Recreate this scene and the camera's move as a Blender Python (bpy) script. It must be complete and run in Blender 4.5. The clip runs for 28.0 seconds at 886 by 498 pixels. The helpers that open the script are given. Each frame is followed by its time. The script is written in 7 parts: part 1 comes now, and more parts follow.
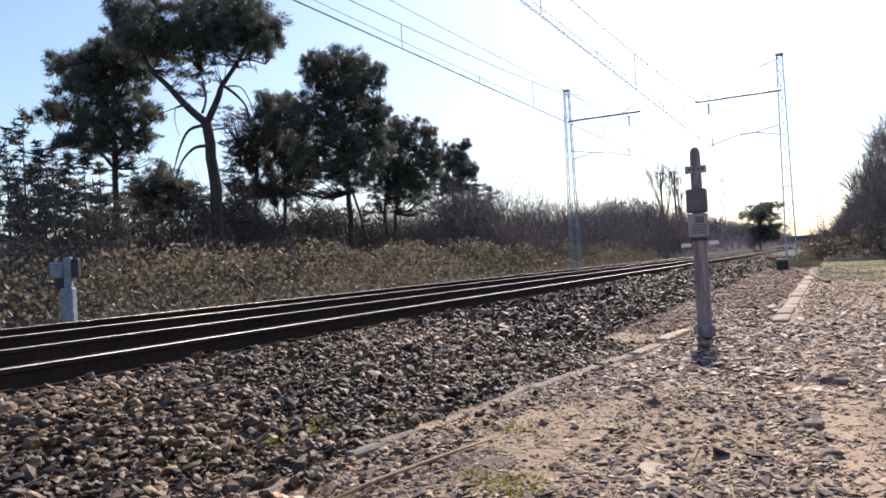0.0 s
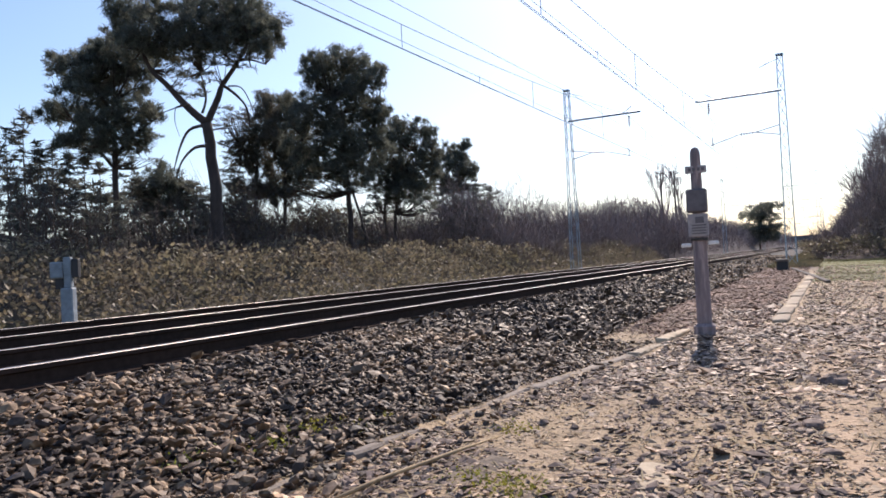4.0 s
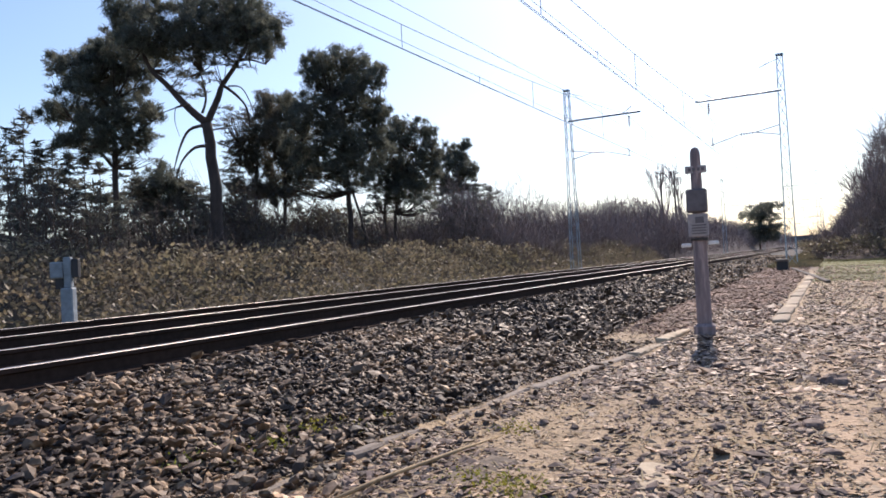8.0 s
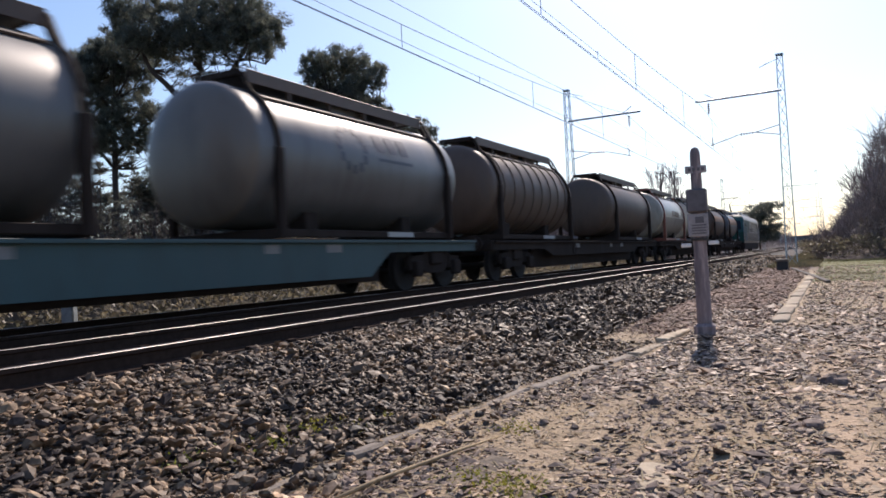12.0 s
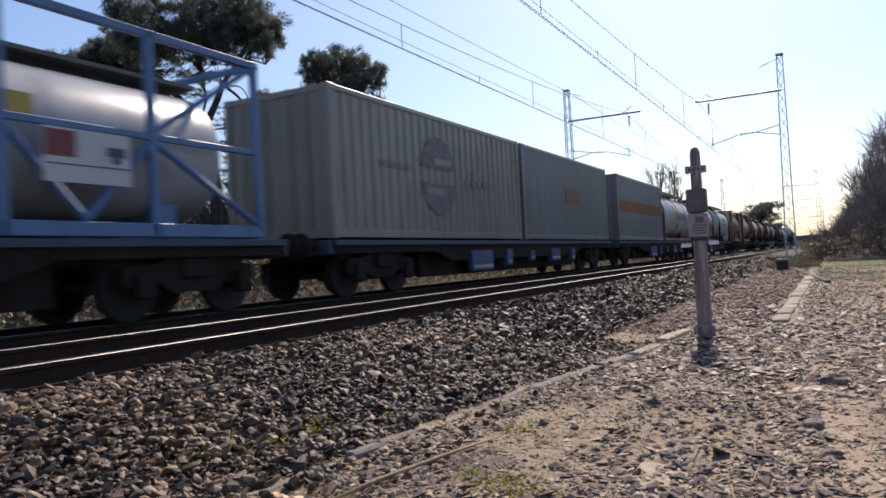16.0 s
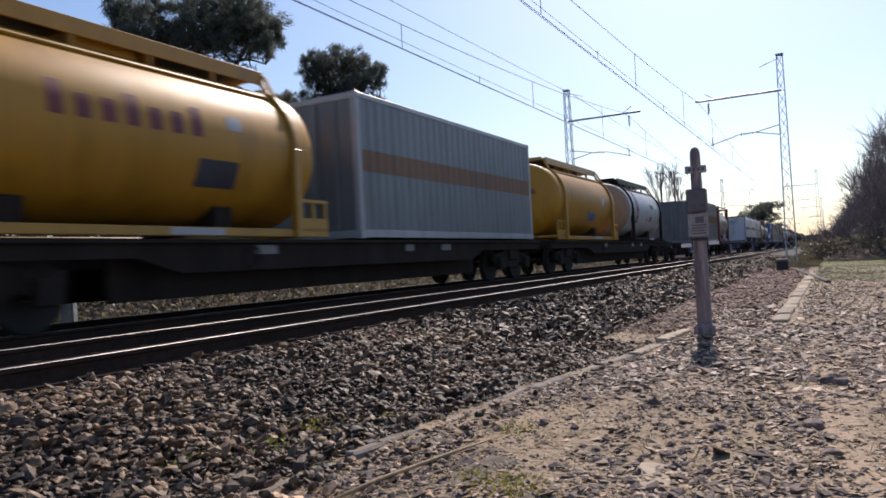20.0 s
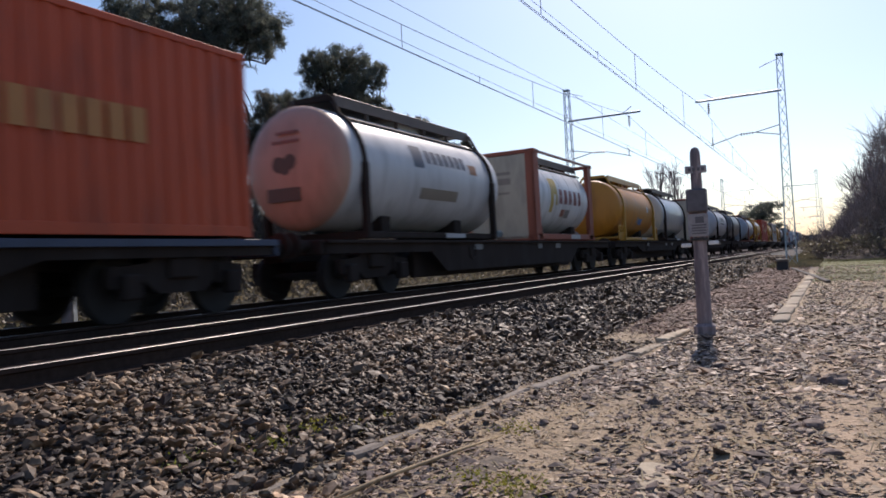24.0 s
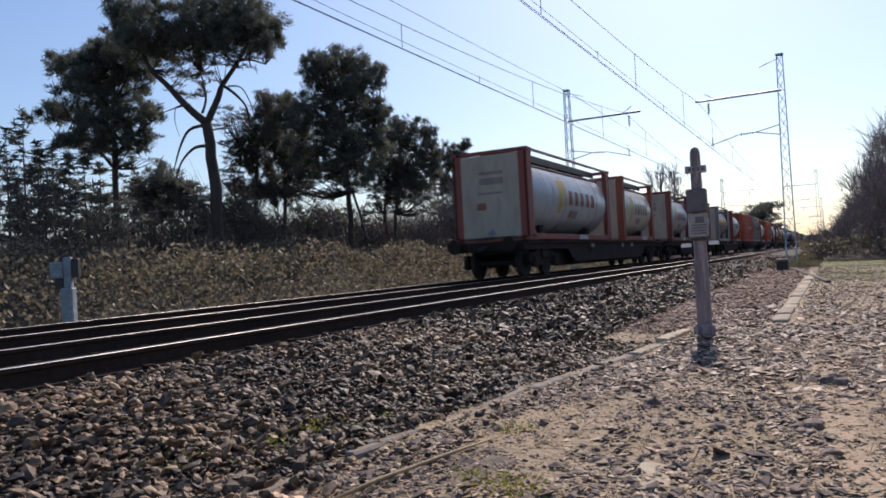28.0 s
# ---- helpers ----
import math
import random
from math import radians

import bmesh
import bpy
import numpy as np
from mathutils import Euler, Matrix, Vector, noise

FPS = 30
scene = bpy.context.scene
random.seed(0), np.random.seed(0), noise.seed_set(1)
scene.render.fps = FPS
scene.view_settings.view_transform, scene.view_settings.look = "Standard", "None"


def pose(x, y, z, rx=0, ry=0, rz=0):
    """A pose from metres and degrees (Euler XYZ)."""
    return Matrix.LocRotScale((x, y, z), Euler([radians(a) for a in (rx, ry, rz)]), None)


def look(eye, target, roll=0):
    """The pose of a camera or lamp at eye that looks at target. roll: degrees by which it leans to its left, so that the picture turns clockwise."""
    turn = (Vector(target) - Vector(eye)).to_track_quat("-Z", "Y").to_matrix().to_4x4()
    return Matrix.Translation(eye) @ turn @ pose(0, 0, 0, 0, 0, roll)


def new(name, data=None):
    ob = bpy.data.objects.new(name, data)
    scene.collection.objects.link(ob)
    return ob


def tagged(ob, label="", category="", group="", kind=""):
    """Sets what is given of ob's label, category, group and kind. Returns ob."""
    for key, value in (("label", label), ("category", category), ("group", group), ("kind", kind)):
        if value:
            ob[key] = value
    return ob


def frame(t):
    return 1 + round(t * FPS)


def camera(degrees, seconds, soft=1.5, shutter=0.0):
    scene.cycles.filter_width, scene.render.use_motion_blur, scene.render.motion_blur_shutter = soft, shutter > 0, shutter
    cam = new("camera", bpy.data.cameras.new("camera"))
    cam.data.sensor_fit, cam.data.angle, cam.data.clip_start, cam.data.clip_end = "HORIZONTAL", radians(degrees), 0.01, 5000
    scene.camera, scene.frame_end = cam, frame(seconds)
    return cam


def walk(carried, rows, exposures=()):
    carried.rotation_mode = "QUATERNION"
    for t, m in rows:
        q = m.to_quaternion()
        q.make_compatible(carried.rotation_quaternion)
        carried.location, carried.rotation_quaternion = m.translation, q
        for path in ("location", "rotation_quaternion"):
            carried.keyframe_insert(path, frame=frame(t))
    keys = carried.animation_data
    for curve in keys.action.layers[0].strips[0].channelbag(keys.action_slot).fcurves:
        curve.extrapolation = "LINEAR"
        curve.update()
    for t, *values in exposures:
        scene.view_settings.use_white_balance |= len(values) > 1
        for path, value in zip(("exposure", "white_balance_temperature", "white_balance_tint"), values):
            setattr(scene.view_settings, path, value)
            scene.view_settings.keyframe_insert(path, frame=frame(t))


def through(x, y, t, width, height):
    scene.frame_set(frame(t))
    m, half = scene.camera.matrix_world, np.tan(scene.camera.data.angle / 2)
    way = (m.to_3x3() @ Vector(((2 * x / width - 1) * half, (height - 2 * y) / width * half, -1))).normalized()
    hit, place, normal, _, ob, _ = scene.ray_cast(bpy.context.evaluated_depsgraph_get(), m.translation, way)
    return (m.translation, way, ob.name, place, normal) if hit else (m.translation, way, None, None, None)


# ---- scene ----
CURVE, BEND_FROM, BEND_TO = 0.027e-3, 5.6, 900.0
FAR_Y, NEAR_Y, DECK = 9.076, 5.898, 1.114      # track centre lines at the camera, height of the wagon decks


def bend(x):
    """How far the line has curved to the left at x."""
    d = min(max(x - BEND_FROM, 0.0), BEND_TO - BEND_FROM)
    return CURVE * d * d / 2 + max(x - BEND_TO, 0.0) * CURVE * (BEND_TO - BEND_FROM)


def heading(x):
    return CURVE * min(max(x - BEND_FROM, 0.0), BEND_TO - BEND_FROM)


# ---- camera ----
cam = camera(62.37, 28.0, soft=1.7, shutter=0.15)
EYE = Vector((0, 0, 0.577))
YAW, TILT = radians(28.006), radians(1.057)
AIM = EYE + 10 * Vector((math.cos(YAW) * math.cos(TILT), math.sin(YAW) * math.cos(TILT), math.sin(TILT)))
VIEW = look(EYE, AIM, -3.042)
walk(cam, [(0.0, VIEW), (28.0, VIEW)],
     exposures=[(0.0, 0.53, 6000, 17), (8.6, 0.53, 6000, 17), (10.0, 0.46, 6000, 17), (12.5, 0.31, 5950, 16), (16.0, 0.15, 5900, 16), (28.0, 0.05, 5850, 16)])

# ---- sky and sun ----
SUN_AZIMUTH, SUN_HEIGHT = radians(8.0), radians(41.0)
world = bpy.data.worlds.new("world")
scene.world = world
world.use_nodes = True
nt = world.node_tree
sky = nt.nodes.new("ShaderNodeTexSky")
sky.sky_type = "NISHITA"
sky.sun_disc = False
sky.sun_elevation = SUN_HEIGHT
sky.sun_rotation = math.pi / 2 - SUN_AZIMUTH
sky.altitude = 100
sky.air_density, sky.dust_density, sky.ozone_density = 1.2, 1.1, 2.8
nt.links.new(sky.outputs["Color"], nt.nodes["Background"].inputs["Color"])
nt.nodes["Background"].inputs["Strength"].default_value = 0.11
lamp = bpy.data.lights.new("sun", "SUN")
lamp.energy, lamp.angle, lamp.color = 4.8, radians(0.6), (1.0, 0.83, 0.64)
sun = new("sun", lamp)
sun.matrix_world = look((0, 0, 50), Vector((0, 0, 50)) - Vector((math.cos(SUN_AZIMUTH) * math.cos(SUN_HEIGHT), math.sin(SUN_AZIMUTH) * math.cos(SUN_HEIGHT), math.sin(SUN_HEIGHT))))


# ---- materials ----
def material(name, a, b, rough=0.7, metal=0.0, grain=8.0, patch=0.7, bump=0.2, third=None, island=0.0, each=0.0, stretch=(1, 1, 1), clear=0.0):
    """Colour a to b by patches and grain, an optional third colour in streaks; island/each: variation per stone / per object."""
    m = bpy.data.materials.new(name)
    m.use_nodes = True
    t = m.node_tree
    n, link = t.nodes, t.links.new
    shader = n["Principled BSDF"]
    co = n.new("ShaderNodeTexCoord")
    mp = n.new("ShaderNodeMapping")
    mp.inputs["Scale"].default_value = stretch
    link(co.outputs["Object"], mp.inputs["Vector"])

    def cloud(scale, detail):
        c = n.new("ShaderNodeTexNoise")
        c.inputs["Scale"].default_value, c.inputs["Detail"].default_value = scale, detail
        link(mp.outputs["Vector"], c.inputs["Vector"])
        return c

    def mix(fac, p, q, blend="MIX"):
        x = n.new("ShaderNodeMix")
        x.data_type, x.blend_type = "RGBA", blend
        for v, socket in ((fac, x.inputs["Factor"]), (p, x.inputs["A"]), (q, x.inputs["B"])):
            if hasattr(v, "is_linked"):
                link(v, socket)
            else:
                socket.default_value = v if isinstance(v, float) else (*v, 1)
        return x.outputs["Result"]

    def sharpen(v, low, high):
        r = n.new("ShaderNodeMapRange")
        r.inputs["From Min"].default_value, r.inputs["From Max"].default_value = low, high
        link(v, r.inputs["Value"])
        return r.outputs["Result"]
    big, small = cloud(patch, 4), cloud(grain, 6)
    colour = mix(sharpen(big.outputs["Fac"], 0.35, 0.65), a, b)
    if third:
        colour = mix(sharpen(small.outputs["Fac"], 0.52, 0.72), colour, third)
    fine = mix(sharpen(small.outputs["Fac"], 0.3, 0.7), (0.72, 0.72, 0.72), (1.18, 1.18, 1.18))
    colour = mix(1.0, colour, fine, "MULTIPLY")
    for amount, node, socket in ((island, "ShaderNodeNewGeometry", "Random Per Island"), (each, "ShaderNodeObjectInfo", "Random")):
        if amount:
            g = n.new(node)
            ramp = n.new("ShaderNodeValToRGB")
            ramp.color_ramp.elements[0].color = (1 - amount, 1 - amount, 1 - amount * 0.9, 1)
            ramp.color_ramp.elements[1].color = (1 + amount, 1 + amount * 0.92, 1 + amount * 0.8, 1)
            link(g.outputs[socket], ramp.inputs["Fac"])
            colour = mix(1.0, colour, ramp.outputs["Color"], "MULTIPLY")
    link(colour, shader.inputs["Base Color"])
    shader.inputs["Metallic"].default_value = metal
    rr = n.new("ShaderNodeMapRange")
    rr.inputs["To Min"].default_value, rr.inputs["To Max"].default_value = max(rough - 0.12, 0.05), min(rough + 0.12, 1)
    link(small.outputs["Fac"], rr.inputs["Value"])
    link(rr.outputs["Result"], shader.inputs["Roughness"])
    shader.inputs["Coat Weight"].default_value = clear
    if bump:
        bp = n.new("ShaderNodeBump")
        bp.inputs["Strength"].default_value, bp.inputs["Distance"].default_value = bump, 0.02
        link(small.outputs["Fac"], bp.inputs["Height"])
        link(bp.outputs["Normal"], shader.inputs["Normal"])
    return m


def leafy(name, a, b, through=0.25, gloss=0.75):
    """Leaves and needles: colour by island, some light passes through."""
    m = material(name, a, b, gloss, grain=30, patch=0.9, bump=0, island=0.45)
    t = m.node_tree
    shader = t.nodes["Principled BSDF"]
    glow = t.nodes.new("ShaderNodeBsdfTranslucent")
    both = t.nodes.new("ShaderNodeMixShader")
    both.inputs[0].default_value = through
    source = shader.inputs["Base Color"].links[0].from_socket
    t.links.new(source, glow.inputs["Color"])
    t.links.new(shader.outputs[0], both.inputs[1])
    t.links.new(glow.outputs[0], both.inputs[2])
    t.links.new(both.outputs[0], t.nodes["Material Output"].inputs["Surface"])
    return m


def paint(name, c, rough=0.32, dirt=0.35, metal=0.0):
    """Weathered vehicle paint: streaks of grime over the colour."""
    low = tuple(v * (1 - dirt) + 0.03 * dirt for v in c)
    return material(name, c, tuple(v * 0.85 for v in c), rough, metal, grain=2.2, patch=0.5, bump=0.05, third=low, stretch=(1, 1, 0.35))


M_DIRT = material("dirt", (0.40, 0.305, 0.185), (0.29, 0.22, 0.145), 0.95, grain=34, patch=0.75, bump=1.0, third=(0.17, 0.13, 0.092))
M_EARTH = material("red_earth", (0.25, 0.165, 0.12), (0.185, 0.125, 0.095), 0.95, grain=26, patch=0.8, bump=1.0, third=(0.13, 0.09, 0.07))
M_SAND = material("sandy_rut", (0.43, 0.32, 0.21), (0.36, 0.265, 0.175), 0.95, grain=30, patch=2.0, bump=0.8, third=(0.29, 0.21, 0.15))
# Near-black: the shade in the gaps between stones is put into the bed's colour.
M_BEDSHADE = material("ballast_bed_shade", (0.020, 0.017, 0.015), (0.028, 0.023, 0.020), 0.95, grain=22, patch=0.8, bump=0.9)
M_BALLAST = material("ballast_stone", (0.112, 0.077, 0.046), (0.038, 0.028, 0.021), 0.62, grain=14, patch=0.8, bump=0.4, third=(0.20, 0.15, 0.095), island=0.9, each=0.6)
M_BALLAST.node_tree.nodes["Principled BSDF"].inputs["Specular IOR Level"].default_value = 0.36
M_GRIT = material("path_grit", (0.40, 0.31, 0.20), (0.23, 0.175, 0.125), 0.75, grain=14, patch=0.6, bump=0.3, island=0.6)
M_GRAVEL = material("path_stone", (0.325, 0.238, 0.165), (0.13, 0.096, 0.075), 0.62, grain=14, patch=0.6, bump=0.3, third=(0.26, 0.185, 0.12), island=0.75, each=0.55)
M_GRAVEL.node_tree.nodes["Principled BSDF"].inputs["Specular IOR Level"].default_value = 0.35
M_LID = material("lid_concrete", (0.42, 0.355, 0.255), (0.33, 0.275, 0.20), 0.9, grain=9, patch=1.2, bump=0.4, third=(0.27, 0.21, 0.15), each=0.25)
M_ROCK = material("rock", (0.16, 0.118, 0.098), (0.10, 0.074, 0.066), 0.85, grain=9, patch=3, bump=0.7, third=(0.24, 0.19, 0.16), each=0.3)
M_CONCRETE = material("concrete", (0.26, 0.225, 0.185), (0.19, 0.162, 0.135), 0.9, grain=9, patch=1.2, bump=0.4, third=(0.17, 0.14, 0.11), each=0.2)
M_POSTWOOD = material("post_concrete", (0.27, 0.215, 0.215), (0.20, 0.16, 0.165), 0.85, grain=7, patch=2, bump=0.3, third=(0.32, 0.26, 0.25), stretch=(3, 3, 0.6))
M_SLEEPER = material("sleeper", (0.10, 0.085, 0.075), (0.065, 0.055, 0.05), 0.9, grain=10, patch=1.5, bump=0.5, each=0.3)
M_RUST = material("rail_rust", (0.050, 0.032, 0.025), (0.036, 0.025, 0.020), 0.9, grain=16, patch=1.0, bump=0.3)
M_RUST.node_tree.nodes["Principled BSDF"].inputs["Specular IOR Level"].default_value = 0.08
M_RAILTOP = material("rail_top", (0.52, 0.48, 0.46), (0.42, 0.39, 0.37), 0.40, 0.9, grain=6, patch=0.6, bump=0.03, stretch=(0.2, 4, 4))
M_STEEL = material("galvanised", (0.36, 0.44, 0.50), (0.30, 0.37, 0.43), 0.45, 0.6, grain=10, patch=0.8, bump=0.1)
M_WIRE = material("wire", (0.10, 0.09, 0.085), (0.07, 0.07, 0.07), 0.5, 0.7, bump=0)
M_INSULATOR = material("insulator", (0.16, 0.10, 0.08), (0.12, 0.08, 0.06), 0.25, bump=0)
M_BARK = material("pine_bark", (0.066, 0.050, 0.043), (0.042, 0.034, 0.031), 0.95, grain=9, patch=2, bump=0.9, stretch=(1, 1, 0.4))
M_TWIG = material("bare_wood", (0.29, 0.24, 0.225), (0.20, 0.165, 0.16), 0.95, grain=12, patch=1, bump=0.2, island=0.35)
M_NEEDLE = leafy("pine_needles", (0.125, 0.147, 0.125), (0.15, 0.16, 0.13), 0.55, 0.7)
M_NEEDLE_B = leafy("spruce_needles", (0.12, 0.135, 0.12), (0.14, 0.147, 0.125), 0.55, 0.65)
M_BRAMBLE = leafy("bramble_leaves", (0.17, 0.16, 0.105), (0.23, 0.20, 0.14), 0.5, 0.55)
M_IVY = leafy("brown_scrub_leaves", (0.118, 0.124, 0.10), (0.145, 0.135, 0.105), 0.55, 0.7)
M_SHRUB = leafy("shrub_leaves", (0.125, 0.128, 0.078), (0.17, 0.145, 0.09), 0.4, 0.65)
M_GRASS = leafy("grass_blades", (0.17, 0.185, 0.055), (0.22, 0.20, 0.08), 0.4)
M_GREYGRASS = leafy("grey_grass", (0.17, 0.165, 0.11), (0.22, 0.20, 0.14), 0.3)
M_DRYGRASS = leafy("dry_grass", (0.24, 0.19, 0.10), (0.30, 0.24, 0.13), 0.3)
M_VERGE = material("verge_soil", (0.075, 0.07, 0.035), (0.10, 0.08, 0.045), 0.95, grain=12, patch=0.4, bump=0.8, third=(0.05, 0.05, 0.025))
M_FIELD = material("field_grass", (0.13, 0.15, 0.045), (0.17, 0.155, 0.07), 0.95, grain=9, patch=0.3, bump=0.5, third=(0.10, 0.105, 0.04))
M_WHITE = paint("white_paint", (0.56, 0.57, 0.58), 0.45)
M_CREAM = paint("cream_paint", (0.55, 0.505, 0.42))
M_PALE = paint("pale_grey_paint", (0.40, 0.42, 0.44))
M_BOXGREY = paint("box_grey_paint", (0.18, 0.182, 0.19), 0.38)
M_BEIGE = paint("beige_paint", (0.245, 0.222, 0.188))
M_SILVER = paint("tank_silver", (0.145, 0.147, 0.15), 0.42, 0.5, 0.2)
M_DARKTANK = paint("grimy_tank", (0.105, 0.072, 0.054), 0.55, 0.5)
M_REDFRAME = paint("red_frame_paint", (0.25, 0.062, 0.042), 0.6, 0.4)
M_REDBROWN = paint("red_brown_paint", (0.24, 0.08, 0.058), 0.38, 0.4)
M_RED = paint("red_paint", (0.43, 0.074, 0.038), 0.6, 0.3)
M_ORANGE = paint("orange_paint", (0.29, 0.078, 0.042), 0.6, 0.4)
M_BAND = paint("orange_band", (0.32, 0.14, 0.05), 0.6, 0.4)
M_YELLOW = paint("yellow_paint", (0.50, 0.245, 0.012), 0.5, 0.35)
M_BLUE = paint("blue_paint", (0.10, 0.19, 0.38), 0.45, 0.3)
M_PANEL = paint("panel_blue", (0.05, 0.095, 0.21), 0.6, 0.4)
M_WAGONBLUE = paint("wagon_blue", (0.048, 0.066, 0.11), 0.65, 0.4)
M_TEAL = paint("teal_paint", (0.012, 0.082, 0.070), 0.5, 0.4)
M_MINT = paint("mint_paint", (0.47, 0.58, 0.52), 0.5, 0.3)
M_LOCOGREY = paint("loco_grey", (0.165, 0.16, 0.15), 0.32, 0.4)
M_LOCOROOF = paint("loco_roof", (0.42, 0.41, 0.39), 0.45, 0.25)
M_FRAME = paint("underframe_grime", (0.036, 0.027, 0.023), 0.9, 0.4)
M_FRAME.node_tree.nodes["Principled BSDF"].inputs["Specular IOR Level"].default_value = 0.15
M_TEALFRAME = paint("teal_underframe", (0.035, 0.082, 0.09), 0.6, 0.4)
M_WHEEL = material("wheel_steel", (0.032, 0.026, 0.022), (0.024, 0.020, 0.018), 0.85, 0.1, grain=9, patch=2, bump=0.2)
M_DARK = paint("black_fittings", (0.035, 0.033, 0.035), 0.6, 0.2)
M_WALK = material("walkway_grating", (0.17, 0.16, 0.15), (0.12, 0.115, 0.11), 0.6, 0.5, grain=20, patch=2, bump=0.4)
M_MARKRED = paint("dark_red_lettering", (0.19, 0.032, 0.030), 0.5, 0.4)
M_MARKYELLOW = paint("yellow_lettering", (0.48, 0.34, 0.06), 0.5, 0.4)
M_MARKDARK = paint("dark_lettering", (0.05, 0.055, 0.08), 0.5, 0.2)
M_MARKBLUE = paint("blue_lettering", (0.06, 0.14, 0.35), 0.5, 0.2)
M_PALEWHITE = paint("dull_white_paint", (0.64, 0.655, 0.67), 0.4, 0.25)
M_YELLOWFRAME = paint("yellow_frame", (0.46, 0.24, 0.022), 0.38, 0.4)
M_BLUEGREY = paint("blue_grey_paint", (0.155, 0.175, 0.195), 0.38, 0.25)
M_BROWNBAND = paint("brown_band", (0.21, 0.115, 0.062), 0.6, 0.3)
M_JACKET = paint("jacket_grey_paint", (0.28, 0.285, 0.29), 0.5, 0.5)
M_DULLCREAM = paint("dull_cream_paint", (0.36, 0.33, 0.28), 0.5, 0.55)
M_OCHRE = paint("ochre_lettering", (0.44, 0.27, 0.09), 0.6, 0.3)
M_FADEDOCHRE = paint("faded_ochre", (0.48, 0.21, 0.055), 0.6, 0.4)
M_FAINT = paint("faint_marks", (0.27, 0.225, 0.19), 0.6, 0.4)
M_AMBER = paint("amber_paint", (0.50, 0.21, 0.018), 0.5, 0.3)
M_AMBERDIRT = paint("dirty_amber", (0.28, 0.125, 0.018), 0.55, 0.5)
M_STAINED = paint("tan_stained_end", (0.38, 0.27, 0.18), 0.6, 0.45)
M_PINK = paint("stained_end", (0.50, 0.315, 0.235), 0.5, 0.4)
M_ORANGERED = paint("orange_red_paint", (0.50, 0.075, 0.018), 0.6, 0.3)
M_TAUPE = paint("taupe_paint", (0.165, 0.145, 0.125), 0.38, 0.35)
M_GLASS = material("cab_glass", (0.02, 0.025, 0.03), (0.03, 0.03, 0.035), 0.12, bump=0)
M_GLASS.node_tree.nodes["Principled BSDF"].inputs["Specular IOR Level"].default_value = 0.25


# ---- mesh helpers ----
def mesh_object(name, verts, faces, mat, parent=None, label="", smooth=False, mats=()):
    me = bpy.data.meshes.new(name)
    me.from_pydata(verts, [], faces)
    for m in (mat, *mats):
        me.materials.append(m)
    if smooth:
        me.polygons.foreach_set("use_smooth", [True] * len(me.polygons))
    ob = new(name, me)
    ob.parent = parent
    return tagged(ob, label)


def part(name, bm, mat, parent=None, label="", smooth=False, auto=0):
    me = bpy.data.meshes.new(name)
    bm.to_mesh(me)
    bm.free()
    me.materials.append(mat)
    if smooth:
        me.polygons.foreach_set("use_smooth", [True] * len(me.polygons))
        if auto:
            me.set_sharp_from_angle(angle=radians(auto))
    ob = new(name, me)
    ob.parent = parent
    return tagged(ob, label)


def box(bm, x0, x1, y0, y1, z0, z1, bevel=0.0, m=None):
    vs = [bm.verts.new((x, y, z)) for z in (z0, z1) for y in (y0, y1) for x in (x0, x1)]
    fs = [bm.faces.new([vs[i] for i in q]) for q in ((0, 2, 3, 1), (4, 5, 7, 6), (0, 1, 5, 4), (2, 6, 7, 3), (0, 4, 6, 2), (1, 3, 7, 5))]
    if m is not None:
        bmesh.ops.transform(bm, matrix=m, verts=vs)
    if bevel:
        edges = list({e for f in fs for e in f.edges})
        bmesh.ops.bevel(bm, geom=edges, offset=bevel, segments=1, affect="EDGES")
    return bm


def boxes(*dims, bevel=0.0):
    bm = bmesh.new()
    for d in dims:
        box(bm, *d, bevel=bevel)
    return bm


def rod(bm, p, q, r0, r1=None, n=8, caps=True):
    p, q = Vector(p), Vector(q)
    r1 = r0 if r1 is None else r1
    turn = (q - p).to_track_quat("Z", "Y").to_matrix()
    rings = []
    for c, r in ((p, r0), (q, r1)):
        rings.append([bm.verts.new(c + turn @ Vector((r * math.cos(a), r * math.sin(a), 0))) for a in (2 * math.pi * i / n for i in range(n))])
    for i in range(n):
        bm.faces.new((rings[0][i], rings[0][(i + 1) % n], rings[1][(i + 1) % n], rings[1][i]))
    if caps:
        bm.faces.new(rings[0][::-1])
        bm.faces.new(rings[1])
    return bm


def rods(*ends, r=0.02, n=6):
    bm = bmesh.new()
    for p, q in ends:
        rod(bm, p, q, r, n=n)
    return bm


def pipe(bm, points, radii, n=8):
    """A bent, tapered tube along points."""
    rings, turn = [], None
    for i, p in enumerate(points):
        p = Vector(p)
        d = (Vector(points[min(i + 1, len(points) - 1)]) - Vector(points[max(i - 1, 0)])).normalized()
        turn = d.to_track_quat("Z", "Y").to_matrix() if turn is None else (turn @ Vector((0, 0, 1))).rotation_difference(d).to_matrix() @ turn
        rings.append([bm.verts.new(p + turn @ Vector((radii[i] * math.cos(a), radii[i] * math.sin(a), 0))) for a in (2 * math.pi * k / n for k in range(n))])
    for a, b in zip(rings, rings[1:]):
        for i in range(n):
            bm.faces.new((a[i], a[(i + 1) % n], b[(i + 1) % n], b[i]))
    bm.faces.new(rings[0][::-1])
    bm.faces.new(rings[-1])
    return bm


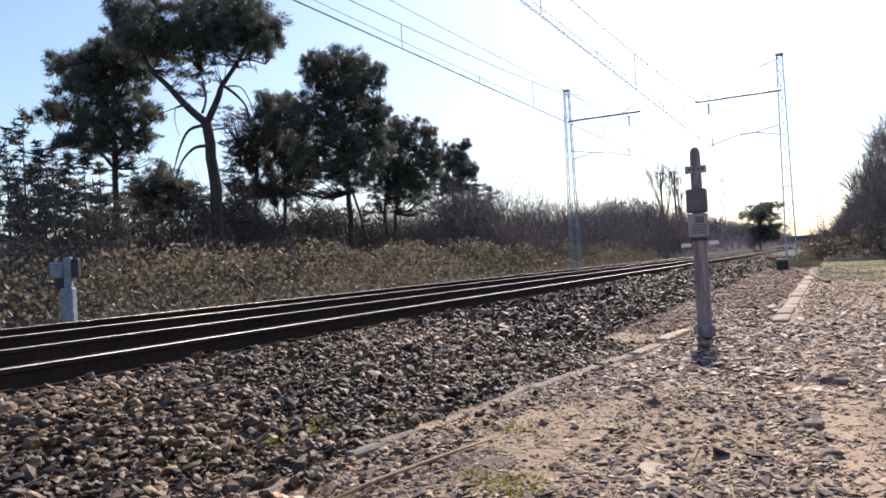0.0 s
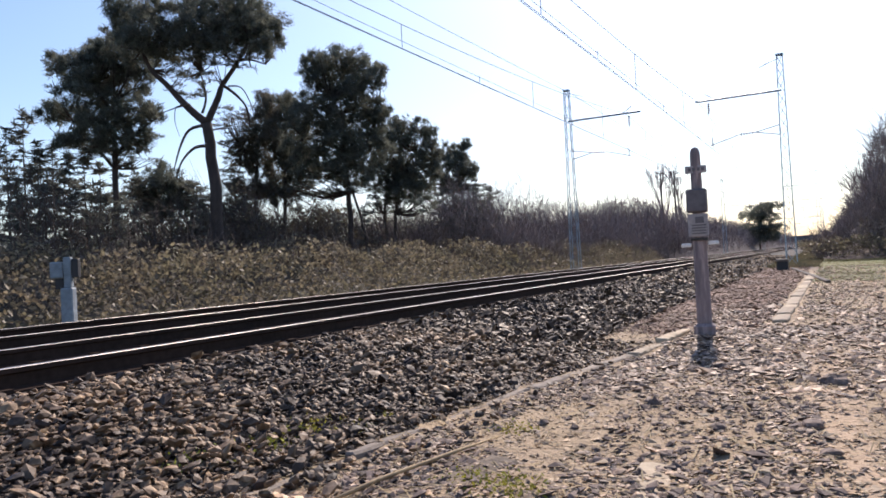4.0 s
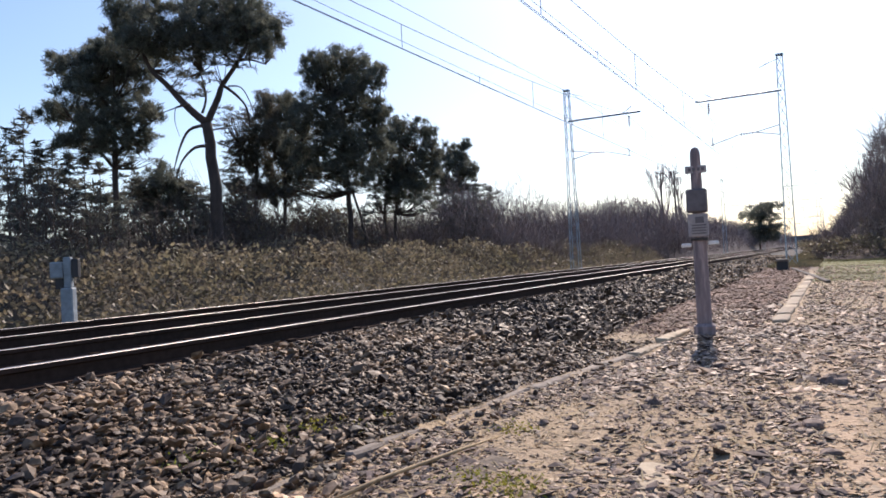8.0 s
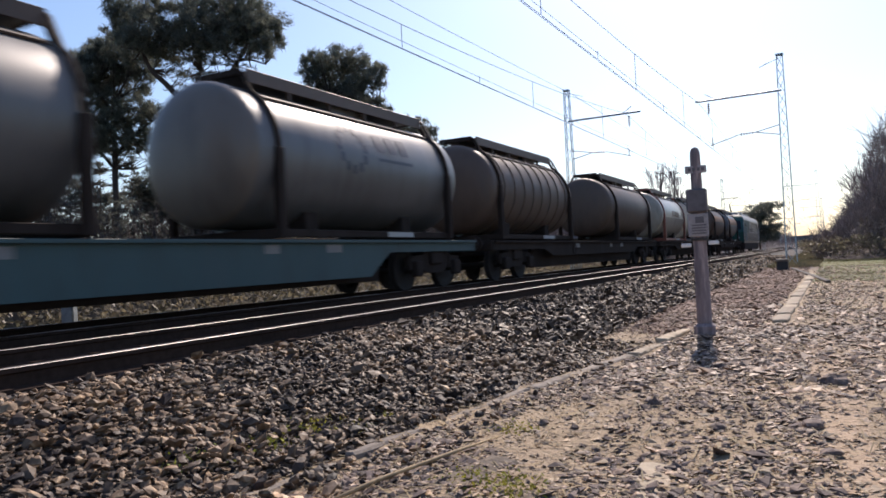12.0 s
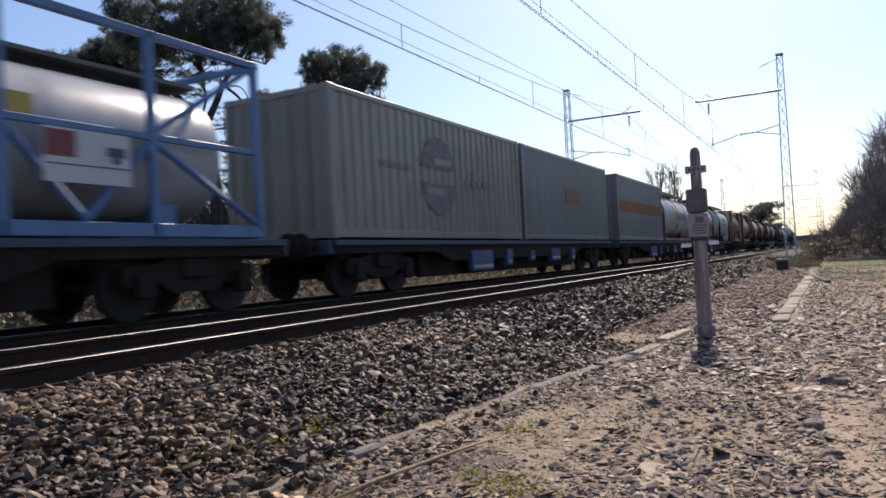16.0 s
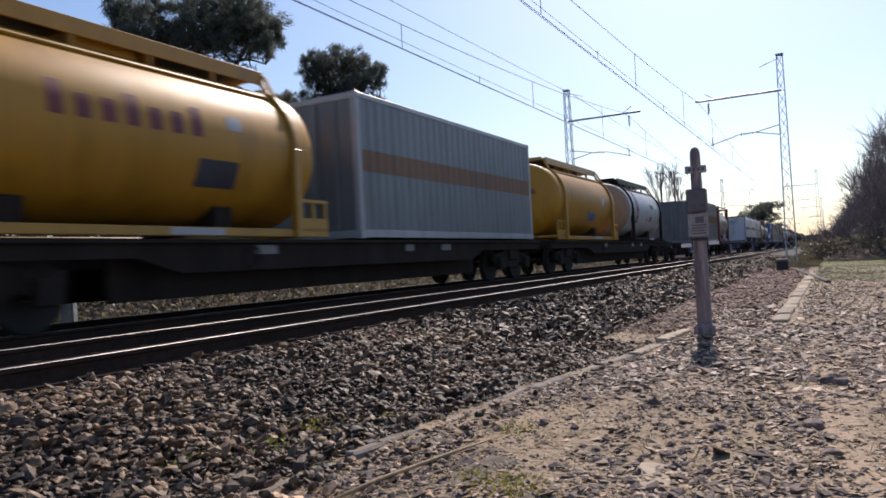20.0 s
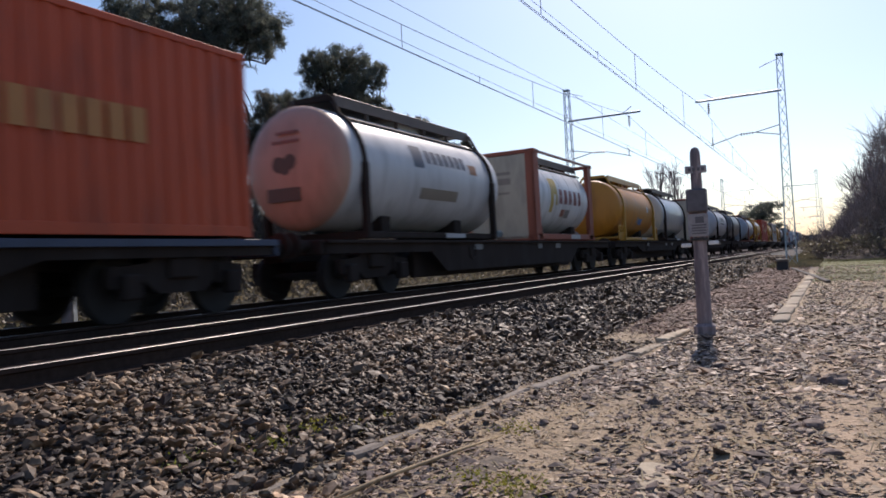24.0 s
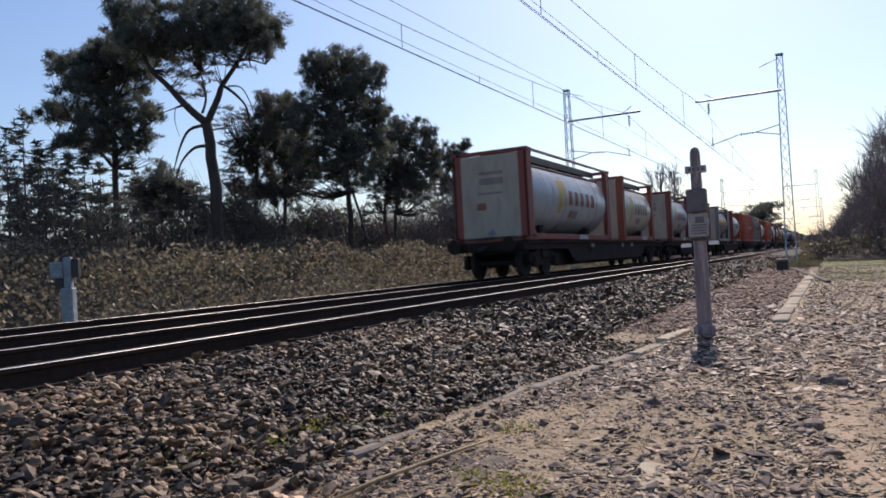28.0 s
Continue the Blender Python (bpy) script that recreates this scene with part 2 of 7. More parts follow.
def sweep(profile, xs, y0, z0=0.0):
    """A profile of (y, z) pairs carried along the line at offset y0."""
    verts, faces, k = [], [], len(profile)
    for x in xs:
        b = bend(x)
        for y, z in profile:
            verts.append((x, y0 + y + b, z0 + z))
    for i in range(len(xs) - 1):
        for j in range(k):
            a, b = i * k + j, i * k + (j + 1) % k
            faces.append((a, b, b + k, a + k))
    return verts, faces


def lerp(a, b, t):
    return a + (b - a) * t


# ---- ground ----
def profile(y):
    """Height of the ground across the line, y counted from the path to the left."""
    keys = [(-400, -0.5), (-6, -0.5), (-2.5, -0.42), (2.0, -0.40), (2.6, -0.36), (4.3, -0.20), (4.7, -0.175), (10.6, -0.185), (11.3, -0.34), (12.3, -0.42), (16, -0.2), (40, 0.2), (400, 0.2)]
    for (a, p), (b, q) in zip(keys, keys[1:]):
        if y <= b:
            t = (y - a) / (b - a)
            return lerp(p, q, t)
    return 0.2


def uneven(x, y):
    """Small rises and ruts of the path and the verge."""
    calm = 0.25 if 4.3 < y < 10.9 else 1.0
    return calm * (0.035 * noise.noise(Vector((x * 0.5, y * 0.7, 3))) + 0.016 * noise.noise(Vector((x * 1.9, y * 1.9, 7))) + (0.010 * noise.noise(Vector((x * 5, y * 5, 1))) if x < 14 else 0))


def land(x, y):
    return profile(y) + uneven(x, y)


def make_ground():
    xs = [-1500, -600, -200, -60, -20, -8] + [i * 0.14 - 3 for i in range(120)] + [13.8 + i * 0.45 for i in range(50)] + [37 + 3 * i for i in range(45)] + [180 + 40 * i for i in range(15)] + [900, 1500, 3000]
    ys = [-3000, -800, -200, -60, -30, -16, -9, -6, -4.5, -3.5] + [-3 + 0.16 * i for i in range(54)] + [5.7, 6.2, 7.2, 8.2, 9.4, 10.6, 10.9, 11.2, 11.6, 12, 12.6, 13.3, 14, 15, 16, 18, 21, 25, 30, 40, 60, 120, 400, 1200, 3000]
    verts = [(x, y + (bend(x) if abs(y) < 500 else 0), land(x, y)) for x in xs for y in ys]
    n = len(ys)
    faces = [(i * n + j, (i + 1) * n + j, (i + 1) * n + j + 1, i * n + j + 1) for i in range(len(xs) - 1) for j in range(n - 1)]
    ob = mesh_object("ground", verts, faces, M_DIRT, None, "bare sandy path and verge beside a railway line", True, (M_BEDSHADE, M_VERGE, M_FIELD, M_SAND, M_EARTH))
    kind = []
    for f in faces:
        x = (verts[f[0]][0] + verts[f[1]][0]) / 2
        y = ys[f[0] % n]
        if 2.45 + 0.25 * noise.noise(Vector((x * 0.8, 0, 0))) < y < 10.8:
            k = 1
        elif y >= 10.8:
            k = 2
        elif 9.2 + noise.noise(Vector((y * 2, 8, 0))) < x < 37 and 0.78 + 0.1 * noise.noise(Vector((x, 6, 0))) < y:
            k = 5
        elif 21 + 4 * noise.noise(Vector((y * 0.6, 4, 0))) < x < 50 and y < 0.45:
            k = 3
        elif 2.9 < x < 9 and -0.28 < y - 0.06 * (x - 3.2) < 0.02 + 0.05 * noise.noise(Vector((x * 2, 1, 0))) - 0.12 * (x > 6):
            k = 4
        elif x > 37 or y < -30:
            k = 2
        else:
            k = 0
        kind.append(k)
    ob.data.polygons.foreach_set("material_index", kind)
    tagged(ob, kind="structure", category="ground")


make_ground()

# ---- stones ----
LUMP = bmesh.new()
bmesh.ops.create_icosphere(LUMP, subdivisions=1, radius=1)
LUMP_V = np.array([v.co[:] for v in LUMP.verts])
LUMP_F = [[v.index for v in f.verts] for f in LUMP.faces]
LUMP.free()
rng = np.random.default_rng(7)


def stone_shape(flat):
    v = LUMP_V * (1 + 0.32 * rng.uniform(-1, 1, (len(LUMP_V), 1))) * [1, rng.uniform(0.55, 0.9), flat * rng.uniform(0.7, 1.1)]
    for _ in range(5):     # break flat faces off
        d = rng.normal(size=3)
        d /= np.linalg.norm(d)
        cut = rng.uniform(0.42, 0.62) * np.abs(v).max()
        over = v @ d - cut
        v = v - np.outer(np.maximum(over, 0), d)
    return v


CHIP_V = np.array([(1, 0, 0), (-1, 0, 0), (0, 0.8, 0), (0, -0.8, 0), (0, 0, 0.5), (0, 0, -0.5)])
CHIP_F = [(a, b, c) if (a + b + c) % 2 else (a, c, b) for a in (0, 1) for b in (2, 3) for c in (4, 5)]
CHUNKS = [CHIP_V * [1, 1, 1.7] * (1 + 0.4 * rng.uniform(-1, 1, (6, 1))) + 0.25 * rng.normal(size=(6, 3)) for _ in range(20)]
FLATCHUNKS = [CHIP_V * [1.2, 1, 0.62] * (1 + 0.35 * rng.uniform(-1, 1, (6, 1))) + 0.2 * rng.normal(size=(6, 3)) * [1, 1, 0.4] for _ in range(20)]
LOWCHUNKS = [CHIP_V * [1.25, 1, 0.85] * (1 + 0.4 * rng.uniform(-1, 1, (6, 1))) + 0.22 * rng.normal(size=(6, 3)) for _ in range(24)]
BLOCKS = [stone_shape(f) for f in (0.28, 0.34, 0.42, 0.52) for _ in range(8)]
FLATS = [stone_shape(0.27) for _ in range(24)]


def spin(a, tip):
    """A random tilt up to tip, then a turn a about z."""
    m = Matrix.Rotation(a, 3, "Z") @ Matrix.Rotation(rng.uniform(-tip, tip), 3, "X") @ Matrix.Rotation(rng.uniform(-tip, tip), 3, "Y")
    return np.array(m)


KERB_LINE = ((2.4, 2.31), (5.05, 2.05), (7.0, 1.75), (8.9, 1.57))


def bare(x, y):
    """The tops of the edging slabs and the sandy spot in the path stay free of stones."""
    for (a, p), (b, q) in zip(KERB_LINE, KERB_LINE[1:]):
        if a <= x <= b and abs(y - lerp(p, q, (x - a) / (b - a))) < (0.05 if x < 5 else 0.085):
            return True
    if 10 < x < 25.6 and abs(y - 0.62) < 0.13:
        return True
    return ((x - 4.05) / 0.65) ** 2 + ((y - 0.75) / 0.45) ** 2 < 1 and rng.random() < 0.7


def scatter(name, label, spots, shapes, mat, size, parent, tip, sink=0.35, faces_of=None, heap=0.0):
    verts, faces = [], []
    faces_of = faces_of or LUMP_F
    for x, y in spots:
        if bare(x, y):
            continue
        s = size * math.exp(rng.normal() * 0.32)
        v = (shapes[rng.integers(len(shapes))] * s) @ spin(rng.uniform(0, 6.3), tip).T
        z = land(x, y) + s * (sink + heap * rng.uniform(-0.6, 1.0))
        k = len(verts)
        verts.extend((v + [x, y + bend(x), z]).tolist())
        faces.extend([[a + k for a in f] for f in faces_of])
    ob = mesh_object(name, verts, faces, mat, parent, label)
    return tagged(ob, kind="stuff")


def singles(name, parent, spots, shapes, mat, size, tip, sink=0.35):
    meshes = []
    for v in shapes[:12]:
        me = bpy.data.meshes.new(name)
        me.from_pydata((v * size).tolist(), [], LUMP_F)
        me.materials.append(mat)
        meshes.append(me)
    for i, (x, y) in enumerate(spots):
        ob = new(name, meshes[i % 12])
        k = math.exp(rng.normal() * 0.28)
        m = Matrix(spin(rng.uniform(0, 6.3), tip).tolist()).to_4x4()
        ob.matrix_basis = Matrix.Translation((x, y + bend(x), land(x, y) + size * k * sink)) @ m @ Matrix.Diagonal((k, k, k, 1))
        ob.parent = parent


def fading(n, x0, x1, y0, y1):
    """Spots that thin out towards x0 and y0, where a stony stretch ends."""
    return [(lerp(x1, x0, rng.random() ** 1.6), lerp(y1, y0, rng.random() ** 1.3)) for _ in range(n)]


def strewn(n, x0, x1, y0, y1, power=1.0):
    """Spots, denser towards x0."""
    return [(x0 + (x1 - x0) * rng.random() ** power, rng.uniform(y0, y1)) for _ in range(n)]


def rut(x, y):
    """The sandy strip kept bare of stones."""
    return 2.9 < x < 9 and -0.3 < y - 0.06 * (x - 3.2) < 0.02 and rng.random() < 0.93


def patchy(spots, floor=-0.05, scale=0.9):
    """Only the spots in the stonier patches."""
    return [(x, y) for x, y in spots if not rut(x, y) and noise.noise(Vector((x * scale * 0.7, y * scale * 1.3, 11))) + 0.35 * rng.random() > floor + 0.17]


def off_rails(spots):
    """Only the spots clear of the four rails."""
    rails = [c + s for c in (NEAR_Y, FAR_Y) for s in (-0.7525, 0.7525)]
    return [(x, y) for x, y in spots if min(abs(y - r) for r in rails) > 0.16]


bed = tagged(new("ballast"), "grey-brown crushed stone ballast under two railway tracks", "ballast", kind="structure")
singles("stone", bed, strewn(300, 2.0, 4.6, 2.6, 4.75), BLOCKS, M_BALLAST, 0.030, 0.7)
scatter("stones", "loose crushed ballast stones", strewn(15500, 1.0, 7.5, 2.4, 4.8) + strewn(1300, 1.0, 8, 2.15, 2.5, 1.5) + strewn(300, 2.5, 6.5, 1.75, 2.3), BLOCKS, M_BALLAST, 0.0275, bed, 0.7, 0.45, heap=0.8)
scatter("middle_stones", "loose crushed ballast stones along the line", strewn(19000, 7.3, 18, 2.4, 4.8, 1.35), LOWCHUNKS, M_BALLAST, 0.029, bed, 0.9, 0.45, CHIP_F, 0.6)
scatter("far_stones", "loose crushed ballast stones farther along", strewn(7000, 18, 60, 2.4, 4.8, 1.5), LOWCHUNKS, M_BALLAST, 0.045, bed, 0.9, 0.4, CHIP_F, 0.5)
scatter("outlying_stones", "ballast stones on either side of the tracks", strewn(3500, -12, 1.2, 2.3, 4.8) + strewn(2500, 3, 30, 10.5, 11.4, 1.2) + off_rails(strewn(2500, -12, 3, 4.8, 10.9)), CHUNKS, M_BALLAST, 0.04, bed, 1.0, 0.2, faces_of=CHIP_F)
scatter("near_stones", "loose crushed ballast stones thinning out along the line", fading(11000, -7, 1.15, 2.3, 4.85), LOWCHUNKS, M_BALLAST, 0.031, bed, 0.8, 0.45, CHIP_F, 0.6)
scatter("track_stones", "ballast between the rails", off_rails(strewn(4000, 3, 30, 4.8, 10.7, 1.3)), CHUNKS, M_BALLAST, 0.034, bed, 1.0, 0.1, faces_of=CHIP_F)

path = tagged(new("path"), "sandy path strewn with flat broken stones", "path", kind="structure")
singles("stone", path, patchy(strewn(560, 2.4, 5.2, -0.6, 2.0))[:290], FLATS, M_GRAVEL, 0.023, 0.45)
scatter("stones", "flat broken stones lying on the path", patchy(strewn(8500, 2.2, 6.0, -1.2, 2.2), -0.22), FLATS, M_GRAVEL, 0.018, path, 0.42, 0.25)
scatter("far_stones", "flat broken stones along the path", strewn(5500, 5.2, 12, -2.5, 1.6, 1.2) + patchy(strewn(14000, 5.0, 13, -3.0, 1.6, 1.3)) + strewn(9000, 11, 34, -5.0, 0.6, 1.3) + strewn(500, 9, 34, 0.75, 2.3, 1.1), FLATCHUNKS, M_GRAVEL, 0.027, path, 0.45, 0.25, faces_of=CHIP_F)
scatter("outlying_stones", "flat broken stones about the path", strewn(2500, -10, 2.3, -7, 2.3) + fading(5500, -6, 2.5, -5, 2.3) + fading(3500, 2.2, 9, -6, -1.0), FLATCHUNKS, M_GRAVEL, 0.024, path, 0.4, 0.22, faces_of=CHIP_F)
scatter("dark_stones", "dark broken stones scattered over the path", patchy(strewn(6500, 2.6, 7.5, -1.2, 2.1), -0.2) + patchy(strewn(5000, 7.0, 18, -2.5, 1.4, 1.3), -0.2), FLATCHUNKS, M_ROCK, 0.022, path, 0.5, 0.25, faces_of=CHIP_F)
# The sun-struck tops of some shards are given by the pale colour.
scatter("pale_stones", "pale flat shards on the path, sunlit brightness put into the colour", patchy(strewn(1500, 2.6, 7.5, -1.0, 2.1), -0.1), FLATCHUNKS, M_LID, 0.021, path, 0.35, 0.25, faces_of=CHIP_F)
scatter("spilt_stones", "ballast spilt down to the edging slabs", [(x, lerp(2.36 - 0.115 * (x - 2.4), 2.5, rng.random() ** 0.7)) for x in (2.2 + 5.8 * rng.random() ** 1.2 for _ in range(3000))], LOWCHUNKS, M_BALLAST, 0.022, bed, 0.7, 0.3, faces_of=CHIP_F)
scatter("earth_clods", "small clods of reddish earth beside the cable trough", strewn(5000, 8.8, 34, 0.78, 2.45, 1.4), FLATCHUNKS, M_EARTH, 0.030, path, 0.5, 0.2, faces_of=CHIP_F)
scatter("grit", "fine grit on the path", strewn(14500, 2.2, 10.0, -1.8, 2.45, 1.4) + fading(13000, -5, 2.5, -4.5, 2.4) + fading(4000, 2.2, 10, -5, -1.6), FLATCHUNKS, M_GRIT, 0.015, path, 0.25, 0.12, faces_of=CHIP_F)


def rock(x, y, size, flat=0.5):
    v = stone_shape(flat) * size
    bm = bmesh.new()
    vs = [bm.verts.new(p) for p in v.tolist()]
    for f in LUMP_F:
        bm.faces.new([vs[i] for i in f])
    bmesh.ops.subdivide_edges(bm, edges=bm.edges[:], cuts=2, use_grid_fill=True)
    bmesh.ops.smooth_vert(bm, verts=bm.verts[:], factor=0.5, use_axis_x=True, use_axis_y=True, use_axis_z=True)
    for q in bm.verts:
        q.co += q.co.normalized() * size * 0.22 * noise.noise(q.co / size * 2.3 + Vector((x, y, 0)))
    ob = part("rock", bm, M_ROCK)
    ob.matrix_basis = pose(x, y + bend(x), land(x, y) + size * flat * 0.32, 0, 0, rng.uniform(0, 360))
    tagged(ob, "dark angular stone lying on the sandy path", "rock", "rocks on the path")


rock(4.13, 0.60, 0.066)
rock(5.08, 0.25, 0.061)
rock(5.79, 0.03, 0.131)
rock(4.81, 0.49, 0.065)
rock(4.39, 0.14, 0.086)
rock(4.69, 1.04, 0.068)
rock(4.29, 1.12, 0.047)
rock(3.87, 1.76, 0.068)
rock(3.42, 1.61, 0.050)
rock(4.03, 1.55, 0.056)
rock(3.98, 1.34, 0.045)
rock(3.82, 0.06, 0.087)
rock(5.36, -0.17, 0.061)
rock(3.56, 0.75, 0.051)
rock(3.21, 0.80, 0.047)
rock(6.47, 0.51, 0.057)
rock(3.82, 1.03, 0.037)
rock(4.81, 1.52, 0.062)
rock(3.67, 0.59, 0.028)
clods = np.random.default_rng(31)
for _ in range(46):
    rock(clods.uniform(3.1, 7.8), clods.uniform(-0.7, 1.5), clods.uniform(0.02, 0.048), clods.uniform(0.4, 0.65))


# ---- kerbs ----
def kerb(name, label, x0, y0, x1, y1, n, width, lift, mat):
    top = tagged(new(name), label, "kerb", kind="structure")
    a, b = Vector((x0, y0, 0)), Vector((x1, y1, 0))
    turn = math.degrees(math.atan2(y1 - y0, x1 - x0))
    length = (b - a).length / n
    me = None
    for i in range(n):
        p = a.lerp(b, (i + 0.5) / n)
        if me is None:
            bm = boxes((-length / 2 + 0.008, length / 2 - 0.008, -width / 2, width / 2, -0.12, 0.0), bevel=0.012)
            bmesh.ops.subdivide_edges(bm, edges=[e for e in bm.edges if e.calc_length() > 0.2], cuts=9, use_grid_fill=True)
            for v in bm.verts:
                v.co += 0.022 * noise.noise_vector(v.co * 7 + a)
            ob = part("slab", bm, mat, top)
            me = ob.data
        else:
            ob = new("slab", me)
            ob.parent = top
        ob.matrix_basis = pose(p.x, p.y + bend(p.x), land(p.x, p.y) + lift + rng.uniform(-0.012, 0.012), rng.uniform(-4, 4), rng.uniform(-1.5, 1.5), turn + rng.uniform(-1.5, 1.5))


kerb("kerb_near", "sunken concrete edging slabs beside the ballast", 2.4, 2.31, 5.05, 2.05, 4, 0.07, 0.004, M_CONCRETE)
kerb("kerb_middle", "low concrete edging slabs beside the ballast", 5.1, 2.04, 7.0, 1.75, 3, 0.10, 0.012, M_CONCRETE)
kerb("kerb_end", "concrete edging slabs leading to the sign post", 7.05, 1.745, 8.9, 1.57, 2, 0.12, 0.028, M_LID)
kerb("kerb_far", "pale concrete cable trough lids along the path", 10.1, 0.64, 25.5, 0.60, 17, 0.19, 0.035, M_LID)


def slab(name, label, x0, y0, x1, y1, width, lift, mat):
    """A broken slab half sunk in the path."""
    length = math.hypot(x1 - x0, y1 - y0)
    bm = boxes((-length / 2, length / 2, -width / 2, width / 2, -0.1, 0.0), bevel=0.012)
    bmesh.ops.subdivide_edges(bm, edges=[e for e in bm.edges if e.calc_length() > 0.1], cuts=6, use_grid_fill=True)
    for v in bm.verts:
        v.co += 0.014 * noise.noise_vector(v.co * 9 + Vector((x0, y0, 0)))
    ob = part(name, bm, mat)
    mx, my = (x0 + x1) / 2, (y0 + y1) / 2
    ob.matrix_basis = pose(mx, my + bend(mx), land(mx, my) + lift, 3, -1, math.degrees(math.atan2(y1 - y0, x1 - x0)))
    tagged(ob, label, "slab")


M_WEATHERED = material("weathered_slab", (0.18, 0.142, 0.105), (0.11, 0.088, 0.068), 0.95, grain=16, patch=4, bump=1.0, third=(0.24, 0.19, 0.13))
slab("concrete_slab", "dark weathered concrete slab sunk in the path", 2.3, 1.66, 3.25, 1.45, 0.17, 0.002, M_WEATHERED)
slab("concrete_slab", "pale broken concrete slab sunk in the path", 2.75, 0.66, 3.4, 0.77, 0.15, 0.002, M_LID)


def make_plank():
    bm = boxes((-6.0, 6.0, -0.06, 0.06, 0.0, 0.07), bevel=0.02)
    ob = part("timber_baulk", bm, M_SLEEPER)
    ob.matrix_basis = pose(26.0, 0.80, land(26.0, 0.8) - 0.01, 0, 0, 6.3)
    tagged(ob, "long dark timber baulk lying across the path's edge", "timber")


make_plank()


def make_stick():
    bm = bmesh.new()
    pipe(bm, [(0, 0, 0.0), (0.45, 0.01, 0.02), (0.95, -0.02, 0.03), (1.4, 0.0, 0.015)], [0.008, 0.010, 0.009, 0.004], 6)
    ob = part("stick", bm, M_DRYSTICK, None, "", True)
    ob.matrix_basis = pose(2.25, 1.90, land(2.75, 1.83) + 0.02, 0, 0, -11.5)
    tagged(ob, "dry pale stick lying on the path", "stick")


M_DRYSTICK = material("dry_stick", (0.36, 0.27, 0.15), (0.28, 0.2, 0.11), 0.8, grain=20, patch=4, bump=0.3)
make_stick()

# ---- tracks ----
RAIL = [(-0.075, -0.172), (0.075, -0.172), (0.075, -0.16), (0.012, -0.135), (0.010, -0.05), (0.036, -0.036), (0.036, -0.010), (0.029, 0.0), (-0.034, 0.0), (-0.036, -0.0022), (-0.036, -0.036), (-0.010, -0.05), (-0.012, -0.135), (-0.075, -0.16)]
RAIL_XS = [-60, -30, -10] + [i * 1.0 for i in range(-8, 40)] + [40 + 5 * i for i in range(25)] + [170 + 20 * i for i in range(25)]


def make_track(name, yc):
    top = tagged(new(name), "ballasted railway track with worn bright rails", "railway track", kind="structure")
    for side in (-0.7525, 0.7525):
        v, f = sweep(RAIL, RAIL_XS, yc + side)
        ob = mesh_object("rail", v, f, M_RUST, top, "rusty steel rail with a bright running surface", False, (M_RAILTOP,))
        k = len(RAIL)
        ob.data.polygons.foreach_set("material_index", [1 if i % k in (7, 8) else 0 for i in range(len(f))])
    me = None
    for i in range(-40, 120):
        x = i * 0.6
        if me is None:
            ob = part("sleeper", boxes((-0.13, 0.13, -1.28, 1.28, -0.22, 0.0), bevel=0.02), M_SLEEPER, top)
            me = ob.data
        else:
            ob = new("sleeper", me)
            ob.parent = top
        ob.matrix_basis = pose(x, yc + bend(x), -0.172, 0, 0, math.degrees(heading(x)))
    clip = None
    for i in range(2, 60):
        for s in (-0.7525, 0.7525):
            x = i * 0.6
            if clip is None:
                ob = part("rail_clip", boxes((-0.05, 0.05, -0.13, -0.07, 0, 0.035), (-0.05, 0.05, 0.07, 0.13, 0, 0.035)), M_RUST, top)
                clip = ob.data
            else:
                ob = new("rail_clip", clip)
                ob.parent = top
            ob.matrix_basis = pose(x, yc + s + bend(x), -0.172)
    return top


make_track("track_near", NEAR_Y)
make_track("track_far", FAR_Y)


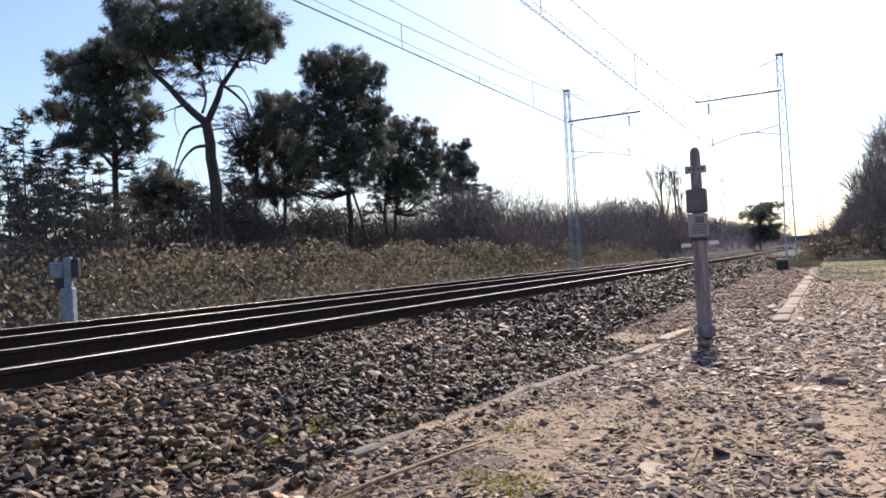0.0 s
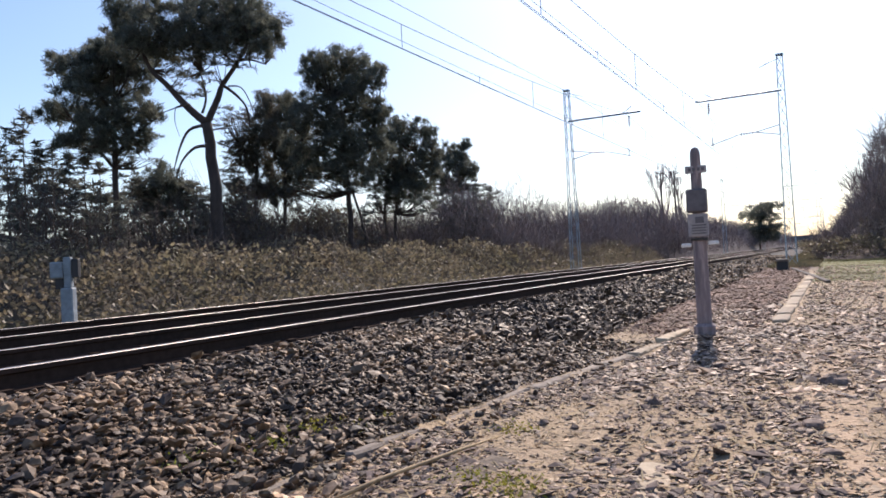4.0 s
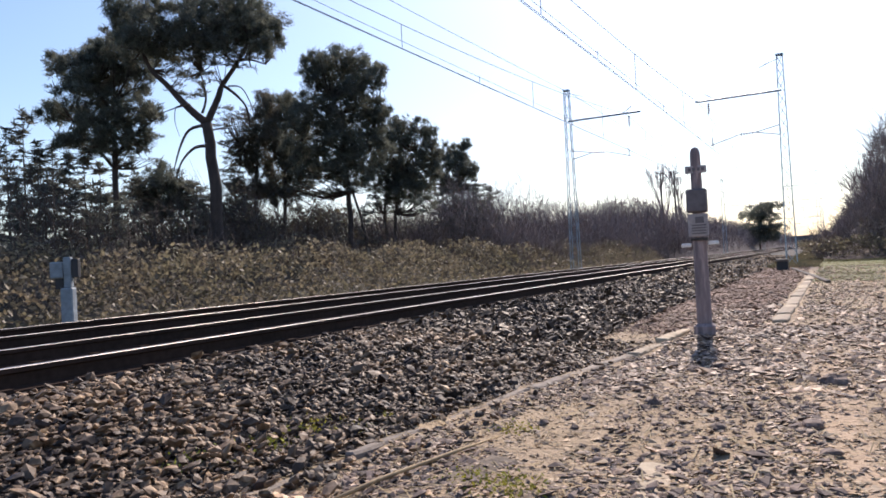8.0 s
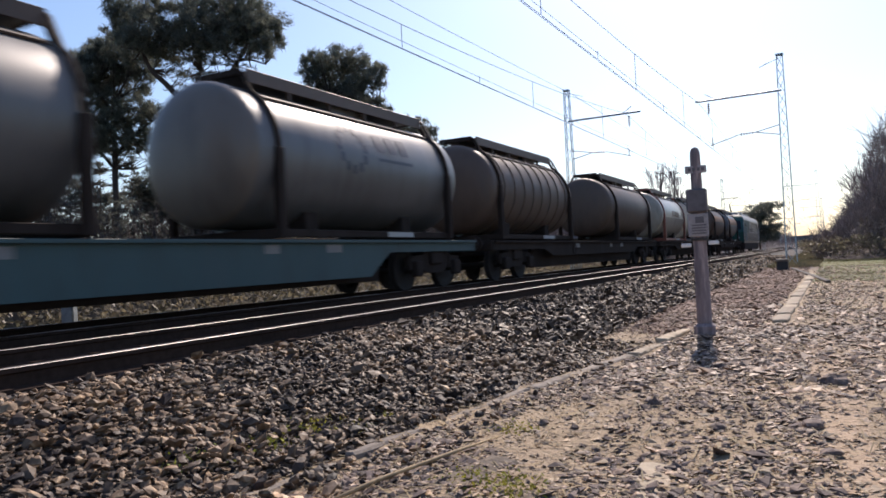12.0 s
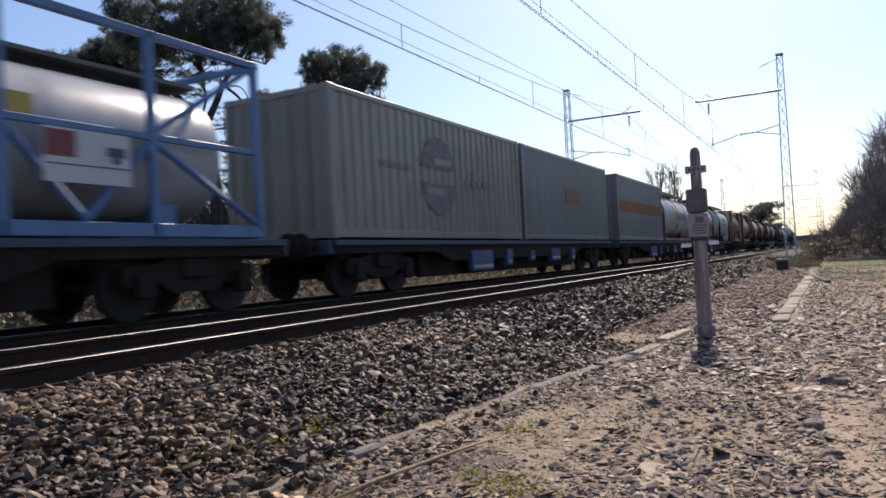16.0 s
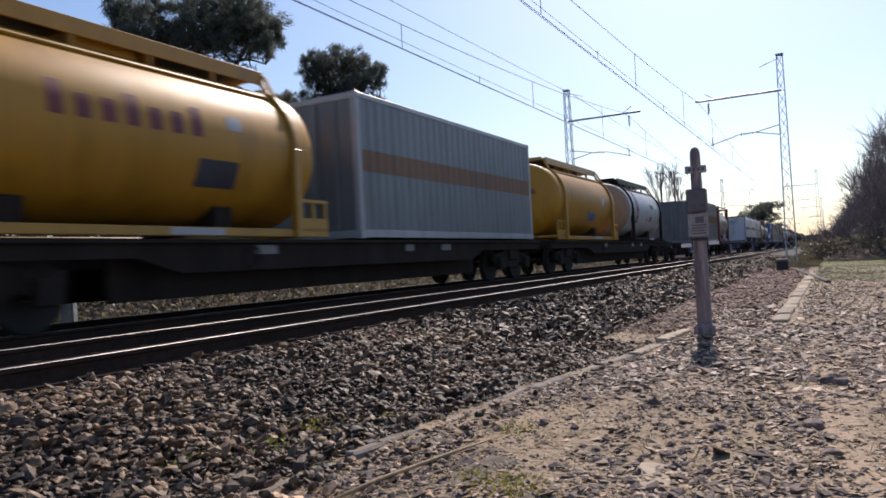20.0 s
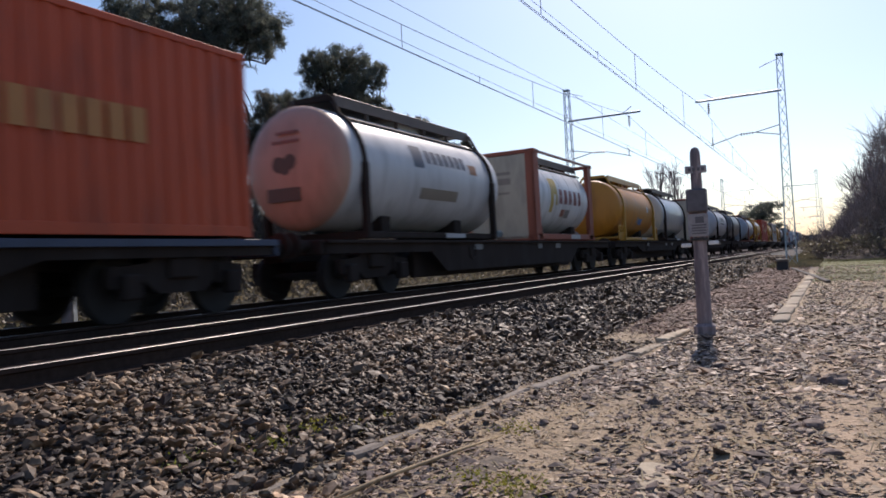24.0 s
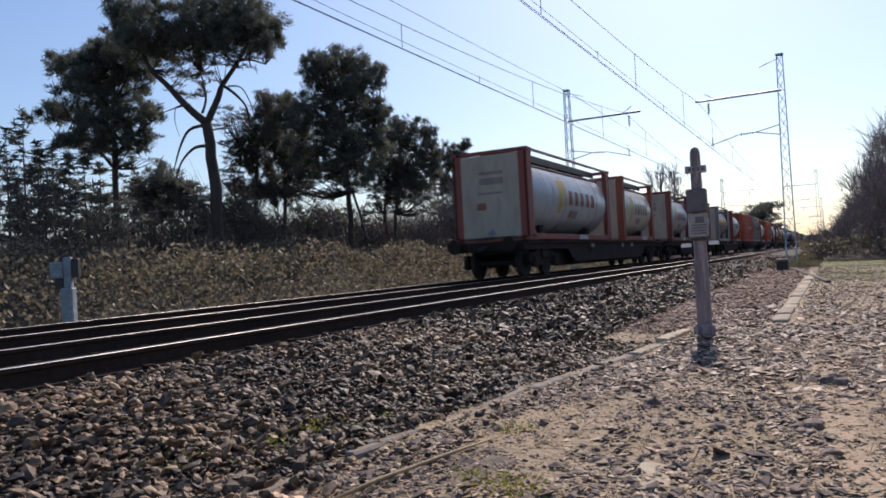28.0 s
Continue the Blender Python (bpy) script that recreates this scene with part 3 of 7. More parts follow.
# ---- overhead line ----
def mast(x, y, side, height=9.95, foot=0.46, head=0.26):
    """A tapered lattice mast; side is +1 where its arm points to +y."""
    top = tagged(new("catenary_mast"), "galvanised steel lattice mast with a cantilever arm over the track", "mast", "masts along the line")
    def corner(i, z):
        w = lerp(foot, head, z / height) / 2
        return Vector((w * (1 if i in (0, 1) else -1), w * (1 if i in (1, 2) else -1), z))
    for i in range(4):
        bm = rod(bmesh.new(), corner(i, -0.3), corner(i, height), 0.027, 0.021, 4)
        part("leg", bm, M_STEEL, top)
    steps = 17
    for i in range(4):
        zig = [corner((i, (i + 1) % 4)[k % 2], height * k / steps) for k in range(steps + 1)]
        bm = pipe(bmesh.new(), zig, [0.014] * len(zig), 4)
        part("lacing", bm, M_STEEL, top)
    part("cap", boxes((-head / 2 - 0.04, head / 2 + 0.04, -head / 2 - 0.04, head / 2 + 0.04, height, height + 0.07), bevel=0.01), M_STEEL, top)
    part("footing", boxes((-0.45, 0.45, -0.45, 0.45, -0.9, 0.06), bevel=0.03), M_CONCRETE, top)
    reach, arm_z = 3.9, 8.3
    arm = part("arm", rods(((0, 0, arm_z), (0, side * reach, arm_z)), r=0.055, n=8), M_STEEL, top)
    part("tie", rods(((0, 0, height - 0.1), (0, side * 0.9, height - 0.42)), r=0.015), M_WIRE, top)
    part("arm_tip", rods(((0, side * 3.0, arm_z + 0.03), (0, side * 3.45, arm_z + 0.32)), r=0.02), M_WIRE, top)
    part("bracket", rods(((0, side * 0.15, 6.68), (0, side * 1.25, 6.45)), ((0, side * 0.15, 6.21), (0, side * 1.25, 6.45)), r=0.022), M_WIRE, top)
    part("steady_arm", rods(((0, side * 2.0, 6.42), (0, side * 3.3, 6.05)), ((0, side * 3.2, 6.08), (0, side * 3.2, 6.45)), r=0.022), M_WIRE, top)
    for a, z0, b, z1 in ((3.3, arm_z - 0.12, 3.3, arm_z - 0.72), (1.25, 6.45, 2.0, 6.42)):
        bm = rods(((0, side * a, z0), (0, side * b, z1)), r=0.014)
        for j in range(5):
            u, w = 0.12 + 0.17 * j, 0.07
            rod(bm, (0, side * lerp(a, b, u), lerp(z0, z1, u)), (0, side * lerp(a, b, u + 0.07), lerp(z0, z1, u + 0.07)), w, 0.05, 8)
        part("insulator", bm, M_INSULATOR, top, "brown ribbed insulator")
    m = pose(x, y + bend(x), land(x, y), 0, 0, math.degrees(heading(x)))
    top.matrix_basis = m
    return top


MAST_XS = [-20.6] + [38.4 + 64 * i for i in range(6)]
for mx in MAST_XS:
    mast(mx, 12.3, -1)
    mast(mx - 0.2, 1.72 if mx < 60 else 1.2, 1)


def along_span(x):
    """How far x lies between two masts, 0 to 1."""
    return ((x - 38.3) / (59 if x < 38.3 else 64)) % 1.0


def wire(name, label, y, z, sag, r, x0=-20.0, x1=330.0):
    """One wire along the line, sagging between masts."""
    pts, xs = [], []
    x = x0
    while x <= x1:
        xs.append(x)
        x += 2.4 if x < 60 else 8
    for x in xs:
        u = along_span(x)
        pts.append((x, y + bend(x), z - sag * 4 * u * (1 - u)))
    bm = pipe(bmesh.new(), pts, [r] * len(pts), 5)
    ob = part(name, bm, M_WIRE)
    return tagged(ob, label, "wire", kind="structure")


def catenary(y, z, sag, feeder_y=None):
    wire("contact_wire", "dark contact wire over the track", y, z, 0.03, 0.008)
    wire("contact_wire", "second contact wire over the track", y + 0.05, z + 0.01, 0.03, 0.007)
    wire("auxiliary_wire", "thin auxiliary wire above the contact wire", y + 0.02, z + 0.22, 0.06, 0.006)
    wire("messenger_wire", "messenger wire that carries the contact wire", y, 7.83, sag, 0.009)
    if feeder_y:
        wire("feeder_wire", "feeder cable along the mast heads", feeder_y, 9.33, 0.36, 0.009)
    for i in range(-3, 26):
        x = 4.5 * i + 2
        u = along_span(x)
        top_z = 7.83 - sag * 4 * u * (1 - u) if i % 2 else z + 0.2
        ob = part("dropper", rods(((0, 0, z), (0, 0, top_z)), r=0.009), M_WIRE)
        ob.matrix_basis = pose(x, y + bend(x), 0)
        tagged(ob, "short dropper between two overhead wires", "dropper", kind="structure")


catenary(9.08, 5.93, 1.4, 12.0)
catenary(5.45, 6.0, 0.93)


# ---- trackside things ----
def make_sign_post():
    """A weathered concrete post with plates, facing the track."""
    top = tagged(new("sign_post"), "weathered concrete trackside post with metal boxes and a notice plate", "sign post")
    part("base", boxes((-0.12, 0.12, -0.11, 0.11, -0.3, 0.12), bevel=0.03), M_POSTWOOD, top, "stained concrete foot")
    bm = bmesh.new()
    pipe(bm, [(0, 0, 0.1), (0, 0, 0.5), (0, 0, 1.1), (0, 0, 1.9), (0, 0, 2.0), (0, 0, 2.055), (0, 0, 2.085), (0, 0, 2.095)], [0.082, 0.078, 0.070, 0.056, 0.056, 0.050, 0.034, 0.014], 12)
    part("post", bm, M_POSTWOOD, top, "", True, 40)
    part("crossbar", boxes((-0.05, -0.02, -0.115, 0.115, 1.80, 1.885), bevel=0.006), M_PLATE, top, "small pale number plate")
    for y0 in (-0.09, -0.045, 0.005, 0.05):
        part("bar", boxes((-0.056, -0.0505, y0, y0 + 0.03, 1.825, 1.86)), M_BOXMETAL, top)
    part("junction_box", boxes((-0.14, 0.06, -0.105, 0.115, 1.36, 1.62), bevel=0.015), M_BOXMETAL, top, "dull metal box")
    plate = part("notice_plate", boxes((-0.115, -0.085, -0.105, 0.11, 1.09, 1.345), bevel=0.006), M_PLATE, top, "faded white notice plate")
    part("pictogram", boxes((-0.121, -0.1155, -0.06, 0.03, 1.24, 1.31)), M_BOXMETAL, plate)
    for z in (1.12, 1.15, 1.18, 1.21):
        part("bar", boxes((-0.121, -0.1155, -0.08, 0.07, z, z + 0.012)), M_BOXMETAL, plate)
    part("clamp", boxes((-0.09, 0.09, -0.09, 0.09, 1.045, 1.075), bevel=0.004), M_DARK, top)
    for s in (-1, 1):
        part("reflector", boxes((-0.04, 0.02, s * 0.145 - 0.055, s * 0.145 + 0.055, 0.985 - 0.008 * s, 1.03 - 0.008 * s), bevel=0.008), M_BRIGHT, top, "bright white reflector bar")
    top.matrix_basis = pose(8.6, 1.31, land(8.6, 1.31), 0, 0, 6)


M_PLATE = material("faded_plate", (0.42, 0.38, 0.37), (0.33, 0.3, 0.3), 0.6, grain=14, patch=5, bump=0.15, third=(0.22, 0.19, 0.19))
M_BOXMETAL = material("dull_box", (0.17, 0.15, 0.16), (0.13, 0.12, 0.13), 0.6, 0.3, grain=10, patch=4, bump=0.15)
M_BRIGHT = material("bright_reflector", (0.85, 0.85, 0.85), (0.8, 0.8, 0.8), 0.3, bump=0)
make_sign_post()


def make_marker_post():
    top = tagged(new("marker_post"), "pale concrete marker post with a small metal box, beside the brambles", "marker post")
    part("post", boxes((-0.105, 0.105, -0.10, 0.10, -0.3, 0.88), bevel=0.025), M_POLE, top)
    part("pole", boxes((-0.055, 0.075, -0.05, 0.06, 0.88, 1.42), bevel=0.012), M_POLE, top)
    part("meter_box", boxes((-0.27, -0.06, -0.10, 0.10, 1.05, 1.34), bevel=0.02), M_POLE, top, "pale metal box")
    part("bracket", boxes((0.08, 0.20, -0.04, 0.08, 1.05, 1.38), bevel=0.01), M_DARK, top)
    # Dark block put in for the shade below the meter box.
    part("shaded_box", boxes((-0.2, -0.06, -0.06, 0.08, 0.86, 1.04), bevel=0.01), M_DARK, top)
    top.matrix_basis = pose(8.27, 11.9, land(8.3, 11.9), 0, 0, -60)


M_POLE = material("pale_concrete", (0.28, 0.32, 0.36), (0.22, 0.26, 0.29), 0.8, grain=12, patch=3, bump=0.2)
make_marker_post()


def make_trackside_box():
    top = tagged(new("signal_box"), "low dark trackside box with a pale lid", "trackside box")
    part("body", boxes((-0.22, 0.22, -0.2, 0.2, -0.1, 0.34), bevel=0.02), M_DARK, top)
    part("lid", boxes((-0.26, 0.26, -0.24, 0.24, 0.34, 0.42), bevel=0.02), M_CONCRETE, top)
    top.matrix_basis = pose(31.0, 1.74, land(31, 1.74))


make_trackside_box()


def make_far_shed():
    """A low shed where the line vanishes."""
    top = tagged(new("distant_shed"), "low grey-blue shed far down the line", "building")
    part("wall", boxes((-6, 6, -9, 9, -0.6, 4.1), bevel=0.05), M_BLUEGREY, top)
    part("roof", boxes((-6.5, 6.5, -9.5, 9.5, 4.1, 4.55), bevel=0.1), M_BOXMETAL, top, "dark flat roof")
    for y in (-6, -2, 2, 6):
        part("window", boxes((-6.05, -5.95, y - 1.0, y + 1.0, 1.6, 2.8)), M_GLASS, top)
    top.matrix_basis = pose(415, 15, 0.0, 0, 0, 5)


def power_pole(x, y, h, arm):
    top = tagged(new("utility_pole"), "thin dark utility pole among bare trees", "pole", "utility poles")
    part("pole", rod(bmesh.new(), (0, 0, -0.5), (0, 0, h), 0.16, 0.09, 7), M_BARK, top, "", True)
    part("crossarm", boxes((-0.06, 0.06, -arm, arm, h - 0.5, h - 0.38), bevel=0.01), M_BARK, top)
    for s in (-0.8, 0.8):
        part("insulator", rod(bmesh.new(), (0, s * arm, h - 0.38), (0, s * arm, h - 0.15), 0.05, n=6), M_INSULATOR, top)
    top.matrix_basis = pose(x, y, land(x, y - bend(x)), 0, 0, 70)


power_pole(108.2, 19.5, 12.2, 1.1)
power_pole(110.4, 21.8, 12.5, 1.1)


# ---- plants ----
def tufts(points, size, blades, width, up=0.25):
    """Needle tufts: thin triangles that stand out from each point."""
    n = len(points)
    p = np.repeat(np.asarray(points), blades, axis=0)
    d = rng.normal(size=(n * blades, 3))
    d[:, 2] += up * 2
    d /= np.linalg.norm(d, axis=1, keepdims=True)
    s = np.cross(d, rng.normal(size=d.shape))
    s /= np.linalg.norm(s, axis=1, keepdims=True)
    ln = size * rng.uniform(0.6, 1.25, (n * blades, 1))
    v = np.stack([p - s * width * ln - d * ln * 0.15, p + s * width * ln - d * ln * 0.15, p + d * ln], 1).reshape(-1, 3)
    return v, np.arange(len(v)).reshape(-1, 3)


def leaves(points, size, flat=0.5):
    """Folded leaves of two triangles."""
    n = len(points)
    p = np.asarray(points)
    d = rng.normal(size=(n, 3))
    d /= np.linalg.norm(d, axis=1, keepdims=True)
    s = np.cross(d, rng.normal(size=(n, 3)))
    s /= np.linalg.norm(s, axis=1, keepdims=True)
    ln = size * rng.uniform(0.6, 1.3, (n, 1))
    v = np.stack([p - d * ln, p - s * ln * flat, p + d * ln, p + s * ln * flat], 1).reshape(-1, 3)
    return v, np.arange(len(v)).reshape(-1, 4)


def cloud_object(name, v, f, mat, parent, label=""):
    me = bpy.data.meshes.new(name)
    me.vertices.add(len(v))
    me.vertices.foreach_set("co", np.ascontiguousarray(v, dtype=np.float32).ravel())
    k = f.shape[1]
    me.loops.add(f.size)
    me.loops.foreach_set("vertex_index", f.ravel().astype(np.int32))
    me.polygons.add(len(f))
    me.polygons.foreach_set("loop_start", np.arange(0, f.size, k, dtype=np.int32))
    me.materials.append(mat)
    me.update(calc_edges=True)
    ob = new(name, me)
    ob.parent = parent
    return tagged(ob, label, kind="stuff")


def pompoms(centres, size, blades, width, up=0.35, flat=1.0):
    """Needle tufts: thin blades that stand out all round from each shoot."""
    n = len(centres) * blades
    c = np.repeat(np.asarray(centres), blades, axis=0)
    d = rng.normal(size=(n, 3)) * [1, 1, flat] + [0, 0, up]
    d /= np.linalg.norm(d, axis=1, keepdims=True)
    side = np.cross(d, rng.normal(size=(n, 3)))
    side /= np.linalg.norm(side, axis=1, keepdims=True)
    big = np.repeat(rng.uniform(0.7, 1.3, (len(centres), 1)), blades, axis=0)
    ln = size * big * rng.uniform(0.6, 1.2, (n, 1))
    p = c + rng.normal(size=(n, 3)) * size * 0.25 * [1, 1, flat]
    v = np.stack([p - side * width * ln, p + side * width * ln, p + d * ln], 1).reshape(-1, 3)
    return v, np.arange(len(v)).reshape(-1, 3)


def shoots(lobes, per_m2, scale, gap):
    """Where the shoots of a crown sit: through its lobes (x, y, z, r, rz), most of them near the skin, with hollows left open."""
    out = []
    for x, y, z, r, rz in lobes:
        r, rz = r * 1.13, rz * 1.13
        n = max(8, int(per_m2 * r * rz / scale ** 2))
        d = rng.normal(size=(n, 3))
        d /= np.linalg.norm(d, axis=1, keepdims=True)
        k = rng.random((n, 1)) ** 0.45 * 0.95
        core = np.array([x, y, z]) + d * k * [r, r, rz]
        # billows on the skin of the lobe
        b = rng.normal(size=(max(5, int(16 * r)), 3))
        b[:, 2] = np.maximum(b[:, 2], -0.8 * np.abs(b[:, 2]))
        b /= np.linalg.norm(b, axis=1, keepdims=True)
        pick = rng.integers(0, len(b), n)
        size = rng.uniform(0.13, 0.30, (len(b), 1)) * min(1.0, 0.5 + 0.5 * r / scale)
        skin = np.array([x, y, z]) + (b * rng.uniform(0.85, 1.08, (len(b), 1)) * [r, r, rz])[pick] + d * (rng.random((n, 1)) ** 0.4 * size[pick]) * scale
        out.append(np.where(rng.random((n, 1)) < 0.5, core, skin))
    out = np.concatenate(out)
    open_ = np.array([noise.noise(Vector(q) * (1.35 / scale)) for q in out])
    return out[open_ < gap]


def sprays(lobes, per_m2, scale):
    """Thin outer foliage: short rows of shoots along level twigs, with sky between them."""
    out = []
    for x, y, z, r, rz in lobes:
        for _ in range(max(3, int(per_m2 * r * rz / scale ** 2))):
            q = np.array([x, y, z]) + rng.uniform(-1, 1, 3) * [r, r, rz]
            a = rng.uniform(0, 2 * math.pi)
            step = np.array([math.cos(a), math.sin(a), rng.uniform(-0.2, 0.3)]) * 0.11 * scale
            out += [q + step * k + rng.normal(size=3) * 0.03 * scale for k in range(rng.integers(3, 7))]
    return np.array(out)


def limb_tubes(top, limbs, mat):
    for name, pts, r0, r1 in limbs:
        n = len(pts)
        dense, rr = [], []
        for i in range(n - 1):
            a, b = Vector(pts[i]), Vector(pts[i + 1])
            m0 = (b - Vector(pts[max(i - 1, 0)])) / 2
            m1 = (Vector(pts[min(i + 2, n - 1)]) - a) / 2
            for k in range(4):
                u = k / 4
                p = a * (2 * u ** 3 - 3 * u * u + 1) + b * (3 * u * u - 2 * u ** 3) + m0 * (u ** 3 - 2 * u * u + u) + m1 * (u ** 3 - u * u)
                w = (i + u) / (n - 1)
                wob = 0.3 * r0 * noise.noise_vector(p * 1.3)
                dense.append(p + wob)
                rr.append(lerp(r0, r1, w))
        dense.append(Vector(pts[-1]))
        rr.append(r1)
        part(name, pipe(bmesh.new(), dense, rr, 8), mat, top, "", True)


def twigs_from(points, count, length, r, gravity=0.0):
    """Thin bare twigs around points: three-sided slivers."""
    p = np.repeat(np.asarray(points), count, axis=0)
    d = rng.normal(size=p.shape)
    d[:, 2] = np.abs(d[:, 2]) * (1 - gravity) + d[:, 2] * gravity
    d /= np.linalg.norm(d, axis=1, keepdims=True)
    s = np.cross(d, rng.normal(size=d.shape))
    s /= np.linalg.norm(s, axis=1, keepdims=True)
    ln = length * rng.uniform(0.5, 1.3, (len(p), 1))
    v = np.stack([p - s * r, p + s * r, p + d * ln + s * r * 0.3, p + d * ln - s * r * 0.3], 1).reshape(-1, 3)
    return v, np.arange(len(v)).reshape(-1, 4)


def pine(limbs, lobes, label, needle, lace=(), density=370, scale=1.0, gap=0.42, name="pine_tree"):
    top = tagged(new(name), label, "tree", "pines behind the line")
    for l in limbs:
        if l[0] == "trunk":
            l[1].insert(0, (l[1][0][0], l[1][0][1], -0.7))
    c = shoots(lobes, density, scale, gap)
    v, f = pompoms(c, 0.21 * scale, 22, 0.072)
    limb_tubes(top, limbs, M_BARK)
    cloud_object("crown", v, f, needle, top, "dark needle tufts with gaps")
    carried = [c[::max(1, len(c) // 130)]]
    if lace:
        thin = sprays(lace, 90, scale)
        v, f = pompoms(thin, 0.17 * scale, 14, 0.075, 0.15, 0.5)
        cloud_object("lower_foliage", v, f, needle, top, "thin open foliage below the crown")
        carried.append(thin[::4])
    # small branches that carry the shoots
    ends = [Vector(l[1][-1]) for l in limbs] + [Vector(p) for l in limbs for p in l[1][len(l[1]) // 2:]]
    bm = bmesh.new()
    for q in np.concatenate(carried):
        q = Vector(q)
        a = min(ends, key=lambda e: (e - q).length + 0.6 * max(0, e.z - q.z))
        mid = a.lerp(q, 0.5) + Vector((0, 0, -0.12 * (a - q).length))
        pipe(bm, [a, mid, q], [0.03, 0.02, 0.008], 3)
    tagged(part("branchwork", bm, M_BARK, top), kind="stuff")
    return top


def fir(x, y, top_z, reach, label, lean=0.0):
    """A young conifer: a leader, tiers of drooping branches and flat sprays of needles with gaps between."""
    top = tagged(new("fir_tree"), label, "tree", "young conifers behind the brambles")
    z0 = land(x, y) - 0.2
    h = top_z - z0
    bend_x, bend_y = lean * 0.6, lean * 0.8
    spine = [Vector((x + bend_x * u * u, y + bend_y * u * u, z0 + h * u)) for u in (0, 0.25, 0.5, 0.75, 1.0)]
    part("trunk", pipe(bmesh.new(), spine, [0.075, 0.06, 0.04, 0.022, 0.008], 7), M_BARK, top, "", True)
    bm, pads, sizes = bmesh.new(), [], []
    z = 0.12 * h
    while z < h:
        u = z / h
        c = Vector((x + bend_x * u * u, y + bend_y * u * u, z0 + z))
        a = rng.uniform(0, 2 * math.pi)
        ln = (1.9 * reach * (1 - u) ** 0.6 + 0.08) * rng.uniform(0.25, 1.15)
        d = Vector((math.cos(a), math.sin(a), 0))
        tip = c + d * ln + Vector((0, 0, ln * rng.uniform(-0.45, 0.35)))
        mid = c.lerp(tip, 0.5) + Vector((0, 0, 0.12 * ln))
        pipe(bm, [c, mid, tip], [0.018, 0.012, 0.005], 3)
        n = max(1, round(ln / 0.26))
        for j in range(n):
            w = (j + 0.5 + 0.5 * rng.random()) / n
            q = c.lerp(mid, 2 * w) if w < 0.5 else mid.lerp(tip, min(1, 2 * w - 1))
            pads.append((q.x + 0.08 * rng.normal(), q.y + 0.08 * rng.normal(), q.z + 0.05 * rng.normal()))
        z += 0.06 + 0.15 * rng.random()
    pads += [(spine[4].x, spine[4].y, z0 + h - 0.12 * k) for k in range(4)]
    tagged(part("branchwork", bm, M_BARK, top), kind="stuff")
    v, f = pompoms(np.array(pads), 0.25, 17, 0.13, 0.1, 0.38)
    cloud_object("crown", v, f, M_NEEDLE_B, top, "ragged sprays of dark needles with gaps")
    return top


def bare_tree(x, y, h, spread, label, levels=4, z0=None, forks=4, name="bare_tree"):
    """A leafless tree grown by forking."""
    top = tagged(new(name), label, "tree", "bare trees along the line")
    z = land(x, y - bend(x)) - 0.1 if z0 is None else z0
    trunk, twig = bmesh.new(), []
    r0 = 0.016 * h

    def grow(p, d, ln, r, level):
        q = p + d * ln
        if level <= 1:
            pipe(trunk, [p, p.lerp(q, 0.5) + Vector(rng.normal(size=3)) * ln * 0.04, q], [r, r * 0.85, r * 0.7], 6)
        else:
            twig.append((p, q, r))
        if level == levels:
            return
        for _ in range(forks if level else forks + 1):
            e = (d + Vector(rng.normal(size=3)) * spread + Vector((0, 0, 0.18))).normalized()
            s = p.lerp(q, rng.uniform(0.45, 1.0))
            grow(s, e, ln * rng.uniform(0.55, 0.8), r * 0.55, level + 1)
    grow(Vector((x, y, z)), Vector((rng.normal() * 0.06, rng.normal() * 0.06, 1)).normalized(), h * 0.36, r0, 0)
    part("trunk", trunk, M_TWIG, top, "", True)
    v = []
    for p, q, r in twig:
        s = (q - p).cross(Vector(rng.normal(size=3))).normalized() * max(r, 0.008, 0.00022 * p.length)
        v += [p - s, p + s, q + s * 0.4, q - s * 0.4]
    v = np.array([w[:] for w in v])
    cloud_object("twig_crown", v, np.arange(len(v)).reshape(-1, 4), M_TWIG, top, "thin bare twigs")
    return top


def thicket(name, label, x0, x1, y0, y1, height, n, leaf, mat, follow=True, twig=0.15, ragged=0.5, lengthwise=1.0, cat="bushes"):
    """A dense bank of brambles or scrub: leaves over a lumpy mound, with bare stems standing out."""
    top = tagged(new(name), label, cat, kind="stuff")
    x = x0 + (x1 - x0) * rng.random(n) ** lengthwise
    y = rng.uniform(y0, y1, n)
    lump = np.array([noise.noise(Vector((a * 0.33, b * 0.4, 5))) + 0.5 * noise.noise(Vector((a * 1.1, b * 1.1, 9))) for a, b in zip(x, y)])
    rise = np.clip((y - y0) / max(0.35 * (y1 - y0), 0.1), 0.12, 1) ** 0.7
    h = height * rise * (1 + ragged * lump)
    z = h * rng.random(n) ** 0.4
    ground = np.array([land(a, b) for a, b in zip(x, y)])
    yy = y + (np.array([bend(a) for a in x]) if follow else 0)
    pts = np.stack([x, yy, ground + z], 1)
    v, f = leaves(pts, leaf)
    cloud_object("foliage", v, f, mat, top)
    k = pts[rng.random(n) < twig]
    if len(k):
        v, f = twigs_from(k, 2, height * 0.45, leaf * 0.09)
        cloud_object("stem_mass", v, f, M_STEM, top, "thin dry stems")
    return top


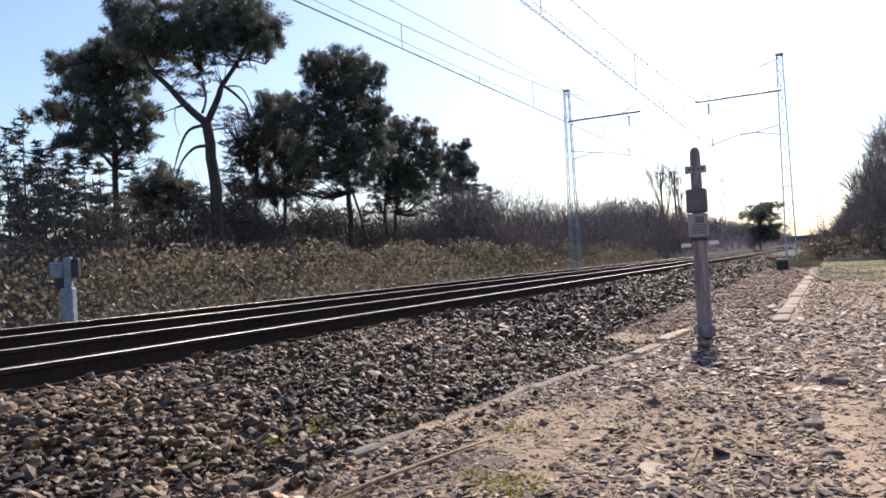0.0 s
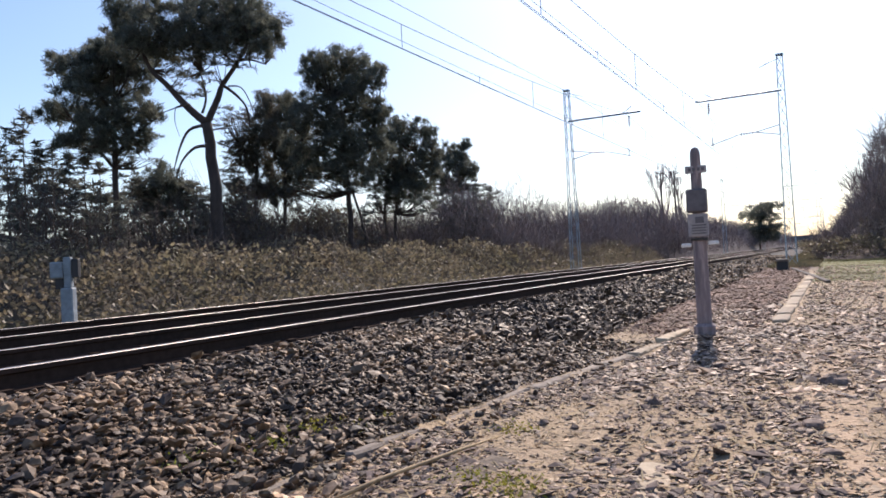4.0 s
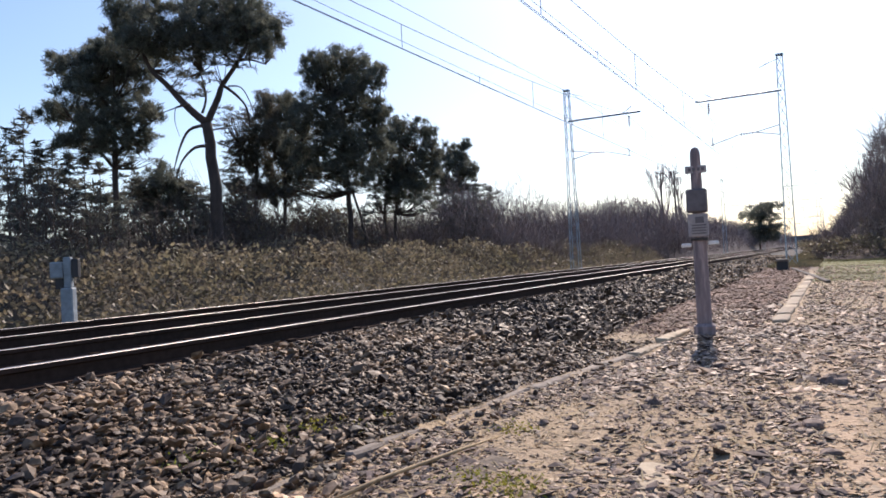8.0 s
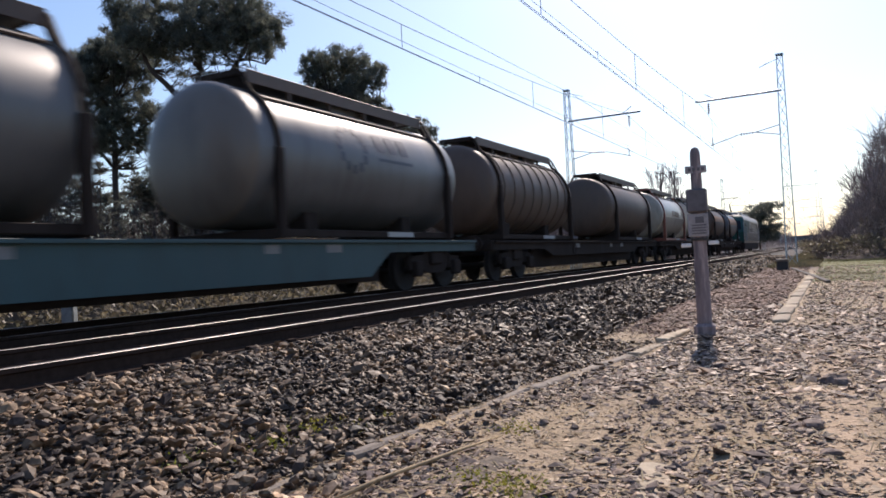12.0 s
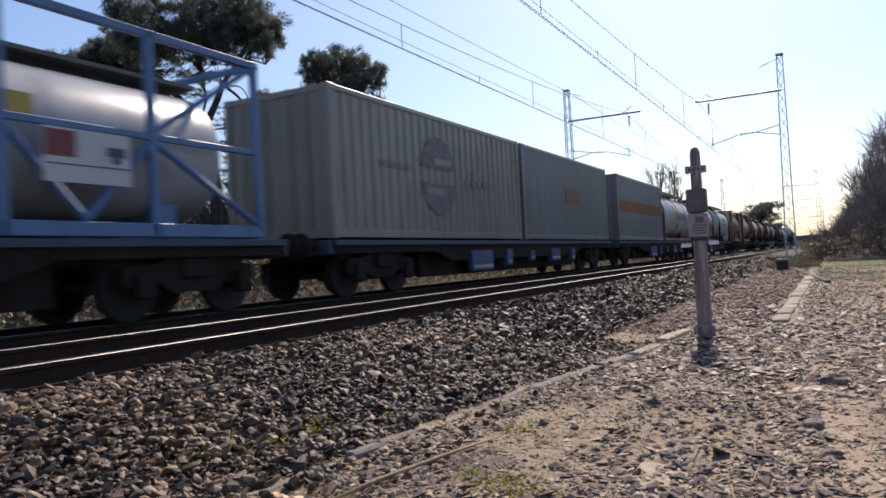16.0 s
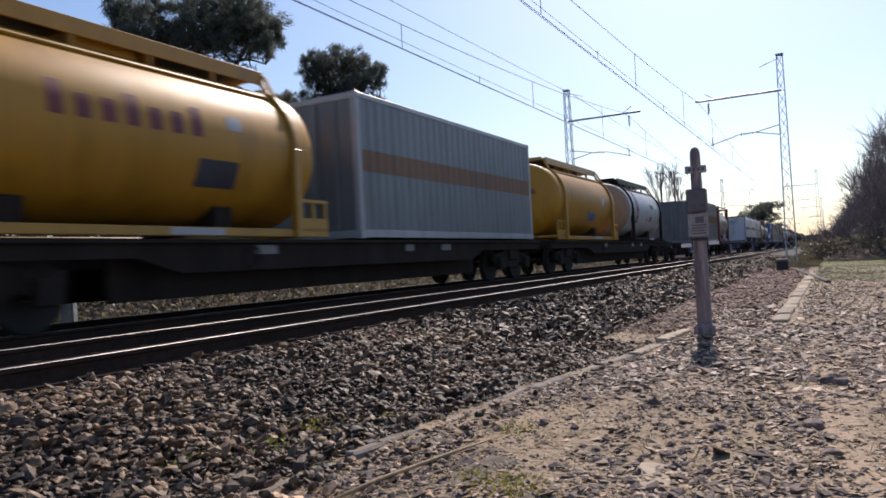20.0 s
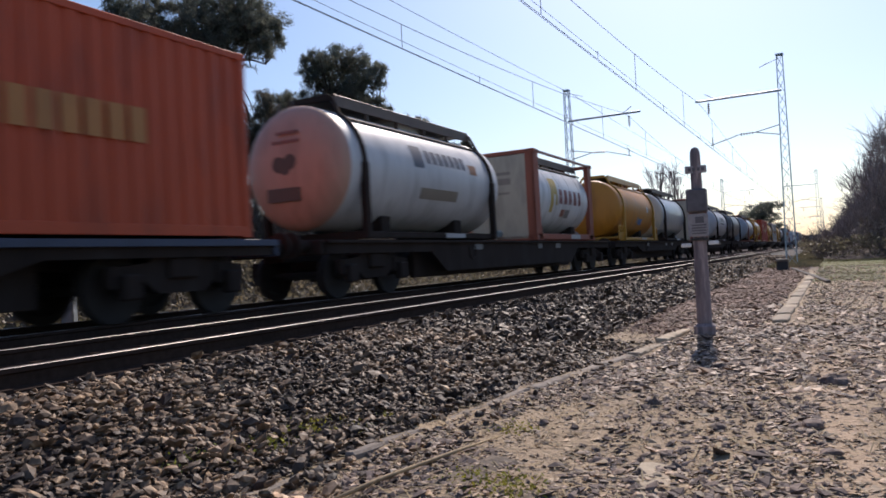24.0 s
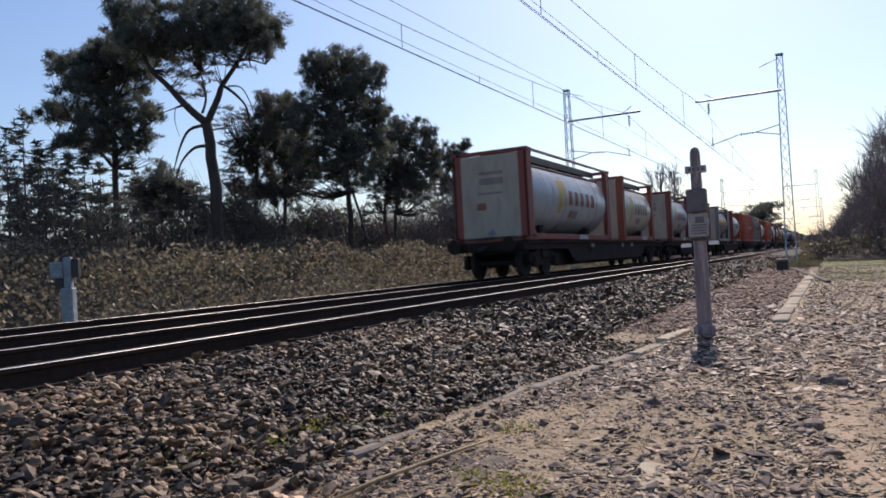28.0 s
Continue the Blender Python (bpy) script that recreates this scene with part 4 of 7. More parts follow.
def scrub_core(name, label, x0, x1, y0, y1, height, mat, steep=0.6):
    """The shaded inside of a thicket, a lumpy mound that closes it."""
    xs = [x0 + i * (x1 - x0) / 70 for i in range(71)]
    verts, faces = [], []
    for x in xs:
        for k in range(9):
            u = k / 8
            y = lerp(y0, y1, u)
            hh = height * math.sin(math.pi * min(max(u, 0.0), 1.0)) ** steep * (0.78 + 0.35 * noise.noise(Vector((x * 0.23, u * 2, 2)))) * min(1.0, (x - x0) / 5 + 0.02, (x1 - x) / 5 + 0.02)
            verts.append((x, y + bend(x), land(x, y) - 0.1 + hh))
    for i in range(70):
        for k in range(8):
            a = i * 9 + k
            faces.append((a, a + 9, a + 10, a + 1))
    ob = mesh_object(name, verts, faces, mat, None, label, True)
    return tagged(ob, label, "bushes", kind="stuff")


def twig_bank(name, label, x0, x1, y0, y1, height, n, length, r, lengthwise=1.2, ragged=0.35, steep=0.45, mat=None, rise=0.0):
    """A bank of leafless scrub and young trees: countless fine upright twigs."""
    top = tagged(new(name), label, "bushes", kind="stuff")
    x = x0 + (x1 - x0) * rng.random(n) ** lengthwise
    y = rng.uniform(y0, y1, n)
    lump = np.array([noise.noise(Vector((a * 0.21, b * 0.3, 5))) + 0.6 * noise.noise(Vector((a * 0.8, b * 0.8, 9))) for a, b in zip(x, y)])
    u = (y - y0) / (y1 - y0)
    h = height * np.sin(np.pi * np.clip(u, 0.03, 0.97)) ** steep * (1 + ragged * lump)
    z = h * rng.random(n) ** 0.55
    pts = np.stack([x, y + np.array([bend(a) for a in x]), np.array([land(a, b) for a, b in zip(x, y)]) + z], 1)
    if rise:
        pts[:, 2] -= (1 - np.clip((y1 - y) / rise, 0.16, 1)) * z
    d = rng.normal(size=(n, 3)) * [0.5, 0.5, 0.5] + [0, 0, 0.9]
    d /= np.linalg.norm(d, axis=1, keepdims=True)
    s = np.cross(d, rng.normal(size=(n, 3)))
    s /= np.linalg.norm(s, axis=1, keepdims=True)
    ln = length * rng.uniform(0.4, 1.4, (n, 1))
    v = np.stack([pts - s * r, pts + s * r, pts + d * ln + s * r * 0.25, pts + d * ln - s * r * 0.25], 1).reshape(-1, 3)
    cloud_object("twig_mass", v, np.arange(len(v)).reshape(-1, 4), mat or M_TWIG, top, "fine bare twigs")
    return top


M_STEM = material("dark_stems", (0.10, 0.075, 0.062), (0.07, 0.054, 0.046), 0.9, grain=12, patch=1, bump=0.2, island=0.3)
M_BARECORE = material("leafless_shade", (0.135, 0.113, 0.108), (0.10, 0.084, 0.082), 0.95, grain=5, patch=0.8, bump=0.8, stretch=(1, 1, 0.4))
# The dark inside of the scrub: its shade is put into this colour.
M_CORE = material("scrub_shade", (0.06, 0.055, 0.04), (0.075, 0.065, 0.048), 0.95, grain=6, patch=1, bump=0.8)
pine([("trunk", [(18.47, 18.51, 0.79), (18.45, 18.47, 2.62), (18.41, 18.49, 4.17), (18.32, 18.61, 5.76)], 0.25, 0.17),
      ("limb", [(18.32, 18.61, 5.76), (18.04, 19.11, 6.24), (17.73, 19.66, 7.04), (17.44, 20.17, 7.66), (17.29, 20.44, 8.35)], 0.145, 0.048),
      ("limb", [(18.33, 18.57, 5.76), (18.50, 18.24, 6.57), (18.59, 18.04, 7.04), (18.82, 17.58, 7.75), (19.01, 17.19, 8.54)], 0.135, 0.048),
      ("limb", [(18.32, 18.61, 5.69), (18.03, 19.15, 5.56), (17.87, 19.47, 4.96), (17.78, 19.68, 4.24)], 0.068, 0.019),
      ("limb", [(18.36, 18.55, 4.99), (18.12, 19.01, 4.94), (17.91, 19.43, 4.52), (17.81, 19.63, 3.95)], 0.068, 0.019),
      ("limb", [(18.59, 18.04, 7.01), (18.80, 17.67, 6.67), (18.96, 17.39, 6.23), (19.00, 17.32, 5.55)], 0.058, 0.019),
      ("limb", [(18.78, 17.66, 7.79), (19.01, 17.23, 7.85), (19.28, 16.73, 7.66)], 0.048, 0.019),
      ("limb", [(17.98, 18.98, 6.40), (17.62, 19.32, 6.27), (17.2, 19.78, 6.02)], 0.036, 0.010),
      ("limb", [(17.62, 19.32, 6.27), (17.60, 19.34, 5.80), (17.68, 19.24, 5.30)], 0.016, 0.006),
      ("limb", [(18.34, 18.55, 5.50), (18.72, 18.12, 5.58), (19.12, 17.72, 5.46)], 0.034, 0.010),
      ("limb", [(18.72, 17.95, 7.0), (19.0, 17.62, 6.95), (19.2, 17.4, 6.4), (19.22, 17.3, 5.9)], 0.030, 0.008),
      ("limb", [(18.28, 18.75, 6.1), (18.35, 18.62, 6.7), (18.25, 18.72, 7.5)], 0.05, 0.02)],
     [(17.31, 21.09, 9.85, 0.67, 0.67), (16.98, 19.71, 8.86, 0.79, 0.75), (18.08, 19.95, 8.68, 0.87, 0.67), (17.43, 21.66, 9.21, 0.44, 0.48), (17.62, 18.25, 8.55, 0.64, 0.67), (18.57, 18.47, 9.50, 0.97, 0.90), (18.47, 17.14, 9.35, 0.98, 0.83), (19.61, 17.32, 9.07, 0.83, 0.79), (18.33, 17.69, 8.47, 0.84, 0.61), (19.60, 16.55, 9.39, 0.35, 0.31), (18.71, 19.73, 9.96, 0.40, 0.44), (18.72, 16.21, 8.02, 0.34, 0.34), (16.80, 21.28, 9.71, 0.19, 0.23), (17.93, 21.50, 8.65, 0.48, 0.44), (17.40, 19.65, 9.81, 0.42, 0.23), (19.57, 16.10, 9.09, 0.14, 0.15)],
     "tall forked umbrella pine with a broad dark crown", M_NEEDLE,
     [(18.54, 19.10, 8.29, 0.51, 0.31), (18.24, 17.39, 7.72, 0.53, 0.28), (18.53, 19.90, 7.78, 0.40, 0.36), (17.93, 18.50, 6.99, 0.38, 0.38), (18.17, 19.35, 6.82, 0.27, 0.19), (19.19, 17.38, 8.07, 0.23, 0.19)])
pine([("trunk", [(18.86, 24.15, 1.13), (18.86, 24.11, 2.64), (18.85, 24.02, 4.80), (18.84, 23.96, 7.40)], 0.173, 0.076),
      ("limb", [(18.85, 24.02, 4.80), (18.52, 24.62, 5.70), (18.12, 25.33, 6.72)], 0.076, 0.022),
      ("limb", [(18.85, 24.02, 5.23), (19.18, 23.36, 6.06), (19.54, 22.66, 6.56)], 0.076, 0.022),
      ("limb", [(18.84, 23.96, 6.96), (18.44, 24.68, 8.09), (18.04, 25.40, 8.89)], 0.065, 0.022)],
     [(17.98, 25.99, 9.05, 0.44, 0.35), (17.90, 24.63, 8.58, 0.81, 0.68), (19.09, 24.67, 9.06, 0.93, 0.88), (18.80, 23.15, 9.20, 0.81, 0.68), (19.68, 23.31, 8.77, 0.62, 0.70), (19.32, 24.53, 8.06, 1.06, 0.71), (17.85, 24.23, 7.69, 0.84, 0.59), (17.86, 26.28, 7.23, 0.39, 0.28), (18.45, 25.95, 7.05, 0.88, 0.49), (18.35, 23.85, 6.74, 0.98, 0.51), (18.82, 22.71, 6.86, 0.63, 0.47), (19.89, 22.99, 6.90, 0.44, 0.35), (18.54, 25.30, 6.05, 0.79, 0.48), (18.46, 23.42, 5.81, 0.85, 0.47), (19.49, 23.28, 5.87, 0.52, 0.39), (17.80, 25.43, 5.85, 0.43, 0.26)],
     "dense dark pine with a wide spreading crown", M_NEEDLE,
     [(19.61, 23.02, 6.25, 0.39, 0.22), (18.37, 24.13, 5.28, 0.73, 0.26), (19.42, 23.93, 5.37, 0.57, 0.26), (18.25, 25.61, 5.40, 0.48, 0.22), (17.59, 25.49, 7.84, 0.30, 0.21)])
pine([("trunk", [(20.94, 24.48, 1.55), (20.92, 24.48, 2.71), (20.91, 24.44, 4.10)], 0.081, 0.035),
      ("limb", [(20.92, 24.46, 3.40), (21.24, 23.83, 4.06)], 0.035, 0.012)],
     [(21.13, 24.49, 4.23, 0.79, 0.84), (20.97, 23.50, 4.52, 0.64, 0.55), (21.05, 24.92, 3.45, 0.56, 0.61), (21.52, 23.51, 3.82, 0.42, 0.51), (21.04, 23.67, 3.30, 0.69, 0.46)],
     "low dark bushy pine in the undergrowth", M_NEEDLE,
     [(21.83, 23.17, 4.27, 0.47, 0.33), (21.61, 22.60, 3.51, 0.37, 0.37), (20.57, 25.04, 4.13, 0.28, 0.32)])
pine([("trunk", [(27.48, 25.00, 0.92), (27.46, 24.94, 3.42), (27.53, 24.68, 6.75)], 0.167, 0.069),
      ("trunk", [(28.06, 23.90, 0.86), (28.16, 23.59, 4.18), (28.12, 23.56, 6.96)], 0.125, 0.056),
      ("limb", [(27.49, 24.79, 5.64), (27.20, 25.29, 6.79)], 0.056, 0.028)],
     [(28.01, 24.44, 8.75, 0.67, 0.56), (27.84, 23.24, 8.38, 0.72, 0.66), (27.90, 24.96, 7.67, 0.96, 0.79), (27.65, 23.15, 7.13, 0.93, 0.82), (27.51, 25.23, 6.53, 0.73, 0.73), (28.12, 24.34, 6.07, 1.07, 0.95), (28.05, 22.70, 5.74, 0.82, 0.82), (27.69, 24.95, 4.83, 1.01, 0.90), (28.03, 23.29, 4.56, 0.99, 0.83)],
     "mixed dark pines standing close together, half grown over", M_IVY,
     [(27.44, 25.79, 8.43, 0.51, 0.45), (26.74, 25.62, 7.33, 0.44, 0.61), (27.30, 25.88, 6.16, 0.51, 0.62), (26.68, 25.82, 5.13, 0.55, 0.61), (27.83, 24.25, 9.20, 0.39, 0.28)])
pine([("trunk", [(27.19, 19.14, 1.18), (27.18, 19.09, 2.96), (27.10, 19.15, 5.00), (27.05, 19.15, 7.56)], 0.166, 0.076),
      ("trunk", [(27.58, 18.40, 1.13), (27.42, 18.65, 2.68), (27.25, 18.92, 3.97)], 0.102, 0.051),
      ("limb", [(27.09, 19.16, 5.77), (26.61, 20.03, 6.33), (26.25, 20.69, 6.50)], 0.076, 0.025),
      ("limb", [(27.13, 19.11, 5.00), (27.57, 18.23, 6.23), (27.76, 17.84, 7.22)], 0.076, 0.025),
      ("limb", [(27.06, 19.14, 7.30), (26.81, 19.58, 8.35)], 0.064, 0.025)],
     [(26.71, 20.20, 9.92, 0.56, 0.46), (26.60, 19.11, 9.86, 0.76, 0.45), (27.65, 18.68, 9.91, 0.57, 0.51), (27.50, 17.70, 9.20, 0.56, 0.56), (27.48, 19.54, 9.29, 1.09, 0.73), (26.14, 20.27, 9.20, 0.40, 0.35), (27.06, 18.05, 8.51, 0.85, 0.50), (26.91, 20.12, 8.55, 0.77, 0.41), (26.21, 21.20, 8.13, 0.67, 0.46), (26.01, 19.81, 7.39, 1.10, 0.60), (27.67, 18.99, 7.63, 1.14, 0.72), (27.63, 17.53, 7.52, 0.51, 0.51), (27.83, 18.20, 6.97, 0.82, 0.56), (26.63, 20.99, 6.61, 1.19, 0.72), (26.57, 19.07, 6.16, 1.20, 0.75), (27.86, 18.44, 5.98, 0.98, 0.77), (26.67, 20.45, 5.36, 1.23, 0.72), (26.89, 18.76, 4.94, 1.06, 0.65)],
     "tall round-headed pine with dark dense needles", M_NEEDLE,
     [(27.27, 19.46, 8.10, 1.13, 0.26), (26.42, 20.95, 4.57, 1.03, 0.36), (26.87, 19.10, 4.17, 0.76, 0.30), (26.56, 20.45, 3.94, 0.77, 0.26)])
pine([("trunk", [(34.16, 20.94, 1.32), (34.11, 20.96, 3.33), (34.30, 20.50, 5.78)], 0.139, 0.062),
      ("trunk", [(33.95, 21.34, 1.50), (33.82, 21.50, 3.37), (33.98, 21.13, 5.20)], 0.124, 0.046),
      ("limb", [(34.25, 20.61, 5.79), (34.72, 19.68, 6.66)], 0.062, 0.031)],
     [(34.52, 20.48, 8.23, 0.62, 0.50), (33.58, 20.74, 7.40, 0.91, 0.73), (34.95, 19.94, 7.65, 0.81, 0.69), (34.65, 19.01, 6.63, 0.73, 0.67), (34.61, 20.89, 6.48, 1.31, 0.94), (34.56, 19.48, 5.57, 0.98, 0.80), (34.13, 21.58, 5.32, 1.12, 0.87), (34.12, 20.10, 4.62, 1.10, 0.73), (35.06, 18.97, 7.67, 0.25, 0.31)],
     "dark pine with a ragged crown in the row", M_NEEDLE,
     [(34.16, 21.32, 3.92, 0.81, 0.43), (34.47, 19.72, 3.80, 0.74, 0.43), (33.80, 21.98, 4.34, 0.62, 0.43), (35.24, 18.97, 5.70, 0.37, 0.43)])
pine([("trunk", [(42.65, 22.01, 1.47), (42.67, 21.89, 3.69), (42.72, 21.70, 5.90)], 0.111, 0.056),
      ("limb", [(42.70, 21.77, 5.17), (42.96, 21.23, 6.62)], 0.056, 0.019)],
     [(42.90, 21.76, 7.79, 0.74, 0.67), (42.97, 20.85, 8.21, 0.37, 0.44), (42.19, 21.87, 6.77, 1.10, 0.81), (43.39, 21.15, 6.65, 0.82, 0.82), (42.89, 21.88, 5.71, 0.97, 0.60)],
     "smaller pine at the end of the row", M_NEEDLE,
     [(42.36, 22.87, 5.62, 0.82, 0.60), (42.89, 20.88, 5.09, 0.81, 0.52), (42.81, 22.32, 4.62, 1.19, 0.52), (43.65, 20.22, 4.93, 0.59, 0.52), (43.10, 20.52, 3.89, 0.96, 0.59), (42.87, 22.00, 3.55, 1.27, 0.60)])
pine([("trunk", [(162.94, 13.11, 1.17), (162.97, 12.91, 4.64), (163.26, 12.28, 6.92)], 0.174, 0.058)],
     [(163.00, 12.71, 8.34, 2.55, 0.81), (164.37, 10.13, 8.65, 1.62, 0.58), (162.17, 14.33, 6.81, 2.08, 0.93), (163.53, 11.80, 6.31, 2.32, 1.04), (164.05, 10.91, 3.94, 2.55, 1.16), (162.15, 14.48, 4.15, 2.32, 1.04), (163.22, 12.53, 2.29, 3.01, 1.04), (161.59, 15.63, 1.90, 2.32, 0.93)],
     "distant flat-topped pine against the sky", M_NEEDLE, scale=2.4)
pine([("trunk", [(25.64, 24.19, 0.94), (25.65, 24.13, 1.99), (25.66, 24.09, 2.77)], 0.066, 0.026)],
     [(25.66, 24.08, 3.03, 0.79, 0.42), (25.38, 24.61, 2.54, 0.73, 0.47), (25.95, 23.55, 2.42, 0.73, 0.47), (25.65, 24.13, 2.04, 1.05, 0.42)],
     "rounded dark evergreen shrub under the pines", M_NEEDLE_B, density=160, scale=1.0, name="evergreen_shrub")
pine([("trunk", [(21.86, 22.77, 0.98), (21.87, 22.72, 1.91), (21.88, 22.70, 2.37)], 0.058, 0.023)],
     [(21.88, 22.68, 2.60, 0.69, 0.37), (21.63, 23.16, 2.16, 0.65, 0.42), (22.13, 22.22, 2.06, 0.65, 0.42), (21.87, 22.73, 1.72, 0.93, 0.37)],
     "rounded dark evergreen shrub under the pines", M_NEEDLE_B, density=160, scale=1.0, name="evergreen_shrub")
pine([("trunk", [(41.53, 19.90, 0.29), (41.54, 19.82, 1.71), (41.56, 19.73, 3.31)], 0.089, 0.036)],
     [(41.56, 19.71, 3.66, 1.07, 0.57), (41.19, 20.44, 2.99, 0.99, 0.64), (41.95, 19.01, 2.83, 0.99, 0.64), (41.55, 19.79, 2.31, 1.42, 0.57)],
     "rounded dark evergreen shrub under the pines", M_NEEDLE_B, density=160, scale=1.0, name="evergreen_shrub")

# young conifers, ragged and open
for fx, fy, ft, fr, fl in (
        (16.53, 27.03, 6.41, 1.0, -0.2), (17.00, 26.76, 7.21, 1.2, 0.1), (16.69, 25.48, 5.76, 1.0, 0.2), (17.97, 26.48, 5.82, 1.2, -0.2),
        (17.36, 24.67, 5.32, 1.1, 0.3), (18.41, 25.24, 5.29, 1.2, 0.0), (19.49, 25.76, 5.32, 1.2, 0.1), (19.75, 24.22, 5.26, 1.2, -0.2),
        (21.21, 22.57, 4.35, 1.2, 0.1), (19.96, 20.69, 3.48, 1.0, -0.1), (15.47, 24.84, 4.24, 1.2, 0.2), (15.81, 23.80, 3.93, 1.2, -0.3),
        (16.43, 23.07, 3.74, 1.2, 0.3), (16.94, 22.11, 3.54, 1.1, 0.0), (16.94, 21.06, 3.31, 1.0, 0.2), (26.16, 25.15, 4.75, 1.1, 0.1),
        (25.61, 23.97, 4.02, 1.0, -0.2), (24.70, 24.33, 3.59, 1.0, 0.0), (28.64, 22.10, 3.46, 1.1, 0.0), (30.77, 20.72, 3.60, 1.0, 0.2),
        (31.36, 23.10, 3.47, 1.1, -0.1), (45.69, 20.38, 5.60, 1.2, 0.1), (43.63, 20.49, 5.92, 1.1, 0.0)):
    fir(fx, fy, ft, fr, "young dark conifer with ragged open branches behind the brambles", fl)

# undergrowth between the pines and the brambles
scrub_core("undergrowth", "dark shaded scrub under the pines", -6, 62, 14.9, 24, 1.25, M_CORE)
thicket("bramble_bank", "brown-green bramble bank along the far side of the line", -4, 66, 13.0, 17.2, 1.5, 44000, 0.075, M_BRAMBLE, lengthwise=1.25)
thicket("evergreen_scrub", "dark evergreen scrub beneath the pines", -6, 23, 16.5, 24, 1.5, 7000, 0.10, M_SHRUB, lengthwise=1.1, ragged=0.9)
thicket("evergreen_scrub", "low evergreen scrub beneath the row of pines", 23, 62, 16.5, 23, 1.35, 7000, 0.10, M_SHRUB, lengthwise=1.1, ragged=0.8)
thicket("evergreen_scrub", "tall dark evergreen scrub behind the pines", 19, 52, 23.5, 27.5, 3.0, 15000, 0.13, M_SHRUB, ragged=0.8, twig=0.3)
thicket("brown_scrub", "tall brown scrub and ivy beneath the pines", 22.3, 28.8, 20.4, 22.6, 2.9, 5200, 0.085, M_IVY, ragged=0.9, twig=0.3)
twig_bank("scrub_twigs", "bare stems standing in the scrub", 4, 62, 15, 25, 3.1, 12000, 0.9, 0.010, mat=M_STEM)
twig_bank("leafless_thicket", "leafless thicket where the pines end", 35, 51, 14.2, 27, 4.3, 15000, 1.1, 0.012, 1.0, 0.7)
twig_bank("leafless_thicket", "leafless thicket behind the mast", 56, 78, 14.0, 27, 4.6, 15000, 1.1, 0.013, 1.0, 0.5)
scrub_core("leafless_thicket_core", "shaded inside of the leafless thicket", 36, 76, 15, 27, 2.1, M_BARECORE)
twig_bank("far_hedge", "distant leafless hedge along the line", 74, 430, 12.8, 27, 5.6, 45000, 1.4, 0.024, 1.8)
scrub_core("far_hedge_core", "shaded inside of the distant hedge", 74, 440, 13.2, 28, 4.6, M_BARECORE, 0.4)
bare_tree(40.18, 18.17, 4.46, 0.38, "bare leafless tree standing in the scrub", 4, -0.2)
bare_tree(46.33, 19.39, 4.71, 0.38, "bare leafless tree standing in the scrub", 4, -0.2)
bare_tree(48.93, 18.75, 5.25, 0.38, "bare leafless tree standing in the scrub", 4, -0.2)
bare_tree(53.10, 19.43, 5.06, 0.38, "bare leafless tree standing in the scrub", 4, -0.2)
bare_tree(36.77, 16.06, 3.22, 0.38, "bare leafless tree standing in the scrub", 4, -0.2)
bare_tree(56.03, 22.45, 4.58, 0.38, "bare leafless tree standing in the scrub", 4, -0.2)
bare_tree(45.33, 21.26, 4.27, 0.38, "bare leafless tree standing in the scrub", 4, -0.2)
bare_tree(78.04, 23.67, 5.39, 0.45, "distant bare tree above the hedge", 4, -0.2)
bare_tree(84.00, 23.13, 5.93, 0.45, "distant bare tree above the hedge", 4, -0.2)
bare_tree(94.74, 24.24, 6.03, 0.45, "distant bare tree above the hedge", 4, -0.2)
bare_tree(95.77, 22.30, 5.78, 0.45, "distant bare tree above the hedge", 4, -0.2)
bare_tree(112.09, 23.57, 6.13, 0.45, "distant bare tree above the hedge", 4, -0.2)
bare_tree(124.02, 22.45, 6.96, 0.45, "distant bare tree above the hedge", 4, -0.2)
bare_tree(120.52, 18.39, 6.69, 0.45, "distant bare tree above the hedge", 4, -0.2)
bare_tree(126.72, 17.39, 7.29, 0.45, "distant bare tree above the hedge", 4, -0.2)
bare_tree(149.26, 17.62, 6.89, 0.45, "distant bare tree above the hedge", 4, -0.2)
bare_tree(68.92, 19.52, 4.33, 0.45, "distant bare tree above the hedge", 4, -0.2)
bare_tree(72.48, 23.47, 4.45, 0.45, "distant bare tree above the hedge", 4, -0.2)
bare_tree(112.57, 22.5, 16.5, 0.2, "tall thin leafless tree in the distance", 5, -0.2, 3)
bare_tree(119.36, 20.3, 16.5, 0.2, "tall thin leafless tree in the distance", 5, -0.2, 3)

# the wooded bank beyond the path
twig_bank("wood_edge", "dark leafless wood along the far edge of the field", 47, 420, -16, -2.2, 8.6, 48000, 1.35, 0.02, 2.2, 0.3, 0.12)
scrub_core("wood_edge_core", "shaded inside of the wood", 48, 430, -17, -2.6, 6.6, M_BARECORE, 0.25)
thicket("wood_brambles", "brown brambles at the foot of the wood", 46, 130, -7, -1.4, 2.4, 9000, 0.12, M_BRAMBLE, lengthwise=1.3, twig=0.4)
twig_bank("line_scrub", "leafless scrub creeping towards the line", 44, 430, -8, 0.9, 6.4, 34000, 1.0, 0.014, 2.4, 0.4, 0.1, rise=5.5)
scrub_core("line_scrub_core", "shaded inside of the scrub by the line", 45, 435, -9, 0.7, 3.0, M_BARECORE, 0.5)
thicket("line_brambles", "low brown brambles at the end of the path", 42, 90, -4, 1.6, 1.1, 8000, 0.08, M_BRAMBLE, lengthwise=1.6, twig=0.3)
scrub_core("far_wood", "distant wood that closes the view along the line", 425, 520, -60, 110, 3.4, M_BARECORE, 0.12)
make_far_shed()
